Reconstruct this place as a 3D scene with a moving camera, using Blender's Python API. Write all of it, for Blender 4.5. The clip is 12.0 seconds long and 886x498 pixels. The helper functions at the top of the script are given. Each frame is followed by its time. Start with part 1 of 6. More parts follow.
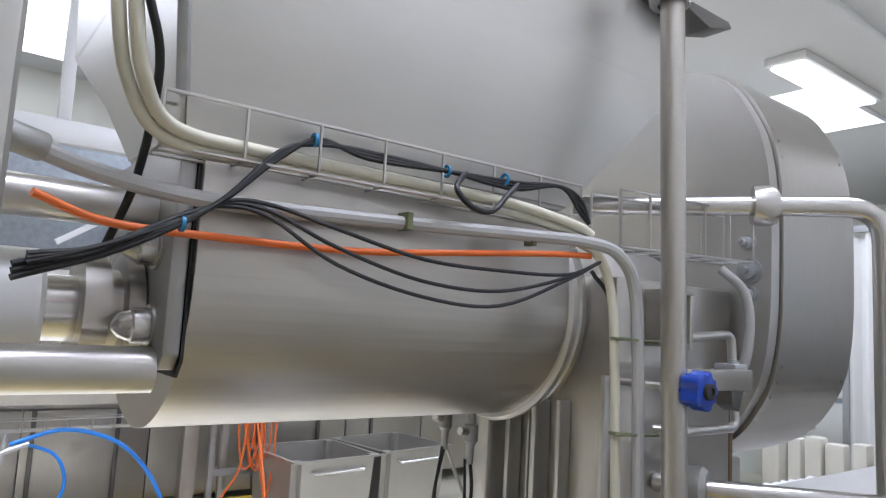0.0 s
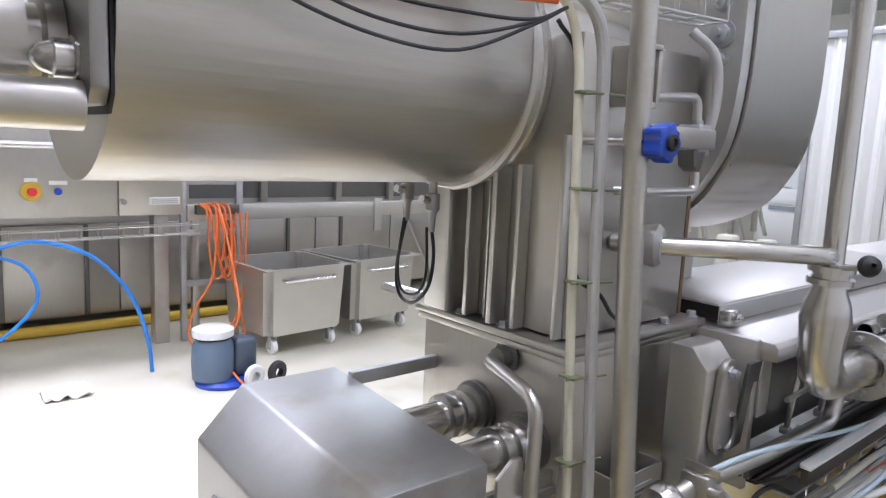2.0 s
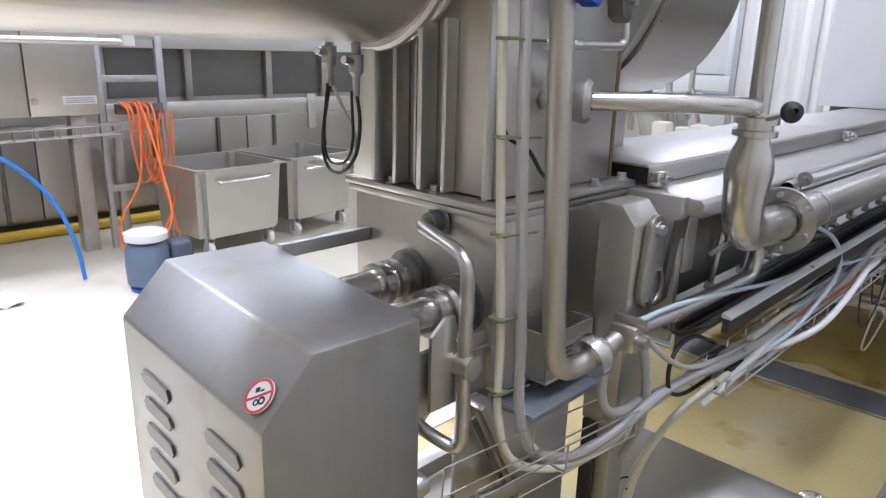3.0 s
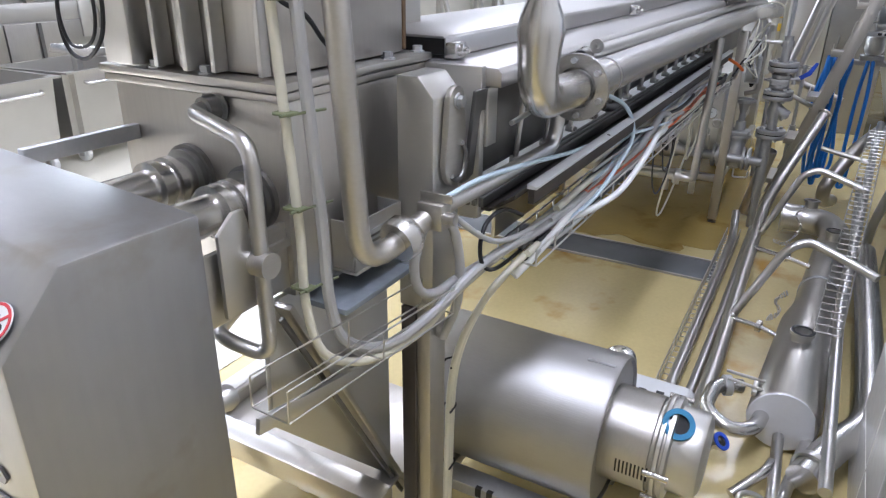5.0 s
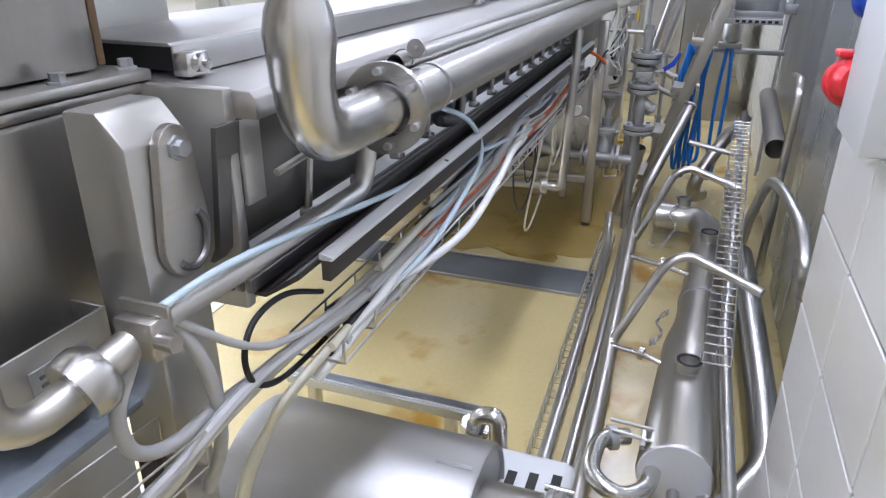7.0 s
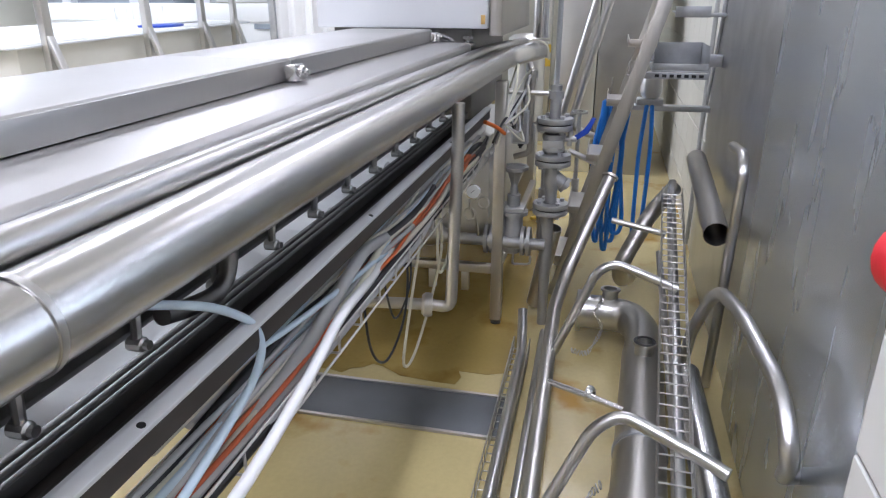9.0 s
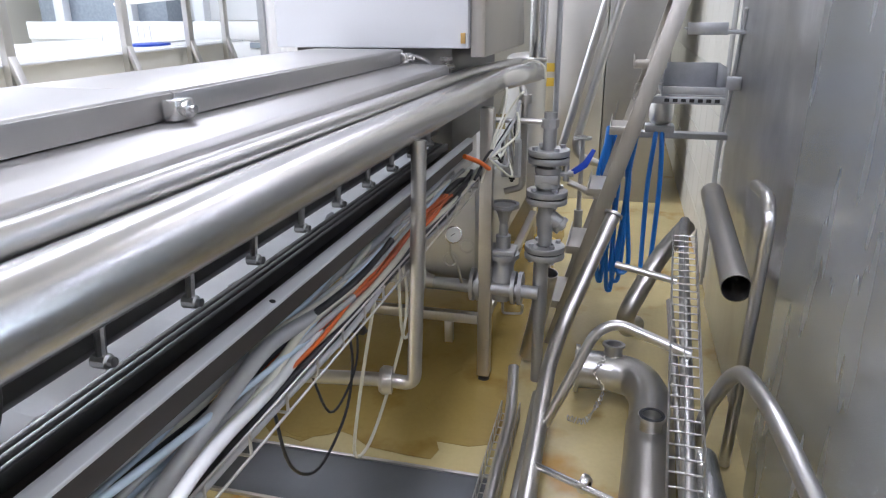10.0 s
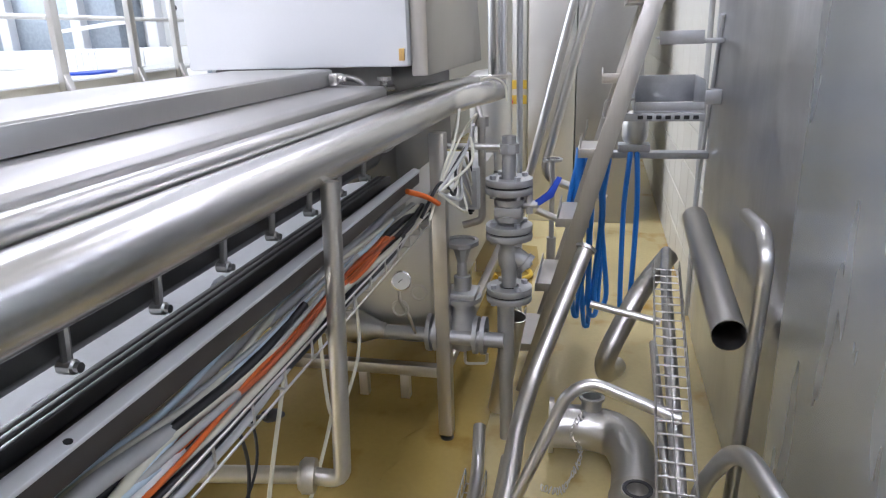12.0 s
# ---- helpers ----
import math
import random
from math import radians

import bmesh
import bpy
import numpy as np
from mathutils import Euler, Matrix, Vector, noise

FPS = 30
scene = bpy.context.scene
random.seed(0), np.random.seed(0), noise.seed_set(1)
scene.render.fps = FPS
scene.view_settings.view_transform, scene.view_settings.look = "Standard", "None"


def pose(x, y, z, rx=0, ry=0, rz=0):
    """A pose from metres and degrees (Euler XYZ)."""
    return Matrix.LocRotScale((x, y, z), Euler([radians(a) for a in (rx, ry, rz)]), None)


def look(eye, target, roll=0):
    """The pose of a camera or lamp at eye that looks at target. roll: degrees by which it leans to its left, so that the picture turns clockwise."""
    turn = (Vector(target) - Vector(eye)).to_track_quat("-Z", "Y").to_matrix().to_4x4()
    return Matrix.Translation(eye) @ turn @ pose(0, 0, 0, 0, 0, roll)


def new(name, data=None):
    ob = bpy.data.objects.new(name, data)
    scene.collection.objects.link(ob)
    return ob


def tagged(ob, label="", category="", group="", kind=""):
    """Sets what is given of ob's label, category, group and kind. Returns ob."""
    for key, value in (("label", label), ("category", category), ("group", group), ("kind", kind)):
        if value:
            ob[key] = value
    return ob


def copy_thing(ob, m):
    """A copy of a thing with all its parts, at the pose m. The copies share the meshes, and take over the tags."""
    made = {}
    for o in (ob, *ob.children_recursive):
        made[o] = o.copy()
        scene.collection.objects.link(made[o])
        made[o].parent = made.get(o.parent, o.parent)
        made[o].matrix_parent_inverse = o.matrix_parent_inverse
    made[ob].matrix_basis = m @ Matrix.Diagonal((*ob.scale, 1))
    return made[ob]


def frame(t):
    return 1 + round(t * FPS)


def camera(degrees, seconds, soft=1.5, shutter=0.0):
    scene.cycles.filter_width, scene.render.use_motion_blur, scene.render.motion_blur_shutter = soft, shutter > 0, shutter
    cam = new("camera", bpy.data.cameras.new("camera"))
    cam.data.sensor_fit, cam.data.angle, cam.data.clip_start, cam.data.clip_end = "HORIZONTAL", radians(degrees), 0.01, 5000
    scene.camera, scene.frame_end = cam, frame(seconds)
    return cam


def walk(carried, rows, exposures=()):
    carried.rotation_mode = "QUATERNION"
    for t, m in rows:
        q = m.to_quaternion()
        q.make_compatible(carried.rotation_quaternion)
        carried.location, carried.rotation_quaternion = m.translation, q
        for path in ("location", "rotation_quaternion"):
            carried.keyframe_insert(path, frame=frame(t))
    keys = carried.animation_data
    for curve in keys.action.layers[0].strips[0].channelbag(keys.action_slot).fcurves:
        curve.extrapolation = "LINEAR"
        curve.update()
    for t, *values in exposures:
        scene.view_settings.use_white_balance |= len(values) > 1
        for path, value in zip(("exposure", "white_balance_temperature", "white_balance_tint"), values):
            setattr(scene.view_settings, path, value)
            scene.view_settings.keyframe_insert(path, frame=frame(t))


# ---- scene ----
cam = camera(65.8, 12.0, 1.25)
PATH = [
    (0, (0.290, 0.285, 1.568), (1.487, 1.873, 1.783), 3.3),
    (0.5, (0.303, 0.289, 1.542), (1.556, 1.844, 1.626), 3.5),
    (1, (0.310, 0.293, 1.530), (1.591, 1.829, 1.511), 3.4),
    (1.5, (0.316, 0.299, 1.504), (1.593, 1.834, 1.382), 3.2),
    (2, (0.327, 0.302, 1.469), (1.610, 1.810, 1.181), 2.6),
    (2.5, (0.336, 0.299, 1.433), (1.636, 1.756, 1.001), 1.8),
    (3, (0.353, 0.294, 1.401), (1.723, 1.639, 0.844), 1.5),
    (3.2, (0.359, 0.289, 1.391), (1.767, 1.577, 0.791), 1.4),
    (4.8, (0.426, 0.291, 1.345), (1.992, 1.266, 0.574), 0.4),
    (5, (0.436, 0.293, 1.335), (2.034, 1.197, 0.542), 0.6),
    (5.5, (0.514, 0.290, 1.309), (2.152, 1.064, 0.460), 0.7),
    (6, (0.603, 0.275, 1.310), (2.275, 1.028, 0.511), 1.5),
    (6.5, (0.716, 0.284, 1.301), (2.415, 0.974, 0.504), 1.0),
    (7, (0.886, 0.340, 1.304), (2.611, 0.950, 0.495), 0.4),
    (7.2, (0.955, 0.352, 1.314), (2.697, 0.930, 0.518), 0.1),
    (8.8, (1.547, 0.346, 1.296), (3.366, 0.797, 0.595), -0.5),
    (9, (1.630, 0.356, 1.310), (3.451, 0.789, 0.606), -0.1),
    (9.5, (1.808, 0.352, 1.302), (3.646, 0.735, 0.611), 0.5),
    (10, (1.994, 0.320, 1.300), (3.821, 0.795, 0.640), -0.3),
    (10.5, (2.133, 0.305, 1.295), (3.968, 0.786, 0.659), -0.8),
    (11, (2.210, 0.298, 1.298), (4.054, 0.773, 0.687), -0.7),
    (11.5, (2.261, 0.293, 1.295), (4.112, 0.753, 0.693), -1.9),
    (12, (2.311, 0.294, 1.277), (4.166, 0.726, 0.667), -1.8),
]
walk(cam, [(t, look(eye, target, roll)) for t, eye, target, roll in PATH], [(0, -0.78, 5650, 10), (1, -0.54, 5700, 11), (3, -0.5, 5720, 12), (5, -0.17, 5580, 12), (6.5, -0.02, 5520, 12), (9, -0.08, 5680, 12), (10.5, 0.06, 5720, 12), (12, 0.1, 5720, 12)])

# ---- light ----
world = bpy.data.worlds.new("world")
scene.world = world
world.use_nodes = True
wn = world.node_tree.nodes
sky = wn.new("ShaderNodeTexSky")
sky.sky_type, sky.sun_disc = "NISHITA", False
sky.sun_elevation, sky.sun_rotation = radians(40), radians(200)
wn["Background"].inputs["Strength"].default_value = 0.1
world.node_tree.links.new(sky.outputs[0], wn["Background"].inputs["Color"])


def area(name, x, y, z, sx, sy, watts, aim=(0, 0, -1), colour=(0.97, 0.925, 1.0)):
    data = bpy.data.lights.new(name, "AREA")
    data.shape, data.size, data.size_y, data.energy, data.color = "RECTANGLE", sx, sy, watts, colour
    ob = new(name, data)
    ob.matrix_world = look((x, y, z), (x + aim[0], y + aim[1], z + aim[2]))
    return ob


CEIL = 3.6
LAMPS = [(0.2, 3.0), (2.2, 2.6), (5.6, 2.6), (-1.2, 5.2), (2.2, 5.2), (5.6, 5.2), (0.6, 0.45), (1.9, 0.45), (6.4, 0.45)]
for lx, ly in LAMPS:
    lamp = area("ceiling_lamp", lx, ly, CEIL - 0.1, 1.2, 0.25, (42 if lx < 1 else 25) if ly < 1 else 120 if ly == 3.0 else 40 if lx == 5.6 else 54)
    # Placed, strengthened and narrowed to whiten the hall floor, whose light source is unseen
    if ly == 3.0:
        lamp.data.spread = radians(85)
area("window_light", 6.5, 7.15, 2.3, 3.0, 1.2, 120, (0, -1, -0.4), (0.86, 0.93, 1.0))


# ---- materials ----
def mat(name, base, rough=0.5, metal=0.0, spread=0.12, scale=6.0, grain=0.0, stretch=(1, 1, 1), bump=0.05, fine=90.0,
        stain=None, stain_at=0.62, stain_scale=2.0, rough_spread=0.1, emit=0.0, wave=0.0):
    m = bpy.data.materials.new(name)
    m.use_nodes = True
    nt = m.node_tree
    n, l = nt.nodes, nt.links
    b = n["Principled BSDF"]
    b.inputs["Metallic"].default_value = metal
    geo = n.new("ShaderNodeNewGeometry")
    mp = n.new("ShaderNodeMapping")
    mp.inputs["Scale"].default_value = stretch
    l.new(geo.outputs["Position"], mp.inputs["Vector"])
    big = n.new("ShaderNodeTexNoise")
    big.inputs["Scale"].default_value, big.inputs["Detail"].default_value = scale, 5
    l.new(geo.outputs["Position"], big.inputs["Vector"])
    sm = n.new("ShaderNodeTexNoise")
    sm.inputs["Scale"].default_value, sm.inputs["Detail"].default_value = fine, 3
    l.new(mp.outputs[0], sm.inputs["Vector"])
    ramp = n.new("ShaderNodeMix")
    ramp.data_type = "RGBA"
    ramp.inputs["A"].default_value = (*[c * (1 - spread) for c in base], 1)
    ramp.inputs["B"].default_value = (*[min(1, c * (1 + spread)) for c in base], 1)
    l.new(big.outputs["Fac"], ramp.inputs["Factor"])
    out = ramp.outputs["Result"]
    if grain:
        g = n.new("ShaderNodeMix")
        g.data_type, g.blend_type = "RGBA", "MULTIPLY"
        gr = n.new("ShaderNodeMapRange")
        gr.inputs["To Min"].default_value, gr.inputs["To Max"].default_value = 1 - grain, 1.0
        l.new(sm.outputs["Fac"], gr.inputs["Value"])
        g.inputs["Factor"].default_value = 1
        l.new(out, g.inputs["A"])
        l.new(gr.outputs[0], g.inputs["B"])
        out = g.outputs["Result"]
    if stain:
        sn = n.new("ShaderNodeTexNoise")
        sn.inputs["Scale"].default_value, sn.inputs["Detail"].default_value = stain_scale, 7
        l.new(geo.outputs["Position"], sn.inputs["Vector"])
        sr = n.new("ShaderNodeMapRange")
        sr.inputs["From Min"].default_value, sr.inputs["From Max"].default_value = stain_at, stain_at + 0.14
        l.new(sn.outputs["Fac"], sr.inputs["Value"])
        sx = n.new("ShaderNodeMix")
        sx.data_type = "RGBA"
        l.new(sr.outputs[0], sx.inputs["Factor"])
        l.new(out, sx.inputs["A"])
        sx.inputs["B"].default_value = (*stain, 1)
        out = sx.outputs["Result"]
    l.new(out, b.inputs["Base Color"])
    rr = n.new("ShaderNodeMapRange")
    rr.inputs["To Min"].default_value, rr.inputs["To Max"].default_value = max(0.02, rough - rough_spread), rough + rough_spread
    mixn = n.new("ShaderNodeMath")
    mixn.operation = "MULTIPLY_ADD"
    mixn.inputs[1].default_value, mixn.inputs[2].default_value = 0.5, 0.25
    l.new(sm.outputs["Fac"], mixn.inputs[0])
    l.new(mixn.outputs[0], rr.inputs["Value"])
    l.new(rr.outputs[0], b.inputs["Roughness"])
    if bump:
        bp = n.new("ShaderNodeBump")
        bp.inputs["Strength"].default_value, bp.inputs["Distance"].default_value = bump, 0.004
        l.new(sm.outputs["Fac"], bp.inputs["Height"])
        l.new(bp.outputs[0], b.inputs["Normal"])
        if wave:
            wv = n.new("ShaderNodeTexNoise")
            wv.inputs["Scale"].default_value, wv.inputs["Detail"].default_value = 3.2, 1
            l.new(geo.outputs["Position"], wv.inputs["Vector"])
            wb = n.new("ShaderNodeBump")
            wb.inputs["Strength"].default_value, wb.inputs["Distance"].default_value = wave, 0.05
            l.new(wv.outputs["Fac"], wb.inputs["Height"])
            l.new(wb.outputs[0], bp.inputs["Normal"])
    if emit:
        b.inputs["Emission Color"].default_value = (1, 0.98, 0.95, 1)
        b.inputs["Emission Strength"].default_value = emit
    return m


STEEL = mat("brushed_steel", (0.56, 0.54, 0.5), 0.36, 1.0, 0.1, 3, 0.14, (0.06, 1, 1), 0.04, 160, (0.4, 0.38, 0.33), 0.66, 3)
STEELV = mat("brushed_steel_upright", (0.55, 0.53, 0.49), 0.38, 1.0, 0.12, 3, 0.14, (1, 1, 0.06), 0.04, 160, (0.4, 0.37, 0.32), 0.64, 3)
SHEET = mat("steel_sheet", (0.52, 0.51, 0.495), 0.43, 1.0, 0.1, 2.2, 0.08, (1, 1, 0.1), 0.05, 60, (0.48, 0.47, 0.46), 0.6, 1.5)
SATIN = mat("satin_steel", (0.62, 0.61, 0.58), 0.42, 1.0, 0.08, 4, 0.06, (0.1, 1, 1), 0.03, 120)
BLAST = mat("bead_blasted_steel", (0.41, 0.405, 0.39), 0.46, 1.0, 0.14, 5, 0.12, (1, 0.12, 1), 0.05, 300)
COVER = mat("stained_cover_steel", (0.42, 0.42, 0.415), 0.46, 1.0, 0.16, 5, 0.14, (1, 1, 0.12), 0.05, 70, (0.33, 0.31, 0.26), 0.58, 7.0, 0.12)
POLISH = mat("polished_tube_steel", (0.62, 0.61, 0.59), 0.25, 1.0, 0.06, 5, 0.03, (1, 1, 1), 0, 5, rough_spread=0.05)
TUBE = mat("tube_steel", (0.58, 0.57, 0.55), 0.31, 1.0, 0.08, 5, 0.03, (1, 1, 1), 0, 6, rough_spread=0.05)
# Dark parts, and steel whose shade is put into the colour
DARK = mat("dark_and_shaded_steel", (0.2, 0.195, 0.185), 0.42, 0.9, 0.2, 6, 0.1, (0.1, 1, 1), 0.04, 90)
CAST = mat("cast_valve_grey", (0.42, 0.42, 0.41), 0.5, 0.7, 0.15, 20, 0.1, (1, 1, 1), 0.15, 220)
GALV = mat("galvanised_steel", (0.5, 0.51, 0.52), 0.45, 0.8, 0.15, 30, 0.1, (1, 1, 1), 0.05, 120)
HAMMER = mat("worn_blue_grey_plate", (0.34, 0.38, 0.42), 0.5, 0.6, 0.25, 30, 0.1, (1, 1, 1), 0.1, 80)
GREYPAINT = mat("light_grey_paint", (0.62, 0.63, 0.63), 0.4, 0.0, 0.04, 4, 0.03, (1, 1, 1), 0.02, 140)
WHITE = mat("white_paint", (0.8, 0.8, 0.78), 0.45, 0.0, 0.03, 3, 0.03, (1, 1, 1), 0.02, 80)
CREAM = mat("cream_wall", (0.74, 0.72, 0.64), 0.4, 0.0, 0.05, 2, 0.04, (1, 1, 1), 0.02, 50, (0.6, 0.56, 0.44), 0.64, 1.2)
TILE = mat("white_wall_tile", (0.78, 0.78, 0.75), 0.16, 0.0, 0.04, 4, 0.03, (1, 1, 1), 0.01, 40, (0.66, 0.64, 0.58), 0.66, 2.5)
GROUT = mat("grout", (0.5, 0.48, 0.44), 0.8, 0.0, 0.1, 12)
FLOOR = mat("ochre_resin_floor", (0.61, 0.51, 0.245), 0.22, 0.0, 0.16, 2.6, 0.14, (1, 1, 1), 0.06, 60, (0.40, 0.23, 0.04), 0.575, 3.4, 0.1)
DRAIN = mat("drain_cover_steel", (0.17, 0.18, 0.19), 0.5, 0.6, 0.2, 8, 0.1, (1, 1, 1), 0.08, 200)
# Hall floor: its overexposure is put into the pale base colour
PALEFLOOR = mat("worn_overlit_resin", (0.66, 0.63, 0.52), 0.3, 0.0, 0.12, 1.8, 0.10, (1, 1, 1), 0.06, 60, (0.50, 0.46, 0.33), 0.58, 1.6, 0.1)
WETFLOOR = mat("wet_stained_resin", (0.40, 0.29, 0.085), 0.16, 0.0, 0.22, 3.5, 0.14, (1, 1, 1), 0.05, 60, (0.27, 0.17, 0.035), 0.56, 4.2, 0.08)
BLACK = mat("black_cable", (0.012, 0.012, 0.013), 0.45, 0.0, 0.2, 20)
RUBBER = mat("black_rubber", (0.02, 0.02, 0.02), 0.6, 0.0, 0.2, 20)
GCABLE = mat("grey_cable", (0.44, 0.44, 0.43), 0.45, 0.0, 0.08, 20)
WCABLE = mat("ivory_cable", (0.66, 0.64, 0.52), 0.45, 0.0, 0.08, 20)
BCABLE = mat("pale_blue_hose", (0.55, 0.66, 0.74), 0.4, 0.0, 0.08, 20)
ORANGE = mat("orange_cable", (0.74, 0.16, 0.025), 0.42, 0.0, 0.1, 20)
OLDORANGE = mat("dull_orange_cable", (0.5, 0.11, 0.03), 0.5, 0.0, 0.2, 14)
BLUE = mat("blue_hose", (0.025, 0.19, 0.62), 0.35, 0.0, 0.1, 20)
BLUEKNOB = mat("blue_plastic", (0.015, 0.06, 0.42), 0.4, 0.0, 0.1, 20)
BLUEGASKET = mat("blue_gasket", (0.03, 0.22, 0.42), 0.45, 0.0, 0.1, 20)
RED = mat("red_plastic", (0.6, 0.02, 0.03), 0.35, 0.0, 0.08, 20)
YELLOW = mat("yellow_paint", (0.62, 0.42, 0.04), 0.45, 0.0, 0.1, 6)
YGREEN = mat("cable_tie_green", (0.17, 0.19, 0.1), 0.6, 0.0, 0.1, 20)
PLASTIC = mat("white_plastic", (0.8, 0.8, 0.78), 0.35, 0.0, 0.03, 6)
FROST = mat("frosted_slush", (0.93, 0.94, 0.95), 0.6, 0.0, 0.06, 12, 0.12, (1, 1, 1), 0.5, 25)
CEILM = mat("ceiling_paint", (0.78, 0.77, 0.74), 0.6, 0.0, 0.03, 2)
PANEL = mat("wall_panel_steel", (0.68, 0.69, 0.71), 0.33, 1.0, 0.16, 2.4, 0.2, (1, 1, 0.05), 0.08, 70, (0.5, 0.51, 0.53), 0.54, 3.0, 0.1, wave=0.55)
NEARPANEL = mat("dull_wall_panel", (0.72, 0.765, 0.81), 0.27, 0.85, 0.12, 3.0, 0.05, (1, 1, 0.2), 0.0012, 9, (0.78, 0.81, 0.84), 0.66, 20.0, 0.04, wave=0.05)
BROWN = mat("brown_and_shaded_steel", (0.07, 0.06, 0.052), 0.5, 0.3, 0.25, 9, 0.2, (0.2, 1, 1), 0.06, 90)
ALU = mat("milled_aluminium", (0.74, 0.75, 0.77), 0.5, 0.3, 0.06, 4, 0.06, (0.1, 1, 1), 0.02, 80)
GLOW = mat("lamp_diffuser", (0.9, 0.9, 0.9), 0.5, emit=6.0)
SKYGLOW = mat("bright_window", (0.9, 0.95, 1.0), 0.5, emit=4.0)


# ---- builders ----
ORIGIN = {}


def thing(name, label, category, at=(0, 0, 0), group="", kind=""):
    ob = new(name)
    ob.location = at
    ob.empty_display_size = 0.05
    ORIGIN[ob.name] = Vector(at)
    return tagged(ob, label, category, group, kind)


def mesh_of(bm, material, name, smooth=True):
    me = bpy.data.meshes.new(name)
    bmesh.ops.recalc_face_normals(bm, faces=bm.faces)
    if smooth:
        for f in bm.faces:
            f.smooth = True
        for e in bm.edges:
            if len(e.link_faces) == 2 and e.calc_face_angle(0) > 0.6:
                e.smooth = False
    bm.to_mesh(me)
    bm.free()
    me.materials.append(material)
    return me


def part(name, bm, material, parent, label=""):
    org = ORIGIN[parent.name]
    bmesh.ops.translate(bm, verts=bm.verts, vec=-org)
    ob = new(name, mesh_of(bm, material, name))
    ob.parent = parent
    ORIGIN[ob.name] = org
    if label:
        ob["label"] = label
    return ob


def solo(name, bm, material, label, category, group="", kind=""):
    """A thing of one mesh, its origin at the middle of its foot."""
    vs = [v.co for v in bm.verts]
    at = Vector((sum(v.x for v in vs) / len(vs), sum(v.y for v in vs) / len(vs), min(v.z for v in vs)))
    bmesh.ops.translate(bm, verts=bm.verts, vec=-at)
    ob = new(name, mesh_of(bm, material, name))
    ob.location = at
    ORIGIN[ob.name] = at
    return tagged(ob, label, category, group, kind)


def join(*bms):
    """One bmesh out of several."""
    out = bms[0]
    for b in bms[1:]:
        me = bpy.data.meshes.new("tmp")
        b.to_mesh(me)
        b.free()
        out.from_mesh(me)
        bpy.data.meshes.remove(me)
    return out


def box(x0, x1, y0, y1, z0, z1, bevel=0.003, seg=2):
    bm = bmesh.new()
    bmesh.ops.create_cube(bm, size=1)
    for v in bm.verts:
        v.co = Vector(((x0 + x1) / 2 + v.co.x * (x1 - x0), (y0 + y1) / 2 + v.co.y * (y1 - y0), (z0 + z1) / 2 + v.co.z * (z1 - z0)))
    if bevel:
        bmesh.ops.bevel(bm, geom=bm.edges[:], offset=bevel, segments=seg, affect="EDGES", profile=0.5)
    return bm


def prism(poly, axis, a, b, bevel=0.003):
    """A polygon pushed along an axis from a to b. The polygon lies in the other two axes, in order."""
    def spot(p, h):
        return {"x": (h, p[0], p[1]), "y": (p[0], h, p[1]), "z": (p[0], p[1], h)}[axis]
    bm = bmesh.new()
    lo = [bm.verts.new(spot(p, a)) for p in poly]
    hi = [bm.verts.new(spot(p, b)) for p in poly]
    bm.faces.new(lo)
    bm.faces.new(hi[::-1])
    for i in range(len(poly)):
        j = (i + 1) % len(poly)
        bm.faces.new((lo[i], hi[i], hi[j], lo[j]))
    if bevel:
        bmesh.ops.bevel(bm, geom=bm.edges[:], offset=bevel, segments=2, affect="EDGES", profile=0.5)
    return bm


def fillet(pts, bend):
    pts = [Vector(p) for p in pts]
    if bend <= 0 or len(pts) < 3:
        return pts
    out = [pts[0]]
    for a, b, c in zip(pts, pts[1:], pts[2:]):
        u, v = (a - b), (c - b)
        k = min(bend, u.length * 0.48, v.length * 0.48)
        p, q = b + u.normalized() * k, b + v.normalized() * k
        for i in range(7):
            f = i / 6
            out.append(p * (1 - f) ** 2 + b * 2 * f * (1 - f) + q * f ** 2)
    out.append(pts[-1])
    return out


def smooth_path(pts, steps=6):
    """A curve through the points."""
    p = [Vector(q) for q in pts]
    p = [p[0] * 2 - p[1]] + p + [p[-1] * 2 - p[-2]]
    out = []
    for a, b, c, d in zip(p, p[1:], p[2:], p[3:]):
        for i in range(steps):
            f = i / steps
            out.append(0.5 * (2 * b + (c - a) * f + (2 * a - 5 * b + 4 * c - d) * f * f + (3 * b - a - 3 * c + d) * f ** 3))
    return out + [p[-2]]


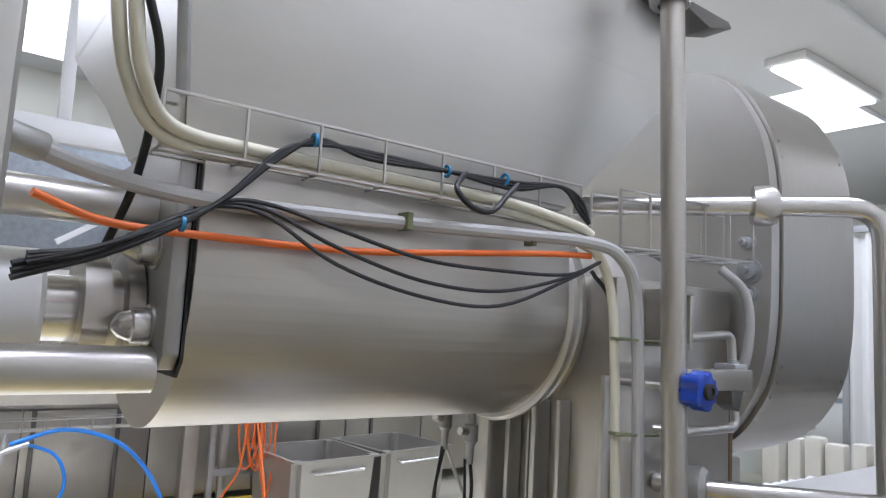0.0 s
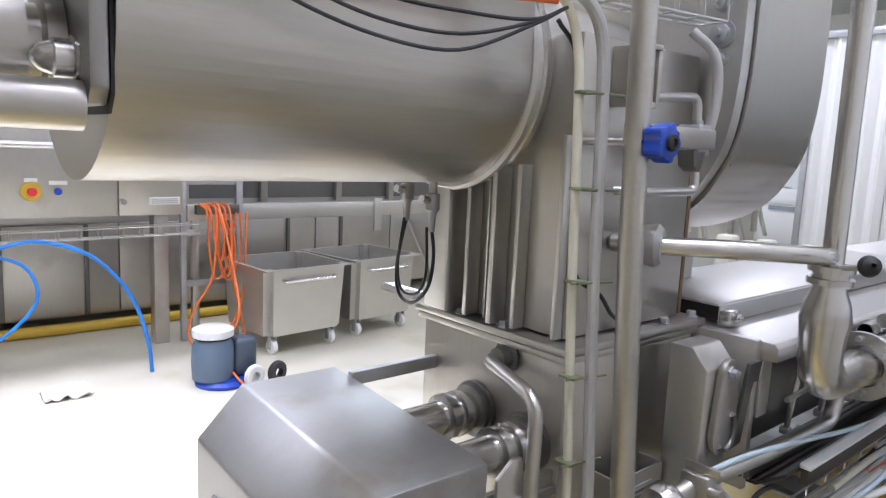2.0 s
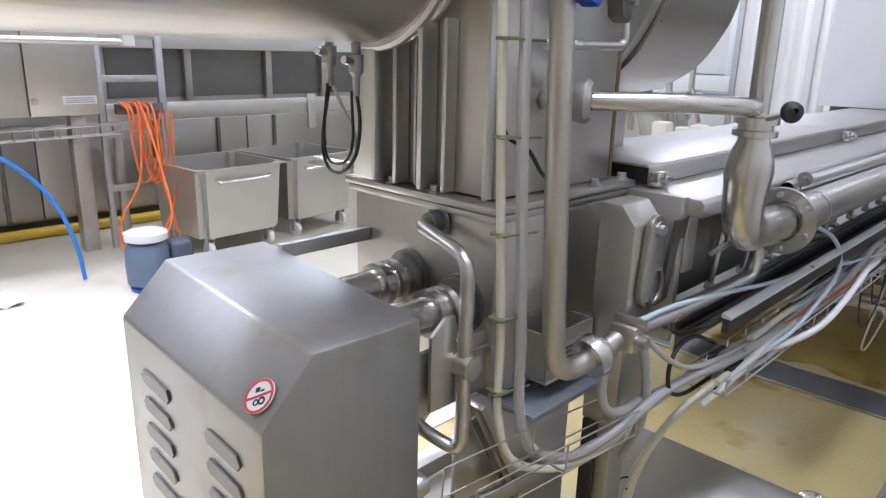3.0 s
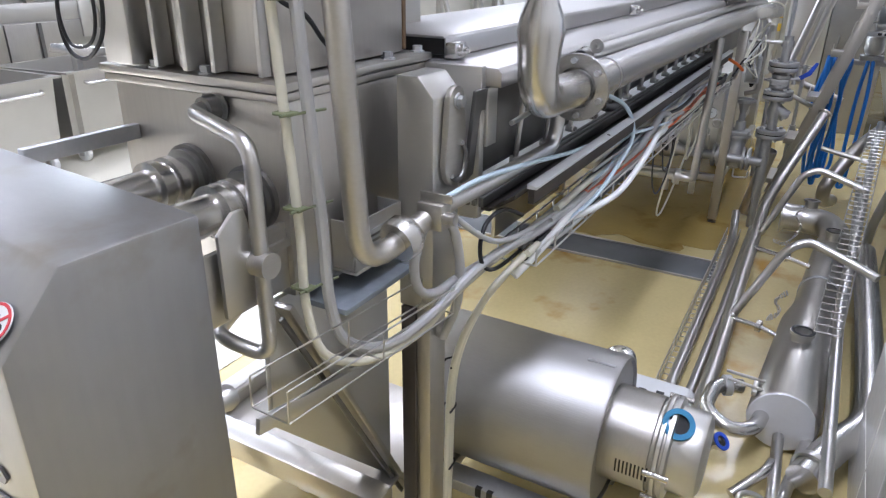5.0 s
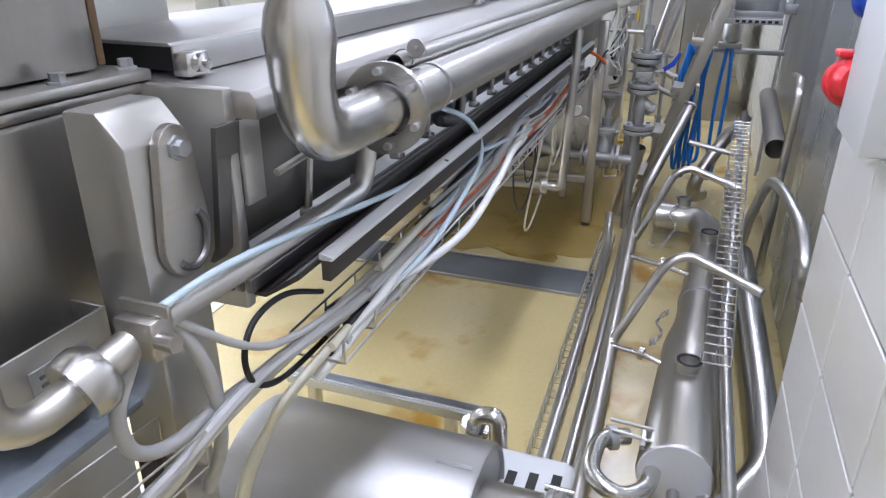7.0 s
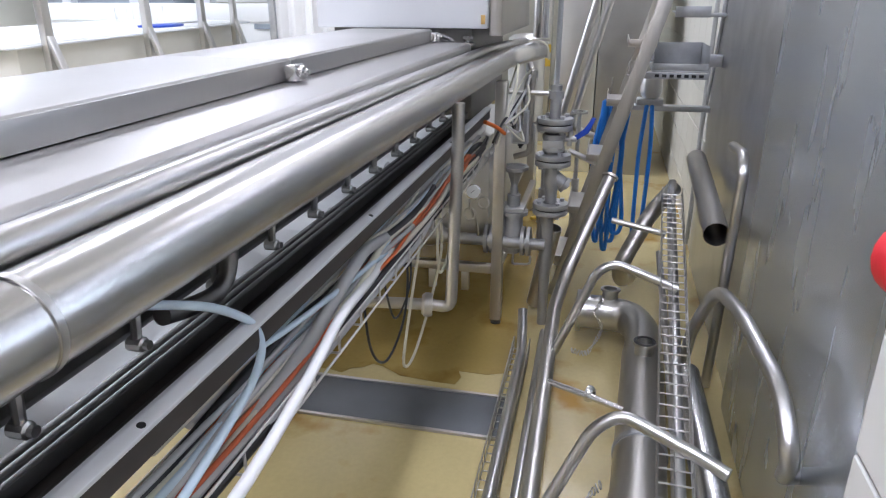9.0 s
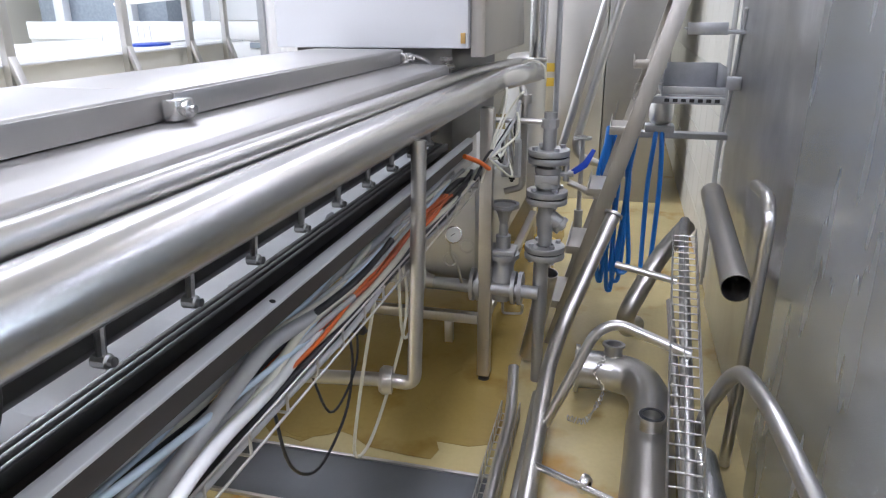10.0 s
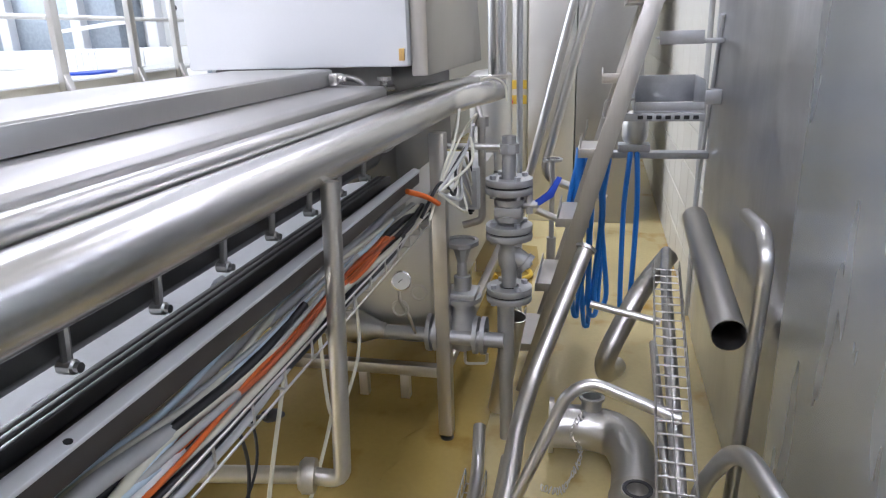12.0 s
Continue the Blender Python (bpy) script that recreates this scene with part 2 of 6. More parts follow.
def sweep(line, r, seg=12, hollow=0.0):
    bm = bmesh.new()
    line = [Vector(p) for p in line]
    t0 = (line[1] - line[0]).normalized()
    up = Vector((0, 0, 1)) if abs(t0.z) < 0.9 else Vector((1, 0, 0))
    nrm = (up - t0 * up.dot(t0)).normalized()
    rings, inner = [], []
    for i, p in enumerate(line):
        t = (line[min(i + 1, len(line) - 1)] - line[max(i - 1, 0)]).normalized()
        nrm = (nrm - t * nrm.dot(t)).normalized()
        bi = t.cross(nrm)
        ring = [(nrm * math.cos(2 * math.pi * k / seg) + bi * math.sin(2 * math.pi * k / seg)) for k in range(seg)]
        rings.append([bm.verts.new(p + d * r) for d in ring])
        if hollow:
            inner.append([bm.verts.new(p + d * (r - hollow)) for d in ring])
    for s in (rings, inner):
        for a, b in zip(s, s[1:]):
            for k in range(seg):
                j = (k + 1) % seg
                bm.faces.new((a[k], a[j], b[j], b[k]))
    if hollow:
        for i in (0, -1):
            for k in range(seg):
                j = (k + 1) % seg
                bm.faces.new((rings[i][k], rings[i][j], inner[i][j], inner[i][k]))
    else:
        bm.faces.new(rings[0])
        bm.faces.new(rings[-1][::-1])
    return bm


def tube(pts, r, bend=0.05, seg=14, hollow=0.0):
    return sweep(fillet(pts, bend), r, seg, hollow)


def cord(pts, r, seg=12, steps=6):
    return sweep(smooth_path(pts, steps), r, seg)


def disc(p0, p1, r, seg=24, bevel=0.0):
    bm = sweep([Vector(p0), Vector(p1)], r, seg)
    if bevel:
        ed = [e for e in bm.edges if any(len(f.verts) > 4 for f in e.link_faces)]
        bmesh.ops.bevel(bm, geom=ed, offset=bevel, segments=2, affect="EDGES")
    return bm


def lathe(origin, axis, profile, seg=24):
    """Profile of (along, radius) turned round the axis."""
    o, t = Vector(origin), Vector(axis).normalized()
    up = Vector((0, 0, 1)) if abs(t.z) < 0.9 else Vector((1, 0, 0))
    n = (up - t * up.dot(t)).normalized()
    b = t.cross(n)
    bm = bmesh.new()
    rings = [[bm.verts.new(o + t * h + (n * math.cos(2 * math.pi * k / seg) + b * math.sin(2 * math.pi * k / seg)) * max(r, 1e-4)) for k in range(seg)] for h, r in profile]
    for a, c in zip(rings, rings[1:]):
        for k in range(seg):
            j = (k + 1) % seg
            bm.faces.new((a[k], a[j], c[j], c[k]))
    if abs(profile[0][1] - profile[-1][1]) < 1e-6 and profile[0][1] > 0.002 and len(profile) > 2:
        for k in range(seg):
            j = (k + 1) % seg
            bm.faces.new((rings[-1][k], rings[-1][j], rings[0][j], rings[0][k]))
    else:
        bm.faces.new(rings[0])
        bm.faces.new(rings[-1][::-1])
    return bm


def bar(p0, p1, w, h, bevel=0.002):
    """A straight bar of square section between two points."""
    p0, p1 = Vector(p0), Vector(p1)
    d = p1 - p0
    bm = box(-w / 2, w / 2, -h / 2, h / 2, 0, d.length, bevel)
    bmesh.ops.transform(bm, matrix=Matrix.Translation(p0) @ d.to_track_quat("Z", "Y").to_matrix().to_4x4(), verts=bm.verts)
    return bm


# ---- setting ----
def structure(name, bm, material, label, category):
    return solo(name, bm, material, label, category, kind="structure")


floor = structure("floor", box(-3.2, 11.2, -0.6, 7.4, -0.2, 0.0, 0), FLOOR, "wet ochre resin floor with brown stains", "floor")
structure("ceiling", box(-3.2, 11.2, -0.6, 7.4, CEIL, CEIL + 0.2, 0), CEILM, "white painted ceiling", "ceiling")
# Thin sheet over the ochre floor, coloured as pale as the strong light makes it
structure("floor_hall", box(-3.2, 11.0, 1.95, 7.2, 0.0006, 0.004, 0), PALEFLOOR, "worn resin floor of the hall, strong light put into its pale cream colour", "floor")
wall_back = structure("wall_back", box(-3.2, 11.2, 7.2, 7.4, 0, CEIL, 0), CREAM, "pale cream back wall", "wall")
structure("wall_west", box(-3.4, -3.2, -0.6, 7.4, 0, CEIL, 0), CREAM, "pale cream end wall", "wall")
structure("wall_east", box(11.0, 11.2, -0.4, 7.2, 0, CEIL, 0), CREAM, "pale cream end wall", "wall")
wall_tiled = structure("wall_tiled", box(-3.2, 2.385, -0.5, 0.040, 0, CEIL, 0), GROUT, "white tiled wall with grey joints", "wall")
wall_aisle = structure("wall_aisle", box(2.385, 11.0, -0.5, -0.14, 0, CEIL, 0), CREAM, "cream wall behind the steel cladding", "wall")

# steel cladding of the aisle wall
solo("steel_panel", box(2.39, 3.76, -0.14, -0.095, 0.0, 2.3, 0.004), NEARPANEL, "smooth stainless steel wall panel, standing proud", "wall panel", "wall panels", "structure")
solo("steel_panel", box(3.765, 5.14, -0.14, -0.118, 0.0, 2.3, 0.004), PANEL, "wavy stainless steel wall panel with dull reflections", "wall panel", "wall panels", "structure")

# drain across the aisle
dr = thing("floor_drain", "long grey steel drain cover in the floor", "drain", (3.52, 1.6, 0), kind="structure")
part("cover", box(3.415, 3.635, 0.61, 2.6, 0.0005, 0.006, 0.001), DRAIN, dr)
part("frame", join(box(3.401, 3.413, 0.6, 2.6, 0.0005, 0.010, 0.001), box(3.637, 3.649, 0.6, 2.6, 0.0005, 0.010, 0.001), box(3.415, 3.635, 0.597, 0.608, 0.0005, 0.01, 0.001)), STEEL, dr)

def patch(x0, x1, y0, y1, seed, wobble, z0, z1):
    """A flat patch with an uneven outline."""
    mid, half, out = Vector(((x0 + x1) / 2, (y0 + y1) / 2, 0)), ((x1 - x0) / 2, (y1 - y0) / 2), []
    for k in range(72):
        a = 2 * math.pi * k / 72
        c, d = math.cos(a), math.sin(a)
        r = 1 / max(abs(c), abs(d)) ** 0.75 * (1 + wobble * noise.noise(Vector((c * 2.2, d * 2.2, seed))) + wobble * 0.4 * noise.noise(Vector((c * 7, d * 7, seed))))
        out.append((mid.x + half[0] * r * c, mid.y + half[1] * r * d))
    return prism(out, "z", z0, z1, 0)


structure("floor_stain", patch(3.75, 6.4, 0.60, 1.75, 1.0, 0.12, 0.0004, 0.002), WETFLOOR, "dark wet ochre stain on the floor under the conveyor's end", "floor stain")
structure("floor_stain", patch(3.72, 4.4, 0.84, 1.7, 5.0, 0.25, 0.0022, 0.003), WETFLOOR, "dark wet ochre stain on the floor under the conveyor's end", "floor stain")

# ceiling lights
for i, (lx, ly) in enumerate(LAMPS):
    lamp = thing("ceiling_light", "long white fluorescent ceiling light, lit", "ceiling light", (lx, ly, CEIL - 0.08), "ceiling lights")
    part("housing", box(lx - 0.64, lx + 0.64, ly - 0.15, ly + 0.15, CEIL - 0.06, CEIL, 0.008), WHITE, lamp)
    part("diffuser", box(lx - 0.6, lx + 0.6, ly - 0.12, ly + 0.12, CEIL - 0.085, CEIL - 0.06, 0.008), GLOW, lamp, "glowing white diffuser")
sk = thing("skylight", "bright square skylight panel in the ceiling", "skylight", (6.3, 2.9, CEIL), kind="structure")
part("diffuser", box(5.75, 7.0, 2.7, 3.5, CEIL - 0.012, CEIL - 0.001, 0.002), SKYGLOW, sk)
part("frame", join(box(5.7, 7.05, 2.65, 2.7, CEIL - 0.02, CEIL, 0.003), box(5.7, 7.05, 3.5, 3.55, CEIL - 0.02, CEIL, 0.003)), WHITE, sk)
sk2 = thing("skylight", "bright skylight panel in the ceiling near the back", "skylight", (0.7, 5.9, CEIL), kind="structure")
part("diffuser", box(0.0, 1.18, 5.0, 6.75, CEIL - 0.012, CEIL - 0.001, 0.002), SKYGLOW, sk2)
for cy, cz in ((2.0, 3.55), (4.2, 3.55)):
    solo("ceiling_conduit", tube([(1.5, cy, cz), (9.5, cy, cz)], 0.025, 0), WHITE, "white conduit run along the ceiling", "conduit", "ceiling conduits")
for wx0, wx1, wz0, wz1 in ((5.0, 8.2, 1.7, 2.9),):
    w = thing("window_1", "bright window high in the back wall", "window", ((wx0 + wx1) / 2, 7.2, wz0), kind="structure")
    part("pane", box(wx0, wx1, 7.185, 7.198, wz0, wz1, 0), SKYGLOW, w)
    part("window_frame", join(*[box(wx0 + k * (wx1 - wx0) / 2 - 0.03, wx0 + k * (wx1 - wx0) / 2 + 0.03, 7.15, 7.184, wz0 - 0.03, wz1 + 0.03, 0.004) for k in range(3)],
                              box(wx0, wx1, 7.155, 7.183, wz0 - 0.05, wz0, 0.004), box(wx0, wx1, 7.155, 7.183, wz1, wz1 + 0.05, 0.004)), WHITE, w)

# ---- mincer: drum, hopper, column ----
drum = thing("grinder_drum", "horizontal brushed steel grinder drum with a rolled end ring", "machine", (0.8, 1.26, 1.41))
shell = [(1.46, 1.76)] + [(1.06, 1.76)] + [(1.26 + 0.20 * math.cos(a), 1.605 + 0.195 * math.sin(a)) for a in np.linspace(math.pi, 2 * math.pi, 40)]
part("shell", prism(shell, "x", 0.530, 1.138, 0.0015), STEEL, drum, "brushed steel drum shell")
part("end_ring", lathe((1.138, 1.26, 1.605), (1, 0, 0), [(0, 0.18), (0.0, 0.203), (0.006, 0.209), (0.016, 0.209), (0.022, 0.203), (0.025, 0.19), (0.047, 0.19), (0.047, 0.1)], 48), SATIN, drum, "rolled steel ring at the drum's end")
part("outer_ring", lathe((1.166, 1.26, 1.605), (1, 0, 0), [(0, 0.15), (0.0, 0.197), (0.005, 0.203), (0.016, 0.203), (0.021, 0.197), (0.024, 0.15)], 48), POLISH, drum, "second polished ring")
part("end_plate", prism([(1.07, 1.765), (1.07, 1.515), (1.085, 1.498), (1.36, 1.498), (1.38, 1.52), (1.38, 1.765)], "x", 0.506, 0.5255, 0.003), BLAST, drum, "thick grey end plate")
part("gasket", prism([(1.069, 1.755), (1.069, 1.51), (1.085, 1.49), (1.44, 1.49), (1.46, 1.52), (1.46, 1.755)], "x", 0.526, 0.5295, 0), RUBBER, drum, "thin black gasket")
for by, bz in ((1.082, 1.636), (1.082, 1.545)):
    part("dome_nut", lathe((0.506, by + 0.045, bz), (-1, 0, 0), [(0, 0.026), (0.004, 0.026), (0.005, 0.021), (0.022, 0.021), (0.024, 0.018), (0.036, 0.014), (0.043, 0.006), (0.045, 0.0)], 12), POLISH, drum, "polished dome nut")
sh = thing("drive_shaft", "polished steel drive shaft with collars and white sleeve", "shaft", (0.2, 1.25, 1.6))
part("shaft", disc((-0.6, 1.215, 1.56), (0.5055, 1.215, 1.56), 0.04, 28), POLISH, sh)
part("collar", lathe((0.438, 1.215, 1.56), (1, 0, 0), [(0, 0.04), (0, 0.072), (0.028, 0.072), (0.03, 0.05), (0.045, 0.05), (0.047, 0.07), (0.066, 0.07), (0.067, 0.04)], 32), STEEL, sh)
part("sleeve", lathe((0.335, 1.215, 1.56), (1, 0, 0), [(0, 0.05), (0, 0.068), (0.06, 0.068), (0.066, 0.06), (0.066, 0.05)], 32), PLASTIC, sh, "white plastic sleeve")
part("support_tube", disc((-0.7, 1.105, 1.497), (0.5055, 1.105, 1.497), 0.026, 24), TUBE, sh, "thick polished support tube")
part("support_tube", disc((-0.7, 1.16, 1.682), (0.5055, 1.16, 1.682), 0.024, 24), TUBE, sh, "thick polished support tube")
solo("machine_post", box(0.02, 0.3065, 0.52, 0.56, 0.0, 2.6, 0.006), SATIN, "broad upright grey steel machine post", "post")

hop = thing("meat_hopper", "tall sloped stainless steel hopper over the drum", "hopper", (0.8, 1.3, 1.76))


def hull(rings):
    bm = bmesh.new()
    vs = [[bm.verts.new(p) for p in r] for r in rings]
    for a, b in zip(vs, vs[1:]):
        for k in range(len(a)):
            j = (k + 1) % len(a)
            bm.faces.new((a[k], a[j], b[j], b[k]))
    bm.faces.new(vs[0])
    bm.faces.new(vs[-1][::-1])
    bmesh.ops.bevel(bm, geom=bm.edges[:], offset=0.006, segments=2, affect="EDGES")
    return bm


part("funnel", hull([[(0.50, 1.06, 1.76), (1.105, 1.04, 1.76), (1.105, 1.45, 1.76), (0.50, 1.30, 1.76)],
                     [(0.485, 1.03, 1.86), (1.19, 1.01, 1.86), (1.19, 1.6, 1.86), (0.485, 1.42, 1.86)],
                     [(0.465, 0.985, 2.0), (1.322, 0.985, 2.0), (1.322, 1.9, 2.0), (0.465, 1.66, 2.0)],
                     [(0.46, 0.985, 2.9), (1.325, 0.985, 2.9), (1.325, 2.0, 2.9), (0.46, 1.9, 2.9)]]), SATIN, hop, "dull steel funnel")
part("corner_strip", join(bar((0.462, 0.985, 2.0), (0.494, 1.045, 1.80), 0.012, 0.018), bar((0.462, 0.985, 2.0), (0.457, 0.985, 2.9), 0.012, 0.018)), GALV, hop)
part("bracket", prism([(1.33, 2.105), (1.40, 2.125), (1.39, 2.135), (1.20, 2.135)], "y", 0.93, 0.985, 0.002), DARK, hop)

col = thing("grinder_column", "stainless steel grinder column with ribbed recess, bolted to its base", "machine", (1.33, 1.15, 1.17))
part("body", box(1.187, 1.53, 1.0, 1.30, 1.168, 1.66, 0.006), STEELV, col)
part("neck", lathe((1.165, 1.26, 1.605), (1, 0, 0), [(0, 0.1), (0, 0.19), (0.10, 0.19), (0.11, 0.16), (0.375, 0.15), (0.376, 0.05)], 40), SATIN, col, "round neck to the guard")
part("side_leaf", join(box(1.167, 1.1865, 1.003, 1.012, 1.170, 1.5, 0.002), box(1.160, 1.1865, 1.088, 1.098, 1.170, 1.45, 0.002), box(1.150, 1.1865, 1.135, 1.147, 1.170, 1.45, 0.002), box(1.172, 1.1865, 1.172, 1.178, 1.170, 1.45, 0.002), box(1.155, 1.1865, 1.205, 1.215, 1.170, 1.45, 0.002), box(1.14, 1.1865, 1.245, 1.31, 1.170, 1.45, 0.006)), SATIN, col, "upright steel ribs")
part("brown_seal", box(1.530, 1.541, 1.0, 1.018, 1.172, 1.45, 0.002), mat("brown_sealant", (0.16, 0.1, 0.05), 0.6), col, "brown sealing strip")
part("flange", join(box(1.152, 1.572, 0.962, 1.352, 1.152, 1.166, 0.004), box(1.158, 1.566, 0.968, 1.346, 1.138, 1.15, 0.002)), STEEL, col, "wide bolted flange")
for fx, fy in ((1.17, 1.12), (1.17, 1.23), (1.32, 0.98), (1.45, 0.98), (1.555, 0.985)):
    part("bolt", lathe((fx, fy, 1.166), (0, 0, 1), [(0, 0.013), (0.003, 0.013), (0.003, 0.009), (0.012, 0.009), (0.013, 0)], 6), GALV, col)

base = thing("grinder_pedestal", "heavy square stainless steel grinder base under the column", "machine", (1.34, 1.2, 0.81))
part("body", box(1.168, 1.552, 0.975, 1.338, 0.826, 1.137, 0.008), STEELV, base)
for sy, sz in ((1.175, 1.0), (1.045, 0.985)):
    part("shaft_bearing", lathe((1.168, sy, sz), (-1, 0, 0), [(0, 0.052), (0.01, 0.052), (0.011, 0.046), (0.02, 0.046), (0.02, 0.02)], 28), DARK, base, "dark bearing ring")
    part("coupling", lathe((1.148, sy, sz), (-1, 0, 0), [(0, 0.033), (0.02, 0.033), (0.022, 0.041), (0.034, 0.041), (0.036, 0.034), (0.05, 0.034), (0.052, 0.041), (0.066, 0.041), (0.068, 0.03), (0.19, 0.03)], 28), POLISH, base, "polished shaft coupling")
part("side_bar", box(0.97, 1.168, 1.29, 1.305, 1.045, 1.07, 0.002), GALV, base)
part("side_plate", box(0.99, 1.168, 0.985, 0.995, 0.845, 0.955, 0.002), STEEL, base)
part("oval_plate", prism([(1.02, 0.985), (1.05, 1.01), (1.07, 1.01), (1.075, 0.99), (1.075, 0.86), (1.02, 0.86)], "y", 0.967, 0.974, 0.001), SATIN, base)

nb = thing("terminal_box", "small open steel box on the grinder base", "box", (1.3, 0.95, 0.83))
part("body", join(box(1.262, 1.40, 0.925, 0.974, 0.838, 0.844, 0.001), box(1.262, 1.40, 0.925, 0.929, 0.845, 0.931, 0.001), box(1.262, 1.266, 0.930, 0.974, 0.845, 0.931, 0.001), box(1.396, 1.40, 0.930, 0.974, 0.845, 0.931, 0.001)), SATIN, nb)
part("type_plate", box(1.29, 1.365, 0.922, 0.9245, 0.858, 0.908, 0.0008), GALV, nb, "engraved type plate")
for k in range(4):
    part("writing_bar", box(1.30, 1.345, 0.9205, 0.9218, 0.866 + k * 0.01, 0.870 + k * 0.01, 0), DARK, nb)

# ---- motor cover ----
mc = thing("motor_cover", "angular grey steel motor cover with louvres and warning sticker", "machine cover", (0.85, 1.12, 0.1))


def rise(bm):
    """The cover's back stands a little higher than its front."""
    for v in bm.verts:
        if v.co.z > 0.3:
            v.co.z += 0.066 * (v.co.y - 0.94) - 0.004
    return bm


X0, X1, X2 = 0.714, 0.790, 0.972
part("shell", rise(prism([(X0, 0.1), (X0, 0.966), (X1, 1.045), (X2, 1.043), (X2, 0.1)], "y", 0.94, 1.35, 0.005)), COVER, mc)
for yy in (0.99, 1.19):
    for k in range(5):
        z = 0.895 - k * 0.045
        part("louvre", rise(prism([(yy, z), (yy + 0.008, z + 0.012), (yy + 0.085, z + 0.012), (yy + 0.093, z), (yy + 0.085, z - 0.010), (yy + 0.008, z - 0.010)], "x", X0 - 0.004, X0 - 0.0005, 0)), DARK, mc, "dark louvre slot")
tilt = Matrix.Translation((X0 + 0.021, 0.975, 0.9905)) @ Matrix.Rotation(math.atan2(-0.079, 0.078), 4, "Y")


def on_slope(bm, turn=0.7):
    bmesh.ops.transform(bm, matrix=tilt @ Matrix.Rotation(turn, 4, "Z"), verts=bm.verts)
    return bm


part("sticker", on_slope(disc((0.0, 0.0, 0.0), (0.0, 0.0, 0.0015), 0.0235, 28)), WHITE, mc, "round white warning sticker")
part("sticker_ring", on_slope(join(lathe((0, 0, 0.0016), (0, 0, 1), [(0, 0.0195), (0, 0.0228), (0.0008, 0.0228), (0.0008, 0.0195)], 28), box(-0.0016, 0.0016, -0.0195, 0.0195, 0.0016, 0.0024, 0))), RED, mc, "red ban ring")
part("sticker_sign", on_slope(join(lathe((-0.008, 0.004, 0.0016), (0, 0, 1), [(0, 0.0025), (0, 0.0045), (0.0006, 0.0045), (0.0006, 0.0025)], 14), lathe((-0.008, -0.005, 0.0016), (0, 0, 1), [(0, 0.003), (0, 0.0055), (0.0006, 0.0055), (0.0006, 0.003)], 14), box(0.006, 0.012, -0.001, 0.006, 0.0016, 0.0021, 0), box(0.005, 0.0075, -0.008, -0.002, 0.0016, 0.0021, 0))), BLACK, mc, "black hand sign")
for fx in (0.75, 0.92):
    for fy in (0.99, 1.31):
        part("foot", box(fx - 0.02, fx + 0.02, fy - 0.02, fy + 0.02, 0, 0.0995, 0.003), STEEL, mc)
part("knob", lathe((X2, 0.965, 0.745), (1, 0, 0), [(0, 0.012), (0.02, 0.02), (0.032, 0.018), (0.036, 0.008), (0.04, 0.004), (0.075, 0.004)], 20), TUBE, mc, "round steel knob on a pin")

# ---- round guard behind the column ----
g = thing("belt_guard", "big rounded stainless steel belt guard", "machine guard", (1.95, 1.6, 1.2))


def round_poly(poly, k=4):
    out = []
    n = len(poly)
    for i in range(n):
        a, b, c = Vector(poly[i - 1]), Vector(poly[i]), Vector(poly[(i + 1) % n])
        p, q = b + (a - b) * 0.4, b + (c - b) * 0.4
        for s in range(k + 1):
            f = s / k
            out.append(tuple(p * (1 - f) ** 2 + b * 2 * f * (1 - f) + q * f * f))
    return out


oval = [(0.93, 1.52), (0.93, 1.93), (1.02, 2.10), (1.16, 2.15), (1.7, 2.15), (1.9, 2.0), (1.9, 1.5), (1.75, 1.32), (1.2, 1.30), (1.02, 1.37)]
part("front_face", prism(round_poly(oval, 6), "x", 1.545, 1.575, 0.002), SATIN, g, "flat grey guard face")
part("hood", prism(round_poly([(y + (-0.006 if y < 1.4 else 0.006), z + (0.006 if z > 1.7 else -0.006)) for y, z in oval], 6), "x", 1.579, 1.885, 0.02), STEELV, g, "curved brushed steel hood")
for bx, bz, br in ((0.975, 1.755, 0.011), (0.972, 1.70, 0.017), (0.972, 1.655, 0.011)):
    part("bolt", lathe((1.545, bx, bz), (-1, 0, 0), [(0, br * 1.5), (0.004, br * 1.5), (0.004, br), (0.016, br), (0.018, br * 0.5), (0.03, br * 0.5), (0.031, 0)], 12), GALV, g, "shiny bolt")
part("foot", box(1.62, 1.84, 1.15, 1.6, 1.151, 1.30, 0.006), SATIN, g)

# ---- lever bracket post ----
lp = thing("lever_post", "square steel post with sloped cap and slotted lever plate", "post", (1.44, 0.9, 0))
part("upper_box", prism([(0.862, 0.72), (0.862, 1.115), (0.892, 1.15), (0.935, 1.15), (0.935, 0.72)], "x", 1.405, 1.50, 0.004), SATIN, lp)
part("post", box(1.413, 1.474, 0.872, 0.935, 0.0, 0.719, 0.004), STEELV, lp)
part("dark_strip", box(1.402, 1.4125, 0.90, 0.93, 0.0, 0.719, 0.001), BROWN, lp)
pear = [(1.477 + 0.026 * math.cos(a), 1.105 + 0.026 * math.sin(a)) for a in np.linspace(0, math.pi, 10)] + [(1.478 + 0.04 * math.cos(a), 1.0 + 0.045 * math.sin(a)) for a in np.linspace(math.pi * 1.02, math.pi * 1.98, 14)]
pear = [(x - 0.015, z) for x, z in pear]
part("lever_plate", prism(pear, "y", 0.848, 0.860, 0.002), STEEL, lp, "pear-shaped lever plate")
part("lever_slot", sweep([Vector((1.463 + 0.028 * math.cos(a), 0.846, 1.0 + 0.034 * math.sin(a))) for a in np.linspace(-2.4, 1.0, 16)], 0.005, 8), DARK, lp, "curved slot")
